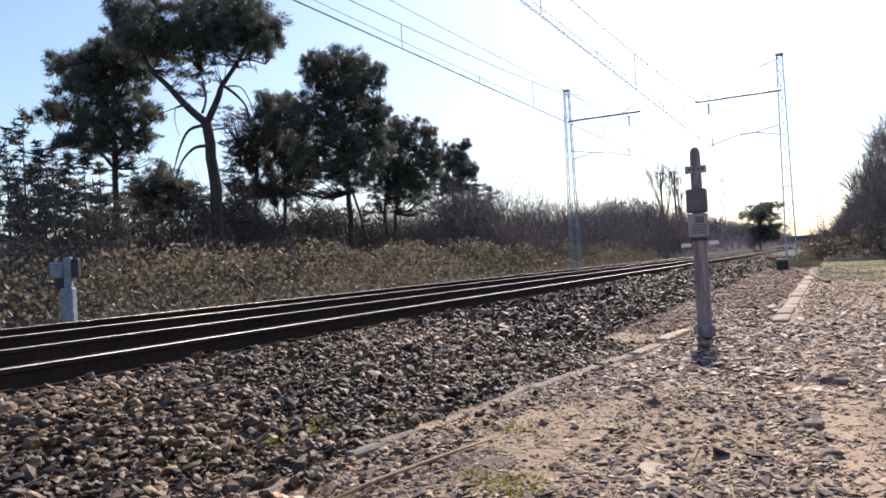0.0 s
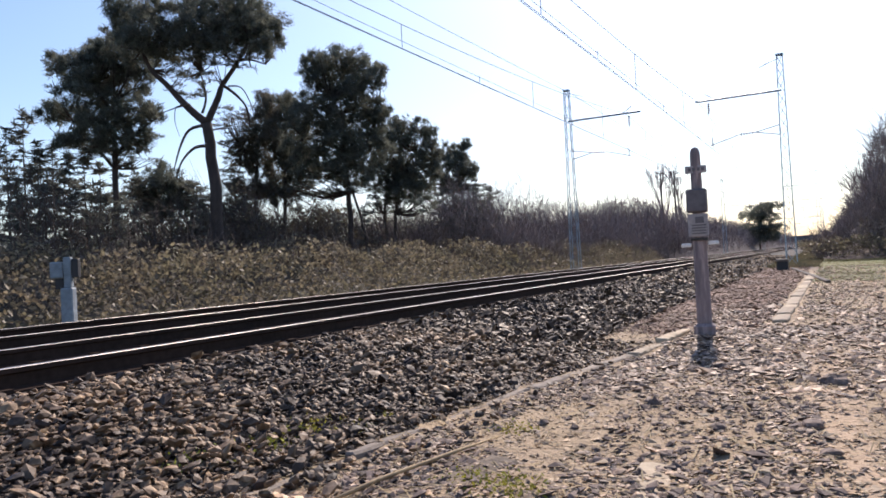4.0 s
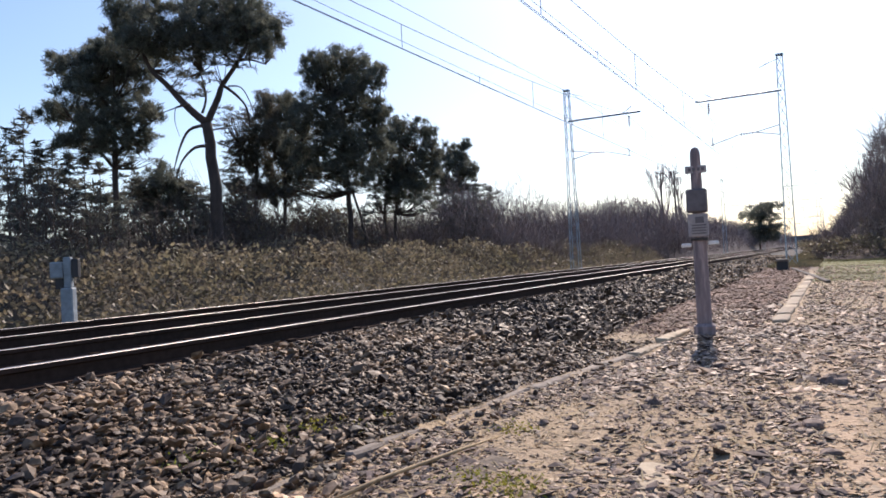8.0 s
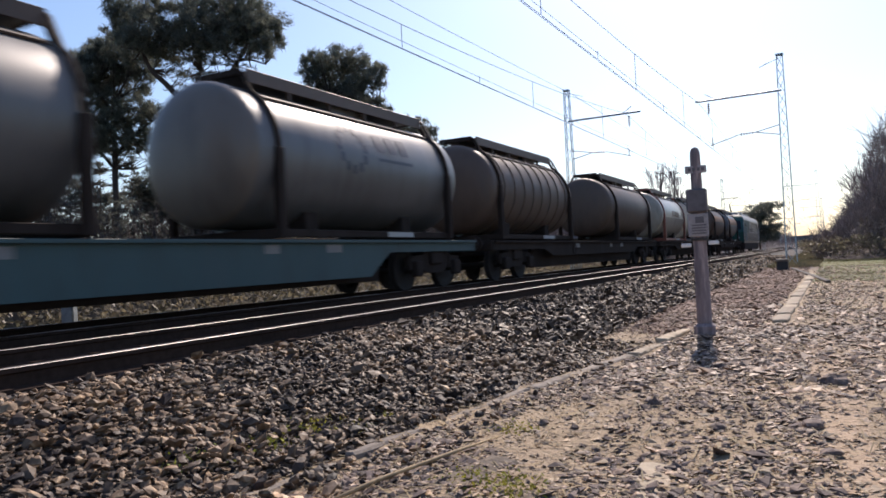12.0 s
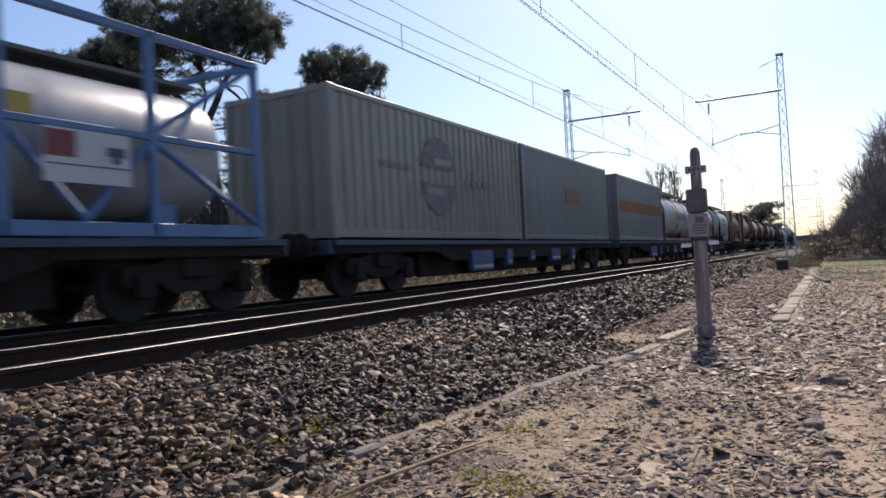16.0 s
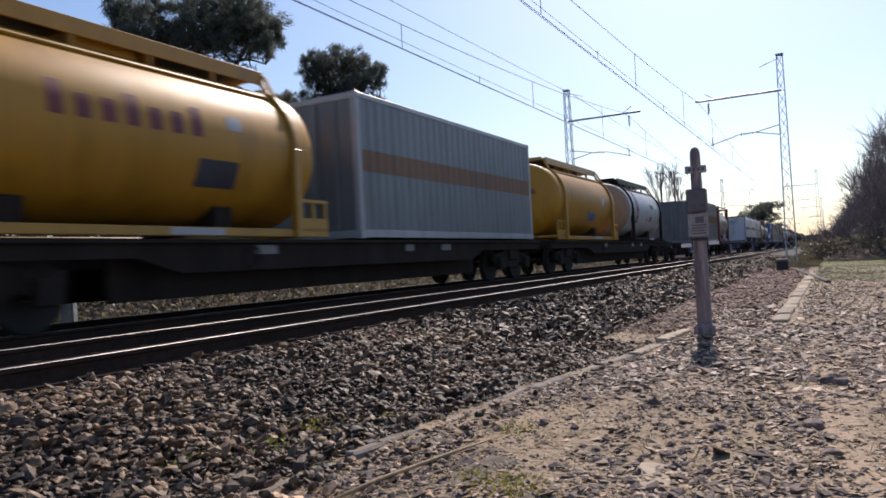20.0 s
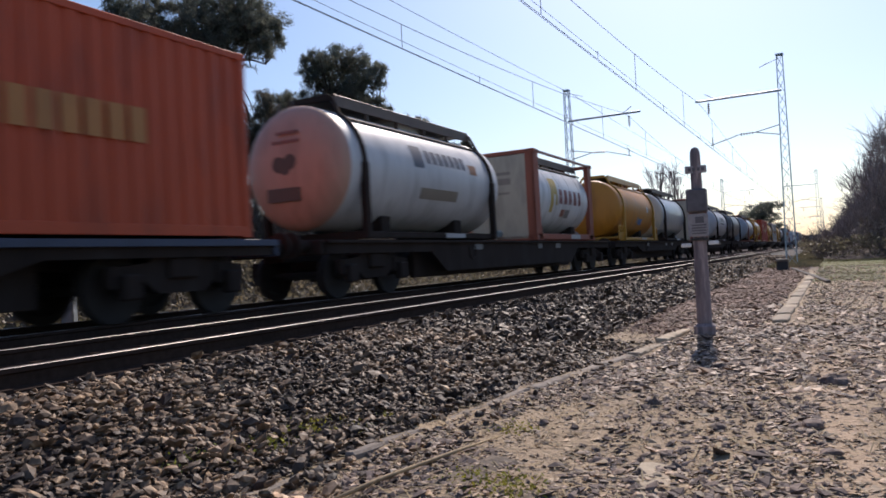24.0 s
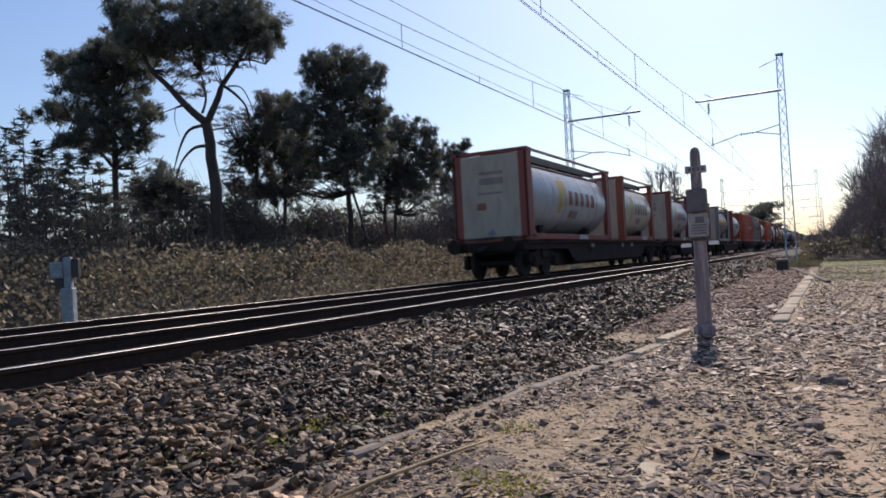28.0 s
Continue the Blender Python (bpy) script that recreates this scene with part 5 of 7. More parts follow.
bare_tree(46.56, -2.31, 7.14, 0.50, "bare tree at the dark edge of the wood", 4, -0.2)
bare_tree(49.50, -3.57, 7.86, 0.50, "bare tree at the dark edge of the wood", 4, -0.2)
bare_tree(57.75, -2.04, 6.23, 0.50, "bare tree at the dark edge of the wood", 4, -0.2)
bare_tree(53.35, -2.28, 7.12, 0.50, "bare tree at the dark edge of the wood", 4, -0.2)
bare_tree(68.97, -1.84, 5.39, 0.50, "bare tree at the dark edge of the wood", 4, -0.2)
bare_tree(80.09, -1.43, 4.92, 0.50, "bare tree at the dark edge of the wood", 4, -0.2)
bare_tree(91.10, -0.81, 4.39, 0.50, "bare tree at the dark edge of the wood", 4, -0.2)
bare_tree(107.56, 0.20, 3.76, 0.50, "bare tree at the dark edge of the wood", 4, -0.2)
bare_tree(129.70, 1.18, 3.60, 0.50, "bare tree at the dark edge of the wood", 4, -0.2)
bare_tree(56.14, -3.26, 6.46, 0.50, "bare tree at the dark edge of the wood", 4, -0.2)
bare_tree(60.15, -2.30, 4.35, 0.50, "bare tree at the dark edge of the wood", 4, -0.2)
bare_tree(75.75, -1.79, 3.93, 0.50, "bare tree at the dark edge of the wood", 4, -0.2)
bare_tree(51.70, -3.44, 4.67, 0.50, "bare tree at the dark edge of the wood", 4, -0.2)
bare_tree(63.92, -2.99, 5.73, 0.50, "bare tree at the dark edge of the wood", 4, -0.2)
bare_tree(99.89, -0.30, 3.18, 0.50, "bare tree at the dark edge of the wood", 4, -0.2)


# ---- grass and weeds ----
def grass(name, label, spots, height, mat, blades=5, width=0.03, parent=None):
    pts = np.array([(x, y + bend(x), land(x, y)) for x, y in spots])
    v, f = tufts(pts, height, blades, width * 2, 1.1)
    ob = cloud_object(name, v, f, mat, parent, label)
    return tagged(ob, label, "grass", kind="stuff")


grass("field_grass_blades", "short green grass beyond the path", strewn(16000, 20, 47, -10, 0.5, 1.1), 0.05, M_GRASS, 4)
grass("verge_grass", "rough grass along the far side of the line", strewn(12000, 2, 70, 10.9, 13.4, 1.3), 0.16, M_SHRUB, 5)
grass("verge_dry_grass", "dry straw-coloured grass tufts along the verge", strewn(5000, 2, 60, 11.0, 13.2, 1.3), 0.2, M_DRYGRASS, 4)
grass("dry_grass", "dry grass blades on the path", strewn(2600, 2.3, 11, -1.5, 2.5, 1.2), 0.024, M_DRYGRASS, 3, 0.03)
grass("path_edge_grass", "thin grey-green grass creeping over the stones", strewn(15000, 10, 26, -7, 0.45, 0.9), 0.04, M_GREYGRASS, 4, 0.03)
grass("line_end_grass", "rough dry grass where the path ends", strewn(5000, 33, 80, 0.5, 2.5, 1.3), 0.16, M_SHRUB, 4)


def weed(x, y, size, mat=None):
    top = tagged(new("weed"), "small yellow-green weed growing between the stones", "weed", "weeds on the path")
    n = int(170 * size / 0.15)
    d = rng.normal(size=(n, 3)) * [size * 0.6, size * 0.6, size * 0.16]
    pts = d + [x, y + bend(x), land(x, y) + size * 0.16]
    v, f = leaves(pts, 0.012, 0.5)
    cloud_object("leaves", v, f, M_WEED, top)


def litter(n):
    """Dead leaves and bits of bark lying on the path."""
    spots = strewn(n, 2.3, 9, -1.6, 2.4, 1.3)
    pts = np.array([(x, y + bend(x), land(x, y) + 0.012) for x, y in spots])
    v, f = leaves(pts, 0.016, 0.45)
    v = v.reshape(-1, 4, 3)
    v[:, :, 2] = pts[:, None, 2] + 0.35 * (v[:, :, 2] - pts[:, None, 2])
    ob = cloud_object("leaf_litter", v.reshape(-1, 3), f, M_LITTER, None)
    tagged(ob, "small dead leaves and bark chips on the path", "leaf litter", kind="stuff")


M_LITTER = leafy("dead_leaves", (0.20, 0.13, 0.075), (0.32, 0.23, 0.13), 0.15, 0.7)
litter(5000)


def straw(n):
    """Dry stalks and pine needles that lie flat on the path."""
    spots = strewn(n, 2.2, 12, -2.2, 2.45, 1.5)
    p = np.array([(x, y + bend(x), land(x, y) + 0.014) for x, y in spots])
    a = rng.uniform(0, math.pi, n)
    d = np.stack([np.cos(a), np.sin(a), rng.normal(size=n) * 0.12], 1) * rng.uniform(0.02, 0.09, (n, 1))
    w = np.stack([-np.sin(a), np.cos(a), np.zeros(n)], 1) * 0.0035
    v = np.stack([p - d - w, p - d + w, p + d + w, p + d - w], 1).reshape(-1, 3)
    ob = cloud_object("straw", v, np.arange(len(v)).reshape(-1, 4), M_DRYGRASS, None)
    tagged(ob, "dry stalks and fallen needles lying on the path", "straw", kind="stuff")


straw(4500)
M_WEED = leafy("weed_leaves", (0.22, 0.26, 0.03), (0.30, 0.28, 0.05), 0.3)
weed(3.40, 2.73, 0.14)
weed(3.52, 2.47, 0.09)
weed(3.88, 1.65, 0.10)
weed(2.84, 1.31, 0.14)
weed(2.80, 1.18, 0.10)
weed(2.99, 2.72, 0.12)
weed(3.82, 2.47, 0.08)
weed(2.57, 2.85, 0.12)
weed(2.94, 1.52, 0.08)


# ---- the train ----
HALF = 1.25
RIDING = []            # (thing, place along the train, height)


def ride(thing, front, rear, z):
    RIDING.append((thing, (front + rear) / 2, z))


def corrugated(a0, a1, depth, z0, z1, pitch):
    """A panel with upright trapezoid folds along a; returns verts (a, out, z) and faces."""
    n = max(1, round((a1 - a0) / pitch))
    w = (a1 - a0) / n
    line = []
    for i in range(n):
        s = a0 + i * w
        line += [(s, 0), (s + 0.36 * w, 0), (s + 0.5 * w, -depth), (s + 0.86 * w, -depth)]
    line.append((a1, 0))
    v = [(a, o, z) for z in (z0, z1) for a, o in line]
    k = len(line)
    return v, [(i, i + 1, i + 1 + k, i + k) for i in range(k - 1)]


def side_bars(parent, mat, spots, y, name="bar"):
    """Plain bars on the near side: (x0, x1, z0, z1)."""
    for x0, x1, z0, z1 in spots:
        part(name, boxes((x0, x1, y - 0.004, y, z0, z1)), mat, parent)


def word(x0, z, count, w, h, gap):
    """Bars as wide as the letters of a word."""
    return [(x0 + i * (w + gap), x0 + i * (w + gap) + w, z, z + h) for i in range(count)]


def castings(top, L, h, mat, levels=(0, 1)):
    me = None
    for x in (-1, 1):
        for y in (-1, 1):
            for z in levels:
                if me is None:
                    ob = part("corner_casting", boxes((-0.09, 0.09, -0.08, 0.08, -0.06, 0.06), bevel=0.012), mat, top)
                    me = ob.data
                else:
                    ob = new("corner_casting", me)
                    ob.parent = top
                ob.matrix_basis = pose(x * (L / 2 - 0.085), y * (HALF - 0.075), 0.06 if z == 0 else h - 0.058)


def box_container(label, L, h, mat, edge, pitch=0.28, fold=0.036, band=None, doors=True):
    top = tagged(new("freight_container"), label, "container", "containers on the train")
    x, y = L / 2, HALF
    for s in (-1, 1):
        v, f = corrugated(-x + 0.12, x - 0.12, fold, 0.16, h - 0.1, pitch)
        v = [(a, s * (y - 0.012 + o), z) for a, o, z in v]
        side = mesh_object("side_panel", v, f, mat, top)
        if band and s < 0:
            z0, z1 = band[1], band[2]
            vb, fb = corrugated(-x + 0.12, x - 0.12, fold, z0, z1, pitch)
            lo, hi = (-x + 0.12, x - 0.12) if len(band) < 4 else band[3]
            vb = [(a, s * (y - 0.008 + o), z) for a, o, z in vb]
            fb = [q for q in fb if lo <= vb[q[0]][0] and vb[q[1]][0] <= hi]
            mesh_object("painted_band", vb, fb, band[0], side, "faded orange band along the side")
        v, f = corrugated(-y + 0.1, y - 0.1, fold, 0.16, h - 0.1, 0.3)
        v = [(s * (x - 0.02 + o), a, z) for a, o, z in v]
        end = mesh_object("end_panel" if s > 0 or not doors else "door", v, f, mat, top)
        if s < 0 and doors:
            for yy in (-0.75, -0.3, 0.3, 0.75):
                part("lock_rod", rods(((-x - 0.03, yy, 0.2), (-x - 0.03, yy, h - 0.15)), r=0.02), mat, end)
        part("top_rail", boxes((-x + 0.1, x - 0.1, s * y - 0.05 * (s > 0), s * y + 0.05 * (s < 0), h - 0.11, h - 0.01), bevel=0.008), edge, top)
        part("bottom_rail", boxes((-x + 0.1, x - 0.1, s * y - 0.06 * (s > 0), s * y + 0.06 * (s < 0), 0.02, 0.17), bevel=0.008), edge, top)
        part("end_rail", boxes((s * x - 0.08 * (s > 0), s * x + 0.08 * (s < 0), -y + 0.1, y - 0.1, h - 0.13, h - 0.01), bevel=0.008), edge, top)
        part("end_sill", boxes((s * x - 0.08 * (s > 0), s * x + 0.08 * (s < 0), -y + 0.1, y - 0.1, 0.02, 0.17), bevel=0.008), edge, top)
        for q in (-1, 1):
            part("corner_post", boxes((s * x - 0.13 * (s > 0), s * x + 0.13 * (s < 0), q * y - 0.13 * (q > 0), q * y + 0.13 * (q < 0), 0.1, h - 0.1), bevel=0.012), edge, top)
    part("roof", boxes((-x + 0.08, x - 0.08, -y + 0.04, y - 0.04, h - 0.06, h - 0.025)), mat, top)
    part("floor", boxes((-x + 0.08, x - 0.08, -y + 0.05, y - 0.05, 0.03, 0.1)), M_FRAME, top)
    castings(top, L, h, edge)
    return top


def ring_logo(top, x, z, r, y, mat, width=0.05):
    """Two plain rings painted on a side."""
    for rr, ww in ((r, width), (r * 0.84, width * 2.4)):
        n = 32
        v, f = [], []
        for i in range(n):
            a = 2 * math.pi * i / n
            for q in (rr, rr - ww):
                v.append((x + q * math.cos(a), y, z + q * 0.92 * math.sin(a)))
        for i in range(n):
            a, b = 2 * i, 2 * ((i + 1) % n)
            f.append((a, a + 1, b + 1, b))
        mesh_object("painted_ring", v, f, mat, top, "faded ring painted on the side")


def disc_logo(top, x, z, r, y, mat):
    """A split dark disc with a pale bar across."""
    for up in (1, -1):
        n = 16
        v = [(x + r * math.cos(math.pi * i / n), y, z + up * (0.17 + 0.92 * r * math.sin(math.pi * i / n))) for i in range(n + 1)]
        mesh_object("painted_half_disc", v, [tuple(range(n + 1))], mat, top, "dark half disc painted on the side")
    part("bar", boxes((x - 0.2, x + 0.75 * r, y - 0.008, y - 0.004, z + 0.26, z + 0.40)), M_BEIGE, top)
    part("bar", boxes((x - 0.75 * r, x + 0.15, y - 0.008, y - 0.004, z - 0.42, z - 0.28)), M_BEIGE, top)


def lathe(profile, n=40):
    """Profile of (x, r) turned about the x axis."""
    bm = bmesh.new()
    rings = []
    for x, r in profile:
        rings.append([bm.verts.new((x, r * math.cos(2 * math.pi * i / n), r * math.sin(2 * math.pi * i / n))) for i in range(n)] if r > 1e-4 else [bm.verts.new((x, 0, 0))])
    for a, b in zip(rings, rings[1:]):
        for i in range(n):
            j = (i + 1) % n
            if len(a) == 1:
                bm.faces.new((a[0], b[j], b[i]))
            elif len(b) == 1:
                bm.faces.new((a[i], a[j], b[0]))
            else:
                bm.faces.new((a[i], a[j], b[j], b[i]))
    return bm


def arc_patch(x0, x1, a0, a1, r, zc, steps=8, xn=1):
    """A patch on the near side of a lying cylinder, angles up from the level of its axis."""
    v, f = [], []
    for i in range(steps + 1):
        a = radians(lerp(a0, a1, i / steps))
        for k in range(xn + 1):
            v.append((lerp(x0, x1, k / xn), -r * math.cos(a), zc + r * math.sin(a)))
    for i in range(steps):
        for k in range(xn):
            p = i * (xn + 1) + k
            f.append((p, p + 1, p + xn + 2, p + xn + 1))
    return v, f


def tank_marks(top, zc, r, style, tank_half):
    """Lettering as plain bars, hazard plates and stripes on the tank's near side."""
    def patch(mat, x0, x1, a0, a1, name="bar", lift=0.006, label=""):
        v, f = arc_patch(x0, x1, a0, a1, r + lift, zc)
        mesh_object(name, v, f, mat, top, label, True)
    if style == "word":
        k, x0 = (1.4, -1.5) if tank_half < 4 else (1.8, -1.65)
        patch(M_MARKYELLOW, x0, x0 + 0.20 * k, -26, 28, label="tall yellow bar")
        patch(M_MARKYELLOW, x0 + 0.20 * k, x0 + 0.46 * k, 2, 28, label="yellow bar")
        patch(M_MARKYELLOW, x0 + 0.34 * k, x0 + 0.46 * k, -14, 2, label="yellow bar")
        for i in range(5):
            q = x0 + (0.58 + i * 0.36) * k
            patch(M_MARKRED, q, q + 0.22 * k, -11, 12)
        patch(M_REDBROWN, -0.35, 0.0, -32, -20, "hazard_plate", label="dull red hazard plate")
        patch(M_BOXGREY, 0.05, 0.55, -34, -20, "hazard_plate", label="grey hazard plate")
    elif style == "faded":
        for i in range(5):
            patch(M_BROWNBAND, -0.6 + i * 0.42, -0.6 + i * 0.42 + 0.26, -6, 12)
        patch(M_FAINT, 0.9, 1.7, -30, -18, "hazard_plate", label="grimy plate")
    elif style == "blue":
        for i in range(6):
            q = -1.3 + i * 0.36
            patch(M_MARKBLUE, q, q + 0.26, 10, 32)
        for i in range(6):
            patch(M_MARKDARK, -2.1, -1.85, -26 + 10 * i, -20 + 10 * i)
        patch(M_MARKBLUE, -1.3, 0.8, -2, 4)
        patch(M_MARKBLUE, -1.0, 1.2, -14, -9)
        patch(M_ORANGE, 1.3, 1.6, -26, -14, "hazard_plate")
    elif style == "red":
        for i in range(3):
            q = 0.1 + i * 0.45
            patch(M_MARKDARK, q, q + 0.3, 14, 32)
        patch(M_MARKDARK, 0.1, 1.4, 5, 8)
        for a in range(0, 360, 30):
            c, s_ = math.cos(radians(a)), math.sin(radians(a))
            patch(M_MARKDARK, -0.75 + 0.42 * c - 0.06, -0.75 + 0.42 * c + 0.06, 14 + 20 * s_ - 4, 14 + 20 * s_ + 4)
    elif style == "dark":
        for i in range(6):
            q = -0.75 + i * 0.36
            patch(M_MARKDARK, q, q + 0.25, 8, 24)
        patch(M_MARKDARK, -0.8, 1.3, -4, 1)
    elif style == "emblem":
        patch(M_MARKDARK, -1.0, -0.55, 6, 30, label="dark emblem")
        for i in range(7):
            q = -0.4 + i * 0.29
            patch(M_MARKDARK, q, q + 0.2, 12, 27)
        patch(M_BEIGE, -0.7, 1.1, -26, -14)
        patch(M_BAND, 1.75, 2.15, 8, 20, "hazard_plate")
    elif style == "upright":
        patch(M_MARKRED, -2.12, -1.66, -20, 42, label="red upright sign with pale marks")
        for a in (-14, 4, 22):
            patch(M_WHITE, -1.97, -1.82, a, a + 10, lift=0.010)
        patch(M_MARKDARK, -2.12, -1.7, 43, 50)
        patch(M_MARKDARK, -2.1, -1.65, -30, -21)
        for i in range(3):
            patch(M_MARKDARK, 0.7 + i * 0.28, 0.92 + i * 0.28, 6, 16)
        patch(M_ORANGE, 0.6, 1.1, -24, -13, "hazard_plate", label="orange hazard plate")
        patch(M_MARKDARK, 0.05, 0.25, -24, -17)
    elif style == "script":
        for i in range(7):
            q = -1.4 + i * 0.36
            patch(M_MARKRED, q, q + 0.2, 0, 14 + 6 * (i in (0, 3, 6)))
        patch(M_WHITE, 1.45, 1.75, 8, 18, "hazard_plate", label="white square sign")
        patch(M_MARKDARK, 0.9, 1.7, -34, -14, "valve_box")
    elif style == "square":
        patch(M_WHITE, 1.55, 1.85, -4, 8, "hazard_plate", label="white square sign")
        patch(M_MARKBLUE, 0.2, 0.9, -34, -20, "hazard_plate")
        patch(M_BOXGREY, -0.2, 0.15, -30, -16)
    elif style == "patches":
        patch(M_WHITE, 1.7, 2.1, 10, 34)
        patch(M_WHITE, 2.0, 2.3, -8, 12)
        patch(M_REDBROWN, 0.2, 1.4, 18, 30)


def tank_container(label, L, tank, frame, kind="proud", overhang=0.75, band=None, lower=None, marks="", ribs=0, end=None, h=2.79, r=1.225, diamond=None):
    """A lying tank in a frame. proud: the tank stands out beyond its end frames; full: deep end frames with panels."""
    top = tagged(new("tank_container"), label, "tank container", "containers on the train")
    x, y = L / 2, HALF - 0.03
    r, h = (1.2, h) if kind == "full" else (r, h + 0.1)
    zc = (0.24 if kind == "full" else 0.21) + r
    if kind == "full":
        overhang = -0.14
    e = x + overhang
    dome = [(e - 0.42 + 0.42 * math.sin(a), r * math.cos(a) ** 0.75) for a in (math.pi / 2 * k / 8 for k in range(8))] + [(e, 0.0)]
    prof = [(-q, s) for q, s in dome[::-1]] + dome
    body = part("tank", lathe(prof, 48), tank, top, "", True, 50)
    body.matrix_basis = pose(0, 0, zc)
    if end:
        cap = part("end_cap", lathe([(-q - 0.006, s) for q, s in dome[::-1]], 48), end, top, "differently coloured tank end", True)
        cap.matrix_basis = pose(0, 0, zc)
    if end is M_PINK:
        for yy, zz, rr in ((0.17, 0.05, 0.16), (-0.10, 0.09, 0.15), (0.03, -0.03, 0.13)):
            part("stain", rod(bmesh.new(), (-e + 0.01, yy, zc + zz), (-e - 0.006 - 0.003 * rr, yy, zc + zz), rr, n=14), M_DARKTANK, top, "dark stain on the tank end")
        part("stain", boxes((-e - 0.008, -e + 0.02, -0.30, 0.48, zc - 0.66, zc - 0.40), bevel=0.003), M_DARKTANK, top, "dark stain on the tank end")
        for yy, zz, w in ((-0.05, 0.62, 0.5), (0.0, 0.45, 0.62)):
            part("bar", boxes((-e - 0.008, -e + 0.03, yy - w / 2, yy + w / 2, zc + zz, zc + zz + 0.06), bevel=0.002), M_REDBROWN, top)
    if diamond:
        ob = part("hazard_plate", boxes((-0.01, 0.0, -0.21, 0.21, -0.21, 0.21), bevel=0.002), diamond, top, "faded hazard diamond on the tank end")
        ob.matrix_basis = pose(-e - 0.002, 0.12, zc - 0.42, 45)
        part("bar", boxes((-e - 0.012, -e - 0.002, -0.5, 0.55, zc + 0.14, zc + 0.3)), M_BROWNBAND, top)
    if band:
        v, f = arc_patch(-e + 0.5, e - 0.5, band[1], band[2], r + 0.004, zc, 10)
        mesh_object("painted_band", v, f, band[0], top, "faded painted band", True)
    if lower:
        v, f = arc_patch(-x + 0.1, x - 0.1, -75, -6, r + 0.03, zc, 14)
        mesh_object("lower_jacket", v, f, lower, top, "darker stained lower jacket", True)
        part("jacket_lip", boxes((-x + 0.1, x - 0.1, -r - 0.05, -r + 0.01, zc - 0.15, zc - 0.10)), tank, top)
    for i in range(ribs):
        q = lerp(-e + 0.7, e - 0.7, (i + 0.5) / ribs)
        ob = part("hoop", lathe([(q - 0.03, r), (q - 0.025, r + (0.03 if kind == "proud" else 0.008)), (q + 0.025, r + (0.03 if kind == "proud" else 0.008)), (q + 0.03, r)], 40), tank, top, "", True, 40)
        ob.matrix_basis = pose(0, 0, zc)
    if marks:
        tank_marks(top, zc, r, marks, e)
    for s in (-1, 1):
        for q in (-1, 1):
            if kind == "full":
                # deep plate post that widens to the foot and the head
                bm = bmesh.new()
                pts = [(0, 0.0), (0.62, 0.0), (0.44, 0.40), (0.42, h - 0.30), (0.46, h), (0, h)]
                ring = [[bm.verts.new((s * (x - a), q * (y - o), z)) for a, z in pts] for o in (0.0, 0.07)]
                bm.faces.new(ring[0])
                bm.faces.new(ring[1][::-1])
                for i in range(len(pts)):
                    j = (i + 1) % len(pts)
                    bm.faces.new((ring[0][i], ring[1][i], ring[1][j], ring[0][j]))
                bmesh.ops.recalc_face_normals(bm, faces=bm.faces[:])
                part("corner_post", bm, frame, top)
                part("end_plate", boxes((s * x - 0.05 * (s > 0), s * x + 0.05 * (s < 0), q * y - 0.27 * (q > 0), q * y + 0.27 * (q < 0), 0.0, h), bevel=0.008), frame, top)
            else:
                part("corner_post", boxes((s * x - 0.16 * (s > 0), s * x + 0.16 * (s < 0), q * (y + 0.01) - 0.07, q * (y + 0.01) + 0.07, 0.0, zc + 0.05), bevel=0.015), frame, top)
                arc = [(s * (x - 0.08), q * (r + 0.03) * math.cos(radians(a)), zc + (r + 0.03) * math.sin(radians(a))) for a in range(0, 57, 8)] + [(s * (x - 0.08), q * 0.52, h - 0.07)]
                part("strap", pipe(bmesh.new(), arc, [0.046] * len(arc), 6), frame, top)
        if kind == "full" and s < 0:
            part("end_panel", boxes((s * x - 0.04 * (s > 0), s * x + 0.04 * (s < 0), -y + 0.27, y - 0.27, 0.06, h - 0.14), bevel=0.006), M_ENDPANEL, top, "pale end panel with faded markings")
            side_x = s * x
            for k, (yy, z0, z1) in enumerate(((-0.45, 2.05, 2.15), (-0.45, 1.75, 1.95), (-0.4, 1.45, 1.52))):
                part("bar", boxes((side_x - 0.004 if s < 0 else side_x, side_x if s < 0 else side_x + 0.004, yy, yy + 0.8, z0, z1)), M_FAINT, top)
            part("hazard_plate", boxes((side_x - 0.006 if s < 0 else side_x, side_x if s < 0 else side_x + 0.006, 0.15, 0.45, 0.98, 1.2)), M_REDBROWN, top)
        w = y if kind == "full" else 0.5
        part("end_rail", boxes((s * x - 0.10 * (s > 0), s * x + 0.10 * (s < 0), -w, w, h - 0.12, h), bevel=0.012), frame, top)
        part("end_sill", boxes((s * x - 0.14 * (s > 0), s * x + 0.14 * (s < 0), -y, y, 0.0, 0.16), bevel=0.012), frame, top)
        part("bottom_rail", boxes((-x + 0.1, x - 0.1, s * y - 0.08 * (s > 0), s * y + 0.08 * (s < 0), 0.02, 0.20 if kind == "full" else 0.15), bevel=0.01), frame, top)
        if kind == "full":
            part("top_rail", boxes((-x + 0.1, x - 0.1, s * y - 0.09 * (s > 0), s * y + 0.09 * (s < 0), h - 0.08, h - 0.01), bevel=0.01), M_REDBROWN if frame in (M_REDFRAME, M_ORANGE) else frame, top)
        part("saddle", boxes((s * x * 0.55 - 0.18, s * x * 0.55 + 0.18, -0.85, 0.85, 0.1, 0.5), bevel=0.02), M_FRAME, top)
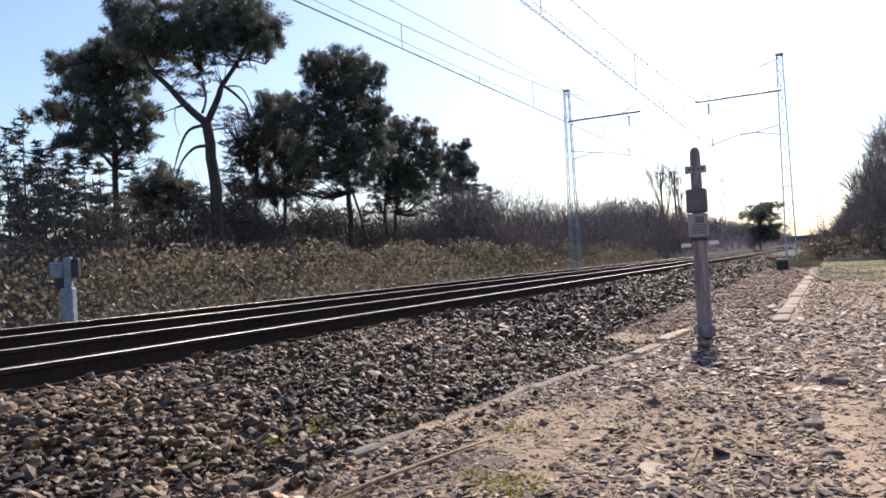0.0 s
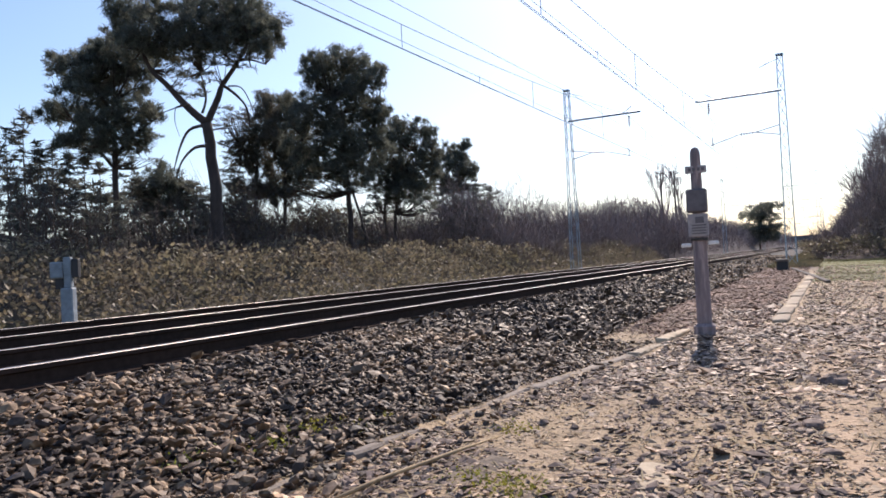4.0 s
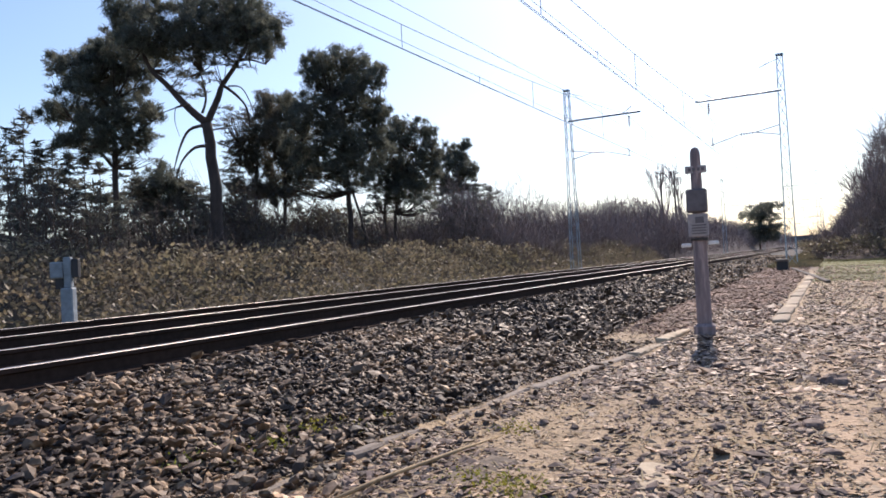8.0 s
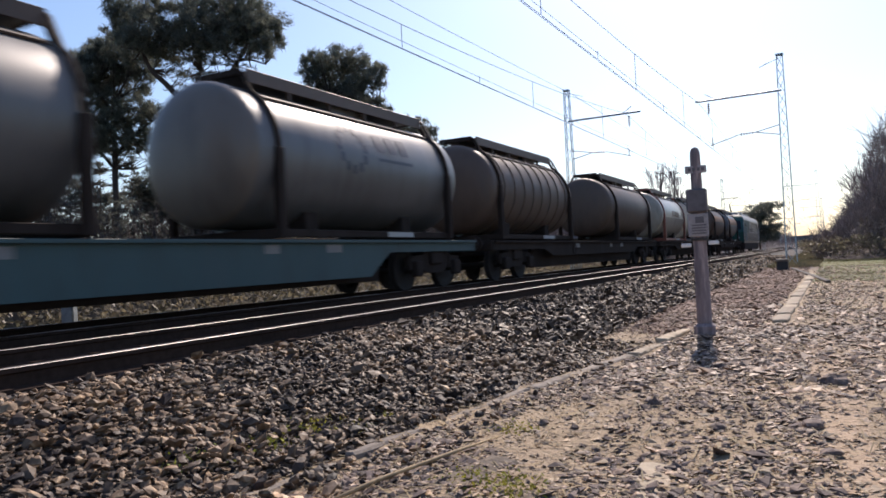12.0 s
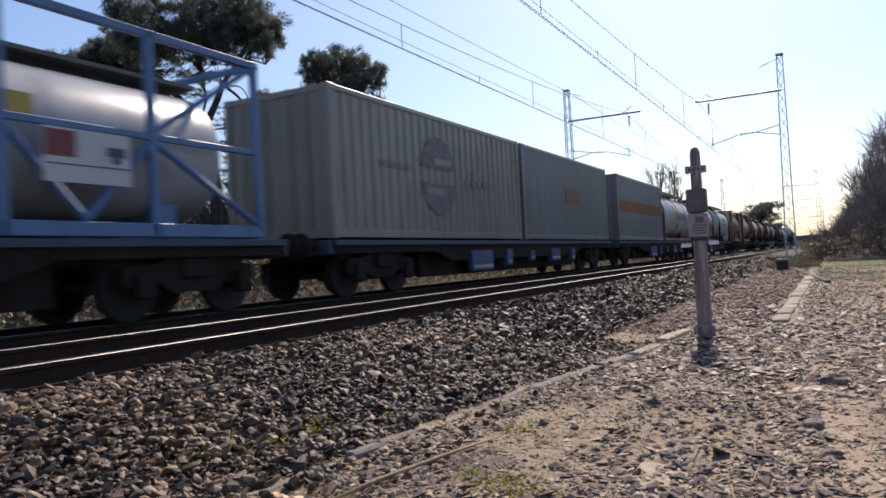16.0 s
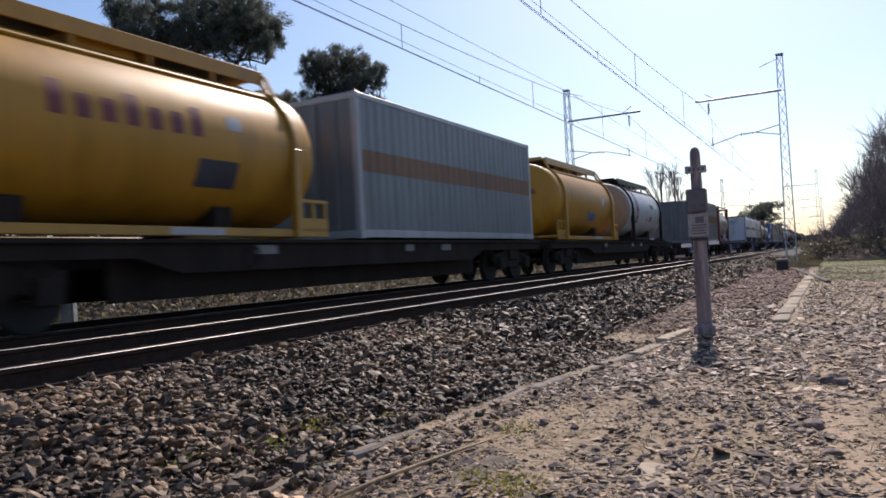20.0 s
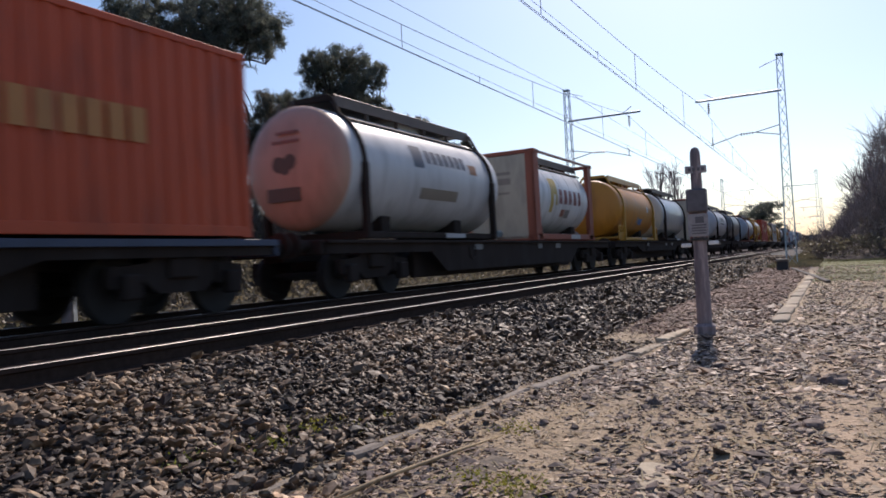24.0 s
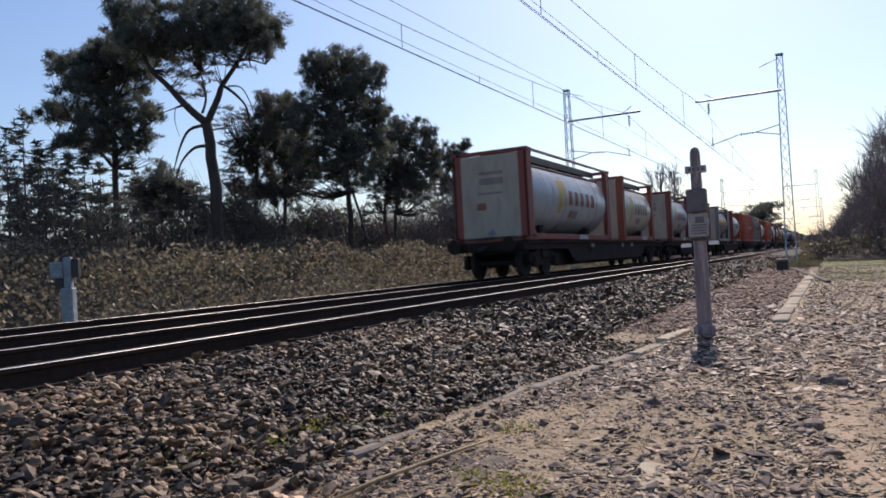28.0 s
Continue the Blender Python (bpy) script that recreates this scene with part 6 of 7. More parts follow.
    if frame is M_YELLOWFRAME:
        for q in (-1, 1):
            lo, hi = sorted((q * (x - 0.05), q * (e + 0.02)))
            deck = part("end_platform", boxes((lo, hi, -y, y, 0.10, 0.18), (lo, hi, -y, -y + 0.05, 0.02, 0.34), bevel=0.01), frame, top, "yellow platform under the tank end")
            for u in (0.08, 0.5, 0.92):
                part("stanchion", boxes((lerp(lo, hi, u) - 0.03, lerp(lo, hi, u) + 0.03, -y - 0.01, -y + 0.05, 0.30, 0.62), bevel=0.006), frame, deck)
            part("guard_rail", boxes((lo, hi, -y - 0.012, -y + 0.045, 0.60, 0.66), bevel=0.006), frame, deck)
    # walkway along the top
    walk_paint = frame if frame is M_YELLOWFRAME else M_DARKTANK
    part("walkway", boxes((-x + 0.08, x - 0.08, -0.58, 0.4, h - 0.10, h - 0.05), bevel=0.01), M_WALK, top, "grating walkway along the top")
    part("walkway_edge", boxes((-x + 0.08, x - 0.08, -0.62, -0.58, h - 0.24, h - 0.01), bevel=0.008), walk_paint, top)
    part("pipe_run", rods(((-x + 0.2, -0.80, zc + r * 0.78), (x - 0.2, -0.80, zc + r * 0.78)), r=0.03), walk_paint, top, "thin pipe along the tank's shoulder")
    if kind == "proud":
        part("walkway_post", pipe(bmesh.new(), [(x - 0.1, -1.05, zc + 0.68), (x - 0.08, -0.86, zc + 0.95), (x - 0.08, -0.66, h - 0.12), (x - 0.1, -0.56, h - 0.06)], [0.035] * 4, 6), walk_paint, top)
    for u in (-0.6, -0.2, 0.2, 0.6):
        part("walkway_bracket", boxes((u * x - 0.02, u * x + 0.02, -0.61, -0.54, zc + r * 0.8, h - 0.1)), walk_paint, top)
    part("spill_box", boxes((-0.5, 0.5, -0.45, 0.45, zc + r - 0.12, h - 0.10), bevel=0.02), tank, top)
    part("manhole", rod(bmesh.new(), (0.9, 0, zc + r - 0.1), (0.9, 0, h - 0.04), 0.26, n=16), tank, top)
    ladder = kind == "proud" and part("ladder", rods(((-x - 0.03, 0.35, 0.2), (-x - 0.03, 0.35, h)), ((-x - 0.03, 0.7, 0.2), (-x - 0.03, 0.7, h)), r=0.018), M_WALK, top, "thin steel ladder")
    for k in range(7 if ladder else 0):
        part("rung", rods(((-x - 0.03, 0.35, 0.35 + k * 0.32), (-x - 0.03, 0.7, 0.35 + k * 0.32)), r=0.012), M_WALK, ladder)
    part("outlet", rod(bmesh.new(), (-x + 0.2, 0, 0.30), (-x - 0.1, 0, 0.25), 0.1, n=10), M_STEEL, top, "steel outlet valve")
    part("name_plate", boxes((0.3, 1.3, -y - 0.006, -y, 0.035, 0.185 if kind == "full" else 0.135)), M_PALE, top, "small pale plate on the bottom rail")
    castings(top, L, h, frame, (0, 1) if kind == "full" else (0,))
    return top


M_ENDPANEL = paint("end_panel_paint", (0.45, 0.385, 0.305), 0.5, 0.5)


def open_frame_tank(label, L, h=2.75):
    """A small white tank inside a tall blue braced frame."""
    top = tagged(new("framed_tank"), label, "tank container", "containers on the train")
    x, y, r = L / 2, HALF, 1.0
    e = x - 0.35
    dome = [(e - 0.35 + 0.35 * math.sin(a), r * math.cos(a) ** 0.75) for a in (math.pi / 2 * k / 8 for k in range(8))] + [(e, 0.0)]
    body = part("tank", lathe([(-q, s) for q, s in dome[::-1]] + dome, 40), M_PALE, top, "", True, 50)
    body.matrix_basis = pose(0, 0, 1.26)
    for s in (-1, 1):
        yy = s * (y - 0.05)
        for u in (-x + 0.06, -x * 0.33, x * 0.33, x - 0.06):
            part("post", boxes((u - 0.06, u + 0.06, yy - 0.05, yy + 0.05, 0.0, h), bevel=0.01), M_BLUE, top)
        part("top_rail", boxes((-x, x, yy - 0.05, yy + 0.05, h - 0.11, h), bevel=0.01), M_BLUE, top)
        part("bottom_rail", boxes((-x, x, yy - 0.05, yy + 0.05, 0.0, 0.18), bevel=0.01), M_BLUE, top)
        part("middle_rail", boxes((-x, x, yy - 0.035, yy + 0.035, 1.28, 1.37), bevel=0.01), M_BLUE, top)
        for a, b, z0, z1 in ((-x + 0.1, -x * 0.33, h - 0.1, 1.37), (x * 0.33, x - 0.1, 1.28, 0.2), (-x * 0.33, x * 0.0, 1.28, 0.2), (x * 0.33, 0, 1.28, 0.2), (-x + 0.1, -x * 0.33, 0.2, 1.28), (x * 0.33, x - 0.1, 1.37, h - 0.1)):
            part("brace", rods(((a, yy, z0), (b, yy, z1)), r=0.05, n=6), M_BLUE, top)
        xx = s * (x - 0.05)
        part("end_rail", boxes((xx - 0.05, xx + 0.05, -y, y, h - 0.11, h - 0.005), bevel=0.01), M_BLUE, top)
        part("end_sill", boxes((xx - 0.05, xx + 0.05, -y, y, 0.0, 0.17), bevel=0.01), M_BLUE, top)
        part("saddle", boxes((s * 1.6 - 0.15, s * 1.6 + 0.15, -0.8, 0.8, 0.1, 0.5), bevel=0.02), M_BLUE, top)
    part("catwalk", boxes((-2.6, 2.6, -0.4, 0.4, 2.36, 2.42)), M_WALK, top, "dark grating over the tank")
    side_bars(top, M_WHITE, [(-0.56, 0.62, 0.63, 1.27)], -y - 0.01, "hazard_plate")
    side_bars(top, M_MARKRED, [(-0.54, -0.14, 0.93, 1.24)], -y - 0.016, "hazard_plate")
    side_bars(top, M_MARKDARK, [(0.28, 0.54, 0.98, 1.10), (0.35, 0.47, 0.90, 0.975), (-0.54, 0.6, 0.835, 0.85)], -y - 0.016)
    side_bars(top, M_MARKYELLOW, [(-1.0, -0.5, 1.42, 1.66)], -1.03, "hazard_plate")
    castings(top, L, h, M_BLUE)
    return top


def bulk_container(label, L, skin, lettering, h=2.68):
    """A smooth-sided bulk container with dark sill, pale posts and dark beams along the top."""
    top = tagged(new("bulk_container"), label, "container", "containers on the train")
    x, y = L / 2, HALF
    for s in (-1, 1):
        part("side_panel", boxes((-x + 0.14, x - 0.14, s * y - 0.04 * (s > 0), s * y + 0.04 * (s < 0), 0.46, h - 0.30), bevel=0.006), skin, top)
        part("side_sill", boxes((-x + 0.14, x - 0.14, s * y - 0.12 * (s > 0) + 0.03 * (s < 0), s * y + 0.12 * (s < 0) - 0.03 * (s > 0), 0.03, 0.45), bevel=0.006), M_FRAME, top, "dark grimy lower sill")
        arc = [(s * (y - 0.30 + 0.30 * math.cos(k * math.pi / 12)), h - 0.31 + 0.21 * math.sin(k * math.pi / 12)) for k in range(7)]
        v = [(u, yy, z) for u in (-x + 0.14, x - 0.14) for yy, z in arc]
        mesh_object("roof_edge", v, [(k, k + 1, k + 8, k + 7) for k in range(6)], skin, top, "", True)
        part("top_beam", boxes((-x + 0.75, x - 0.1, s * (y - 0.34) - 0.05, s * (y - 0.34) + 0.05, h - 0.09, h + 0.04), bevel=0.01), M_DARKTANK, top, "dark beam along the top")
        for u, z in ((0.42, 2.12), (0.28, 1.98), (0.14, 1.86)):
            part("bar", boxes((s * x - 0.004, s * x + 0.004, -u, u, z, z + 0.05)), M_BOXGREY, top)
        part("end_panel", boxes((s * x - 0.05 * (s > 0), s * x + 0.05 * (s < 0), -y + 0.14, y - 0.14, 0.12, h - 0.12), bevel=0.006), skin, top)
        for q in (-1, 1):
            part("corner_post", boxes((s * x - 0.15 * (s > 0), s * x + 0.15 * (s < 0), q * y - 0.15 * (q > 0), q * y + 0.15 * (q < 0), 0.0, h), bevel=0.015), M_PALE, top, "grey corner post")
        part("end_rail", boxes((s * x - 0.09 * (s > 0), s * x + 0.09 * (s < 0), -y + 0.15, y - 0.15, h - 0.12, h), bevel=0.01), M_DARKTANK, top)
        part("end_sill", boxes((s * x - 0.09 * (s > 0), s * x + 0.09 * (s < 0), -y + 0.15, y - 0.15, 0.0, 0.14), bevel=0.01), M_FRAME, top)
    part("roof", boxes((-x + 0.06, x - 0.06, -y + 0.30, y - 0.30, h - 0.15, h - 0.10)), skin, top)
    for q in (-1.6, 0.0, 1.6):
        part("hatch", rod(bmesh.new(), (q, 0.2, h - 0.12), (q, 0.2, h - 0.04), 0.25, n=16), skin, top)
    yb = -y - 0.001
    z = 1.24
    for x0, n, q in ((-2.82, 3, 0.33), (-1.62, 3, 0.32), (-0.25, 5, 0.32)):
        spots = word(x0, z, n, q, 0.34, 0.06)
        side_bars(top, lettering, [(a, b - 0.02, c, d) for a, b, c, d in spots], yb)
    side_bars(top, lettering, word(1.75, z, 3, 0.19, 0.16, 0.05), yb)
    side_bars(top, M_BOXGREY, [(1.75, 2.55, 2.15 - 0.12 * i, 2.19 - 0.12 * i) for i in range(4)] + [(-2.5, -2.2, 0.62, 0.66), (-2.5, -2.2, 0.7, 0.74)], yb)
    castings(top, L, h, M_PALE)
    return top


# ---- wagons ----
WHEEL = [(-0.0675, 0.10), (-0.0675, 0.36), (-0.0675, 0.46), (0.05, 0.455), (0.0675, 0.485), (0.08, 0.47), (0.08, 0.36), (0.0, 0.30), (0.0, 0.12), (0.09, 0.10)]


def bogie(parent, xb, mat, base=1.8, wheel=0.46):
    """A two-axle bogie: bolster with side frames, axles, wheels, springs and axle boxes."""
    k = wheel / 0.46
    b = part("bogie", boxes((xb - 0.25, xb + 0.25, -1.15, 1.15, 0.55, 0.85), bevel=0.03), mat, parent, "two-axle bogie caked in brake dust")
    for s in (-1, 1):
        bm = bmesh.new()
        y0, y1 = s * 1.02 - 0.05, s * 1.02 + 0.05
        pts = [(-base / 2 - 0.3, 0.52), (-base / 2 - 0.3, 0.72), (-0.55, 0.78), (-0.45, 0.92), (0.45, 0.92), (0.55, 0.78), (base / 2 + 0.3, 0.72), (base / 2 + 0.3, 0.52), (base / 2 - 0.25, 0.55), (0.4, 0.36), (-0.4, 0.36), (-base / 2 + 0.25, 0.55)]
        ring = [[bm.verts.new((xb + a, yy, z)) for a, z in pts] for yy in (y0, y1)]
        bm.faces.new(ring[0])
        bm.faces.new(ring[1][::-1])
        for i in range(len(pts)):
            j = (i + 1) % len(pts)
            bm.faces.new((ring[0][i], ring[1][i], ring[1][j], ring[0][j]))
        bmesh.ops.recalc_face_normals(bm, faces=bm.faces[:])
        part("side_frame", bm, mat, b)
    for a in (-base / 2, base / 2):
        part("axle", rod(bmesh.new(), (xb + a, -1.1, wheel), (xb + a, 1.1, wheel), 0.08, n=10), M_WHEEL, b)
        for s in (-1, 1):
            w = part("wheel", lathe([(q, r * k) for q, r in WHEEL], 20), M_WHEEL, b, "", True, 35)
            w.matrix_basis = pose(xb + a, s * 0.75, wheel, 0, 0, -90 * s)
            part("axle_box", boxes((xb + a - 0.15, xb + a + 0.15, s * 1.12 - 0.09, s * 1.12 + 0.09, wheel - 0.16, wheel + 0.18), bevel=0.03), mat, b)
            part("spring", rod(bmesh.new(), (xb + a - 0.22, s * 1.05, wheel + 0.0), (xb + a - 0.22, s * 1.05, 0.74), 0.07, n=8), mat, b)
    return b


def buffers(parent, x, mat):
    for s in (-1, 1):
        for q in (-1, 1):
            bf = part("buffer", rod(bmesh.new(), (s * (x - 0.6), q * 0.875, 1.0), (s * (x - 0.08), q * 0.875, 1.0), 0.10, n=12), mat, parent)
            part("buffer_plate", rod(bmesh.new(), (s * (x - 0.08), q * 0.875, 1.0), (s * (x - 0.02), q * 0.875, 1.0), 0.22, n=16), mat, bf)
        part("coupling", rods(((s * (x - 0.5), 0, 0.98), (s * (x + 0.1), 0, 0.85)), r=0.05), M_WHEEL, parent)


def flat_wagon(label, length, mat, deep=False, panels=None):
    """A container wagon: two side beams, cross members, headstocks, two bogies, brake gear."""
    top = tagged(new("container_wagon"), label, "wagon", "wagons of the train")
    x = length / 2 - 0.55
    low = 0.38 if deep else 0.62
    for s in (-1, 1):
        beam = bmesh.new()
        y0, y1 = s * 1.16 - 0.04, s * 1.16 + 0.04
        pts = [(-x, 1.08), (x, 1.08), (x, 0.84), (x - 3.9, 0.84), (x - 4.6, low), (-x + 4.6, low), (-x + 3.9, 0.84), (-x, 0.84)]
        ring = [[beam.verts.new((a, yy, z)) for a, z in pts] for yy in (y0, y1)]
        beam.faces.new(ring[0])
        beam.faces.new(ring[1][::-1])
        for i in range(len(pts)):
            j = (i + 1) % len(pts)
            beam.faces.new((ring[0][i], ring[1][i], ring[1][j], ring[0][j]))
        bmesh.ops.recalc_face_normals(beam, faces=beam.faces[:])
        sb = part("side_beam", beam, M_FRAME if panels else mat, top)
        part("beam_lip", boxes((-x, x, s * 1.22 - 0.06, s * 1.22 + 0.02, 0.985 if panels else 1.03, 1.085), bevel=0.006), mat, sb)
        part("headstock", boxes((s * x - 0.1, s * x + 0.1, -1.2, 1.2, 0.82, 1.09), bevel=0.02), mat, top)
    part("centre_sill", boxes((-x, x, -0.22, 0.22, 0.72, 1.06), bevel=0.02), M_FRAME, top)
    for q in (-0.75, 0.75):
        part("under_girder", boxes((-length / 2 + 4.3, length / 2 - 4.3, q - 0.06, q + 0.06, 0.27, 1.0), bevel=0.01), M_FRAME, top)
    n = int(length / 1.6)
    me = None
    for i in range(n):
        if me is None:
            ob = part("cross_member", boxes((-0.08, 0.08, -1.12, 1.12, 0.88, 1.06)), M_FRAME, top)
            me = ob.data
        else:
            ob = new("cross_member", me)
            ob.parent = top
        ob.matrix_basis = pose(lerp(-x + 0.8, x - 0.8, i / (n - 1)), 0, 0)
    for s in (-1, 1):
        bogie(top, s * (length / 2 - 2.35), M_FRAME)
    buffers(top, length / 2, M_FRAME)
    part("brake_cylinder", rod(bmesh.new(), (-1.2, 0.3, 0.62), (-0.5, 0.3, 0.62), 0.18, n=12), M_FRAME, top)
    part("air_tank", rod(bmesh.new(), (0.6, -0.5, 0.6), (1.7, -0.5, 0.6), 0.2, n=12), M_FRAME, top)
    part("brake_wheel", lathe([(-0.02, 0.2), (0.02, 0.2), (0.02, 0.16), (-0.02, 0.16), (-0.02, 0.2)], 20), M_FRAME, top).matrix_basis = pose(-3.2, -1.2, 0.82, 0, 0, 90)
    if panels:
        for i, (a, w, z0, z1) in enumerate(((-3.6, 1.25, 0.34, 0.84), (-1.4, 0.38, 0.42, 0.86), (0.4, 0.3, 0.5, 0.80), (2.2, 0.8, 0.46, 0.84), (4.2, 0.34, 0.44, 0.84))):
            part("equipment_panel", boxes((a, a + w, -1.24, -1.10, z0, z1), bevel=0.012), panels, top, "blue equipment panel")
            part("bar", boxes((a + 0.08, a + w - 0.08, -1.246, -1.2405, z0 + 0.06, z0 + 0.14)), M_PALE, top)
        for a in (-7.6, -5.2, 0.6, 5.2, 7.2):
            part("side_marking", boxes((a, a + 1.1, -1.248, -1.2415, 1.035, 1.078)), M_PALE, top, "pale stripe on the beam")
    else:
        for a, w in ((-3.1, 0.5), (1.4, 0.35), (3.0, 0.45)):
            part("data_plate", boxes((a, a + w, -1.206, -1.2015, 0.86, 1.0)), M_BOXGREY, top, "small grey plate on the beam")
    return top


# ---- locomotive ----
def make_loco():
    top = tagged(new("electric_locomotive"), "grey and teal electric locomotive with ribbed sides and raised pantograph", "locomotive")
    levels = [(0.95, 8.38, 1.34), (1.12, 8.64, 1.42), (2.05, 8.80, 1.425), (2.25, 8.70, 1.425), (3.30, 8.16, 1.40), (3.62, 7.90, 1.28), (3.80, 7.65, 1.06), (3.86, 7.45, 0.8)]
    for name, rows, skin in (("body", levels[:5], M_LOCOGREY), ("roof", levels[4:], M_LOCOROOF)):
        verts = [p for z, x, y in rows for p in ((-x, -y, z), (x, -y, z), (x + 0.12, 0, z), (x, y, z), (-x, y, z), (-x - 0.12, 0, z))]
        faces = [(6 * k + i, 6 * k + (i + 1) % 6, 6 * k + 6 + (i + 1) % 6, 6 * k + 6 + i) for k in range(len(rows) - 1) for i in range(6)]
        rear = [1 if i in (4, 5) else 0 for k in range(len(rows) - 1) for i in range(6)]
        faces.append(tuple(range(len(verts) - 6, len(verts))) if name == "roof" else (5, 4, 3, 2, 1, 0))
        ob = mesh_object(name, verts, faces, skin, top, "", False, (M_TEAL,))
        ob.data.polygons.foreach_set("material_index", rear + [0])
    y = -1.43
    for name, mat, pts, text in (("side_panel", M_TEAL, ((-8.62, 1.14), (-4.3, 1.14), (-2.5, 3.24), (-8.18, 3.24), (-8.68, 2.25), (-8.78, 2.05)), "teal painted side panel"),
                                 ("slanted_stripe", M_BOXGREY, ((-4.0, 1.5), (-3.1, 1.5), (-1.6, 3.22), (-2.5, 3.22)), "pale slanted stripe")):
        mesh_object(name, [(u, y - 0.006, z) for u, z in pts], [tuple(range(len(pts)))], mat, top, text)
    # Black strips stand proud here for the shade inside the side's grooves.
    for i in range(16):
        z = 1.24 + 0.123 * i
        part("groove", boxes((-6.5, 6.7, y - 0.012, y + 0.02, z, z + 0.022)), M_DARK, top, "black strip put in for the shade of a recess in the ribbed side")
    for i, a in enumerate((-2.75, -2.2, -1.62, -1.05, -0.5, 0.05)):
        part("bar", boxes((a, a + 0.42, y - 0.009, y + 0.01, 2.13 + 0.02 * (i % 2), 2.46)), M_BOXMETAL, top)
    for a in (5.0, 5.8):
        part("grille", boxes((a, a + 0.55, y - 0.009, y + 0.01, 2.55, 3.12)), M_LOCOMID, top, "small grimy grille")
    for xx in (-7.0, 7.2):
        d = part("cab_door", boxes((xx - 0.36, xx + 0.36, y - 0.012, y + 0.01, 1.25, 3.05)), M_TEAL if xx < 0 else M_LOCOGREY, top)
        for u in (-0.48, 0.48):
            part("handrail", rods(((xx + u, y - 0.06, 1.2), (xx + u, y - 0.06, 2.6)), r=0.018), M_STEEL, d)
        part("door_window", boxes((xx - 0.22, xx + 0.22, y - 0.024, y + 0.0, 2.3, 2.85), bevel=0.01), M_GLASS, d, "dark door window")
    for xx in (-7.85, 7.9):
        part("cab_window", boxes((xx - 0.28, xx + 0.28, y - 0.0, y + 0.03, 2.35, 2.95), bevel=0.01), M_GLASS, top, "dark cab side window")
    for s in (-1, 1):
        v = [(s * 8.80, -1.2, 2.3), (s * 8.80, 1.2, 2.3), (s * 8.34, 1.12, 3.2), (s * 8.34, -1.12, 3.2)]
        mesh_object("windscreen", v, [(0, 1, 2, 3)], M_GLASS, top, "dark sloping windscreen")
        for q in (-0.9, 0.9):
            part("headlight", rod(bmesh.new(), (s * 8.62, q, 1.5), (s * 8.86, q, 1.5), 0.12, n=14), M_PALE, top)
        part("snow_plough", boxes((s * 8.37 - 0.12, s * 8.37 + 0.12, -1.25, 1.25, 0.25, 0.8), bevel=0.03), M_FRAME, top)
    part("skirt", boxes((-7.95, 7.95, -1.36, 1.36, 0.30, 0.96), bevel=0.03), M_FRAME, top, "dark underframe skirt")
    # Brake grime in two steps, with the low side's shading put into the colours.
    part("lower_stripe", boxes((-8.4, 8.4, y - 0.010, y + 0.01, 1.13, 1.55), bevel=0.003), M_LOCOLOW, top, "brown lower side, brake grime with the low shading painted in")
    part("middle_stripe", boxes((-6.5, 6.6, y - 0.008, y + 0.01, 1.552, 1.96), bevel=0.003), M_LOCOMID, top, "brown-grey side panel, dust with a step of painted shading")
    for s in (-1, 1):
        for q in (-1, 1):
            part("front_handrail", pipe(bmesh.new(), [(s * 8.36, q * 1.36, 3.05), (s * 8.62, q * 1.42, 2.6), (s * 8.88, q * 1.43, 2.05), (s * 8.88, q * 1.43, 1.3)], [0.022] * 4, 6), M_PALE, top, "pale handrail beside the windscreen")
    part("transformer", boxes((-2.6, 2.6, -1.25, 1.25, 0.28, 0.74), bevel=0.05), M_FRAME, top)
    for s in (-1, 1):
        bogie(top, s * 4.4, M_FRAME, 2.6, 0.56)
    buffers(top, 8.88, M_FRAME)
    for a, b, h in ((-7.3, -6.3, 0.25), (-3.6, -2.2, 0.3), (-1.6, 1.0, 0.24), (1.6, 3.2, 0.3), (4.0, 4.8, 0.2)):
        part("roof_box", boxes((a, b, -0.8, 0.8, 3.84, 3.86 + h), bevel=0.05), M_PALE, top, "pale roof equipment cover")
    for a in (-3.3, -0.4, 2.4):
        for q in (-0.45, 0.45):
            part("roof_insulator", rod(bmesh.new(), (a, q, 4.05), (a, q, 4.4), 0.07, 0.05, 8), M_INSULATOR, top)
    part("roof_cable", rods(((-5.9, 0, 4.4), (5.0, 0, 4.35)), r=0.025), M_WIRE, top)
    for base, raised in ((-5.4, True), (5.7, False)):
        pan = part("pantograph", boxes((base - 0.7, base + 0.7, -0.55, -0.45, 4.1, 4.18), (base - 0.7, base + 0.7, 0.45, 0.55, 4.1, 4.18), (base - 0.7, base - 0.6, -0.55, 0.55, 4.1, 4.18), (base + 0.6, base + 0.7, -0.55, 0.55, 4.1, 4.18)), M_DARK, top, "raised single-arm pantograph" if raised else "folded pantograph")
        knee = Vector((base - 1.25, 0, 4.95)) if raised else Vector((base - 1.4, 0, 4.3))
        head = Vector((base + 0.45, 0, 5.70)) if raised else Vector((base + 0.4, 0, 4.42))
        part("lower_arm", rods(((base + 0.3, 0, 4.15), knee), ((base + 0.5, 0.1, 4.15), knee + Vector((0.06, 0, -0.06))), r=0.045), M_DARK, pan)
        part("upper_arm", rods((knee, head + Vector((0, -0.35, 0))), (knee, head + Vector((0, 0.35, 0))), r=0.03), M_DARK, pan)
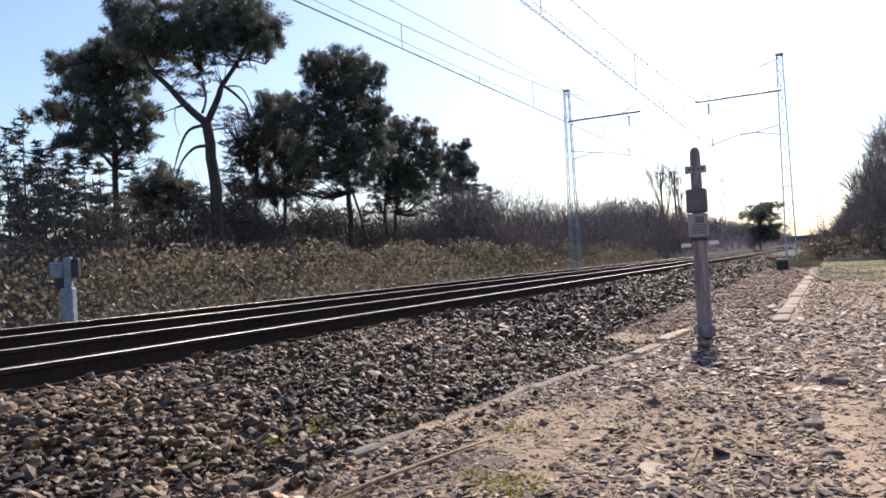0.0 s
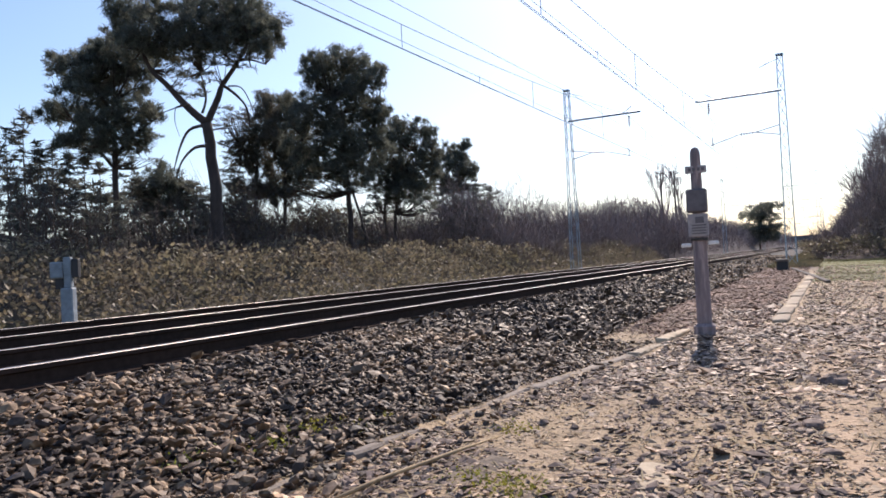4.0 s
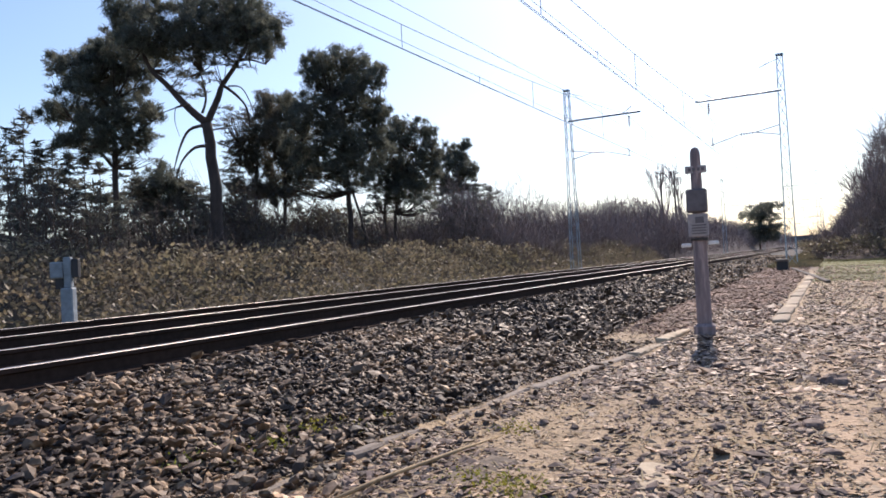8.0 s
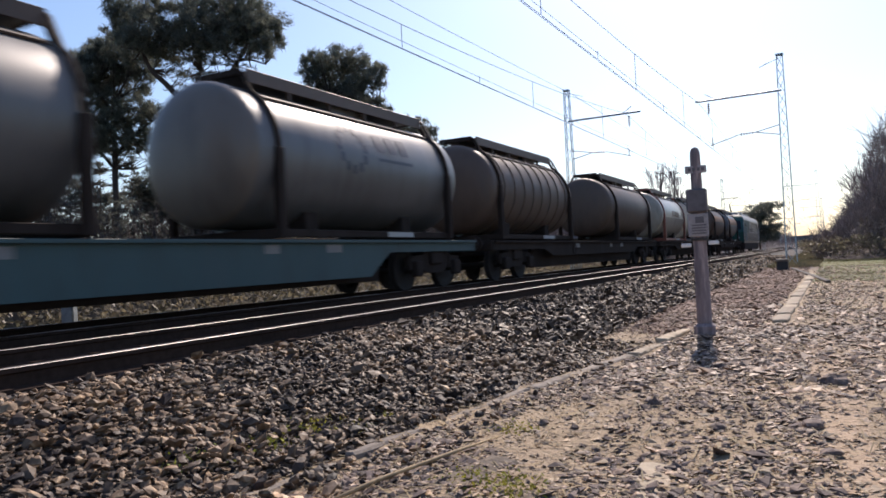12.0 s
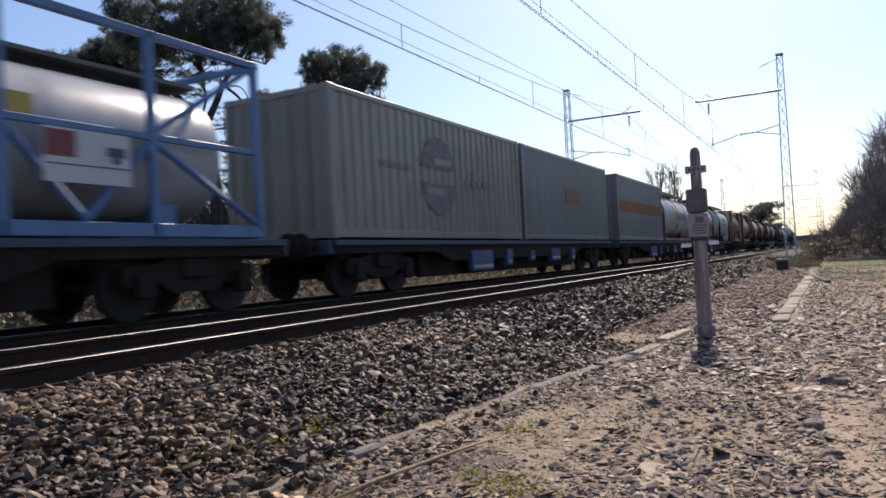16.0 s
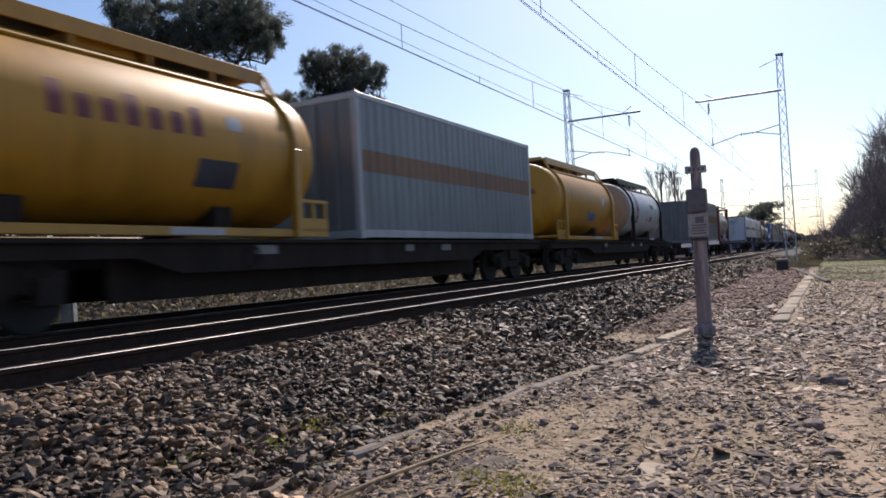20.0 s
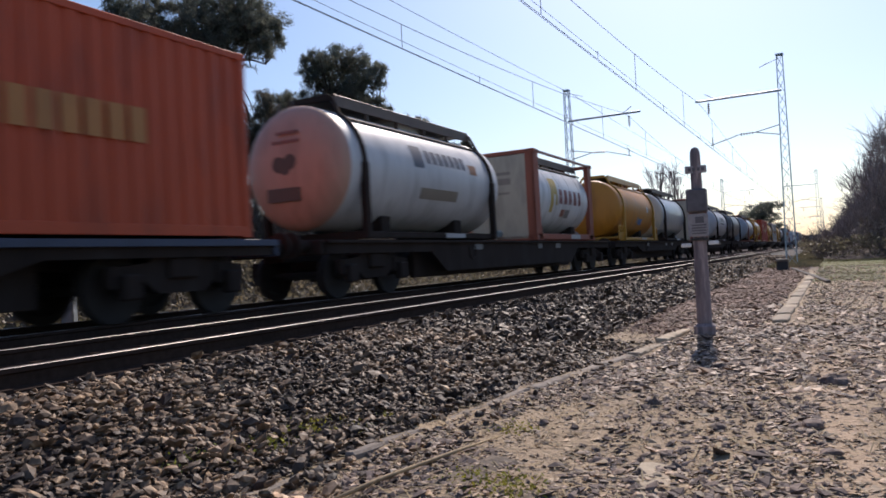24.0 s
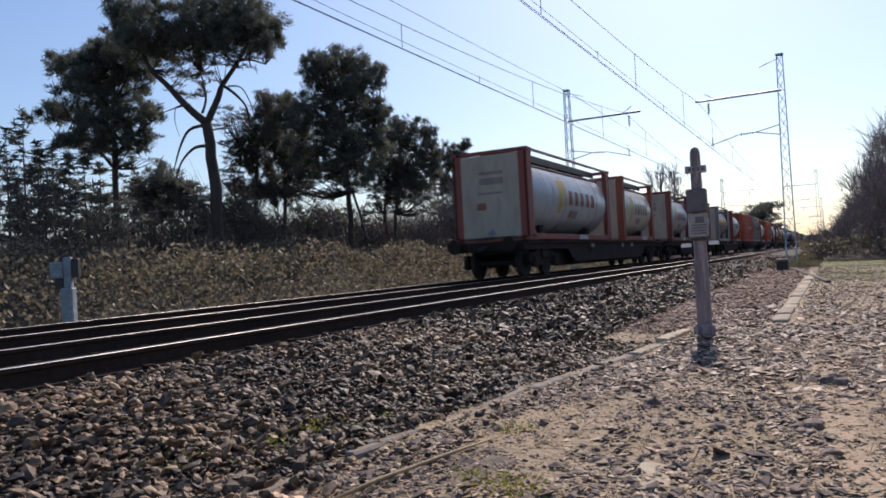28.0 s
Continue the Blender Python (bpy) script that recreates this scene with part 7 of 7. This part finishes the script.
        for q in (-0.28, 0.28):
            part("collector_strip", rods((head + Vector((q, -0.7, 0.03)), head + Vector((q, 0.7, 0.03))), (head + Vector((q, -0.7, 0.03)), head + Vector((q, -0.95, -0.15))), (head + Vector((q, 0.7, 0.03)), head + Vector((q, 0.95, -0.15))), r=0.025), M_DARK, pan)
    return top


# Loco browns: grime and dust plus painted shading, darkest at the bottom.
M_LOCOLOW = paint("loco_grime_shaded", (0.060, 0.046, 0.038), 0.5, 0.5)
M_LOCOMID = paint("loco_mid_brown", (0.105, 0.090, 0.078), 0.45, 0.5)

ride(make_loco(), 264.42, 246.60, 0.0)

# wagons: front, rear, look
WAGONS = [(246.45, 225.85, "grey"), (225.72, 206.74, "grey"), (206.61, 185.42, "grey"), (185.29, 166.21, "teal"), (166.09, 145.81, "grey"), (145.68, 125.30, "grey"),
          (125.17, 106.60, "blue"), (106.48, 85.90, "blue"), (85.68, 66.10, "blue"), (65.88, 45.80, "blue"), (45.59, 25.91, "blue"), (25.70, 5.72, "blue"), (5.51, -14.77, "blue"),
          (-14.97, -34.25, "grey"), (-34.45, -53.93, "grey"), (-54.13, -74.21, "grey"), (-74.41, -97.91, "grey"), (-98.10, -119.18, "grey"), (-119.38, -138.05, "grey"),
          (-138.24, -157.72, "green"), (-157.91, -178.09, "blue"), (-178.27, -199.26, "grey"), (-199.44, -219.12, "green"), (-219.30, -238.98, "green"), (-239.16, -259.44, "green")]
for f0, r0, look_ in WAGONS:
    if look_ == "teal":
        w = flat_wagon("teal container wagon with a deep side beam", f0 - r0, M_TEALFRAME, True)
    elif look_ == "green":
        w = flat_wagon("dark grimy container wagon with a deep side beam", f0 - r0, M_FRAME, True)
    elif look_ == "blue":
        w = flat_wagon("blue container wagon with equipment panels on its side", f0 - r0, M_WAGONBLUE, False, M_PANEL)
    else:
        w = flat_wagon("dark grimy container wagon", f0 - r0, M_FRAME)
    ride(w, f0, r0, 0.0)


def box_unit(front, rear, label, mat, edge, h=2.82, **extra):
    c = box_container(label, front - rear, h, mat, edge, **extra)
    ride(c, front, rear, DECK)
    return c


def tank_unit(front, rear, label, tank, frame_, **extra):
    c = tank_container(label, front - rear, tank, frame_, **extra)
    ride(c, front, rear, DECK)
    return c


# from the locomotive back
tank_unit(243.03, 236.90, "grey tank container with a faded orange band", M_SILVER, M_FRAME, band=(M_BAND, 2, 30), overhang=0.5)
tank_unit(233.63, 227.55, "grimy brown tank container with an orange band", M_DARKTANK, M_FRAME, band=(M_BAND, 4, 26), kind="proud", overhang=0.3)
tank_unit(223.46, 217.39, "white tank container with dark blue lettering in a grey frame", M_WHITE, M_BOXGREY, marks="blue", end=M_CREAM, overhang=0.1)
tank_unit(214.41, 208.34, "dirty cream tank container with faded dull lettering", M_CREAM, M_REDBROWN, lower=M_DULLCREAM, marks="faded", end=M_DULLCREAM)
tank_unit(204.81, 198.48, "grimy dark unmarked tank container", M_DARKTANK, M_FRAME, overhang=0.9)
tank_unit(192.49, 186.42, "grimy tank container with raised hoops", M_DARKTANK, M_FRAME, ribs=8, overhang=0.6)
tank_unit(183.49, 177.47, "grey tank container with dark ring and lettering", M_SILVER, M_FRAME, marks="red", end=M_TAUPE)
tank_unit(174.14, 167.81, "plain silver-grey tank container", M_SILVER, M_FRAME, ribs=3, end=M_DARKTANK, overhang=0.25)
tank_unit(162.78, 156.65, "dirty orange tank container with white patches", M_AMBERDIRT, M_FRAME, marks="patches")
tank_unit(153.63, 147.50, "rust-brown tank container with plain sides", M_REDBROWN, M_FRAME)
tank_unit(142.37, 136.25, "rust-brown tank container in a red-brown frame", M_REDBROWN, M_REDBROWN, kind="full")
tank_unit(133.02, 126.90, "red-brown tank container in a deep frame", M_DARKTANK, M_REDBROWN, kind="full")
tank_unit(124.03, 117.85, "mint-green tank container with dark lettering", M_MINT, M_FRAME, marks="dark", end=M_MINT)
tank_unit(114.43, 108.30, "pale grey tank container with red lettering and a cream end", M_PALE, M_REDBROWN, marks="word", lower=M_JACKET, end=M_STAINED)
tank_unit(104.83, 95.89, "long white tank container in a rust-red frame", M_WHITE, M_REDBROWN, marks="word", overhang=-0.15, ribs=3)
box_unit(95.53, 86.55, "grey corrugated container with a faded orange band", M_BOXGREY, M_BOXGREY, band=(M_BAND, 1.25, 1.75), fold=0.02, pitch=0.22)
c = box_unit(84.83, 75.89, "grey corrugated container with a small orange panel", M_BOXGREY, M_BOXGREY, fold=0.02, pitch=0.22)
side_bars(c, M_BROWNBAND, [(-0.6, 0.9, 1.25, 1.75)], -HALF - 0.002, "painted_panel")
c = box_unit(75.63, 66.65, "beige corrugated container with a split dark disc", M_BEIGE, M_BEIGE, pitch=0.32)
disc_logo(c, -0.4, 1.43, 0.78, -HALF - 0.004, M_BOXMETAL)
side_bars(c, M_TAUPE, word(0.95, 1.3, 5, 0.24, 0.16, 0.1) + word(-2.8, 1.45, 4, 0.22, 0.14, 0.1), -HALF - 0.002)
BLUE_TANK = open_frame_tank("pale grey tank inside a blue braced steel frame", 6.15)
ride(BLUE_TANK, 64.85, 58.68, DECK)
tank_unit(52.33, 46.20, "cream tank container in an orange-red frame", M_CREAM, M_ORANGE, kind="full", marks="word", ribs=4)
for f0, skin, ink, text in ((44.89, M_BEIGE, M_BOXGREY, "dull beige bulk container with grey lettering"), (38.61, M_PALEWHITE, M_MARKRED, "white bulk container with dark red lettering"), (32.43, M_PALEWHITE, M_MARKRED, "white bulk container with dark red lettering beside empty decks")):
    c = bulk_container(text, 6.06, skin, ink)
    ride(c, f0, f0 - 6.06, DECK)
tank_unit(12.19, 6.12, "cream tank container in a rust-red frame beside empty decks", M_CREAM, M_REDFRAME, kind="full", marks="word", ribs=4)
box_unit(4.71, -4.22, "grey corrugated container with an orange band, next to an empty deck", M_BOXGREY, M_BOXGREY, band=(M_BAND, 1.35, 1.85), fold=0.02, pitch=0.22)
tank_unit(-16.78, -22.90, "white tank container with a red upright sign", M_WHITE, M_FRAME, marks="upright", end=M_STAINED)
tank_unit(-26.27, -32.34, "plain yellow tank container with white sign", M_YELLOW, M_YELLOWFRAME, marks="square", diamond=M_REDBROWN)
box_unit(-35.46, -44.44, "blue-grey container with a brown band", M_BLUEGREY, M_PALE, band=(M_BROWNBAND, 1.30, 1.72), fold=0.012, pitch=0.3)
tank_unit(-46.20, -52.28, "yellow tank container with dark red script", M_YELLOW, M_YELLOWFRAME, marks="script")
c = box_unit(-55.34, -64.53, "red corrugated container with broad ochre rings", M_RED, M_RED)
ring_logo(c, -1.75, 1.52, 0.74, -HALF - 0.006, M_OCHRE, 0.06)
side_bars(c, M_FADEDOCHRE, [(a, b, z0, z1 + 0.16 * (k in (0, 2, 5, 7, 8))) for k, (a, b, z0, z1) in enumerate(word(-0.62, 1.30, 10, 0.22, 0.36, 0.08))], -HALF - 0.004)
side_bars(c, M_BAND, [(-4.1, 4.1, 0.03, 0.075)], -HALF - 0.002, "painted_strip")
tank_unit(-66.73, -72.56, "yellow tank container with a pale upper half", M_YELLOW, M_YELLOWFRAME, marks="square", band=(M_CREAM, 22, 60))
tank_unit(-76.42, -82.45, "pale grey tank container with red lettering and posts", M_PALE, M_REDBROWN, marks="word", lower=M_JACKET, end=M_PALE, diamond=M_ORANGE)
tank_unit(-90.57, -96.70, "plain silver-grey tank container with dome ends", M_SILVER, M_FRAME)
tank_unit(-100.71, -106.84, "white tank container with dark lettering", M_WHITE, M_FRAME, marks="dark")
tank_unit(-111.75, -117.88, "pale tank container in a red frame", M_PALE, M_REDFRAME, kind="full", marks="word", ribs=4)
tank_unit(-121.29, -127.31, "pale tank container with a cream end", M_PALE, M_FRAME, end=M_CREAM)
tank_unit(-130.12, -136.14, "orange-yellow tank container with white sign", M_AMBER, M_YELLOWFRAME, marks="square")
tank_unit(-140.66, -146.68, "white tank container with orange end frames", M_PALEWHITE, M_ORANGE, kind="full", marks="word", ribs=4)
tank_unit(-149.84, -155.91, "white tank container with a dark emblem and a stained pink end", M_WHITE, M_FRAME, marks="emblem", end=M_PINK)
c = box_unit(-159.02, -168.25, "orange-red corrugated container with ochre rings", M_ORANGERED, M_ORANGERED)
ring_logo(c, -1.75, 1.4, 0.70, -HALF - 0.006, M_OCHRE)
side_bars(c, M_FADEDOCHRE, word(-0.4, 1.22, 10, 0.24, 0.46, 0.08), -HALF - 0.004)
tank_unit(-171.36, -177.38, "white tank container with orange posts and red lettering", M_PALEWHITE, M_ORANGE, kind="full", marks="word", ribs=4)
box_unit(-178.98, -188.28, "brown-grey corrugated container with a faded band", M_TAUPE, M_TAUPE, band=(M_BROWNBAND, 1.3, 1.8))
c = box_unit(-188.35, -198.25, "red corrugated container with pale rings, coupled to a grey one", M_ORANGERED, M_ORANGERED)
ring_logo(c, -1.75, 1.45, 0.72, -HALF - 0.006, M_OCHRE)
side_bars(c, M_FADEDOCHRE, word(-0.4, 1.22, 10, 0.24, 0.46, 0.08), -HALF - 0.004)
tank_unit(-201.65, -207.68, "pale tank container with red end frames", M_PALEWHITE, M_REDFRAME, kind="full", marks="word", ribs=4)
tank_unit(-210.93, -217.01, "silver tank container with a faded orange band in a grey frame", M_SILVER, M_BOXGREY, kind="full", band=(M_AMBER, -2, 24), ribs=2)
tank_unit(-221.61, -227.54, "pale tank container with worn orange end frames", M_PALEWHITE, M_ORANGE, kind="full", marks="word", ribs=4)
tank_unit(-230.79, -236.76, "pale tank container with red end frames and markings", M_PALE, M_REDFRAME, kind="full", marks="word", ribs=4)
tank_unit(-241.27, -247.39, "cream tank container with orange end frames", M_CREAM, M_ORANGE, kind="full", marks="word", ribs=4)
tank_unit(-249.49, -258.53, "long pale tank container at the tail of the train", M_PALE, M_REDFRAME, kind="full", marks="word", ribs=4)


def motions():
    """The train runs by at 100 km/h along the curve."""
    for thing, place, z in RIDING:
        rows = []
        for t in range(0, 29):
            d = t - 18.0
            x = place + 27.988 * d - 0.01054 * d * d
            rows.append((float(t), pose(x, FAR_Y + bend(x), z, 0, 0, math.degrees(heading(x)))))
        walk(thing, rows)


motions()
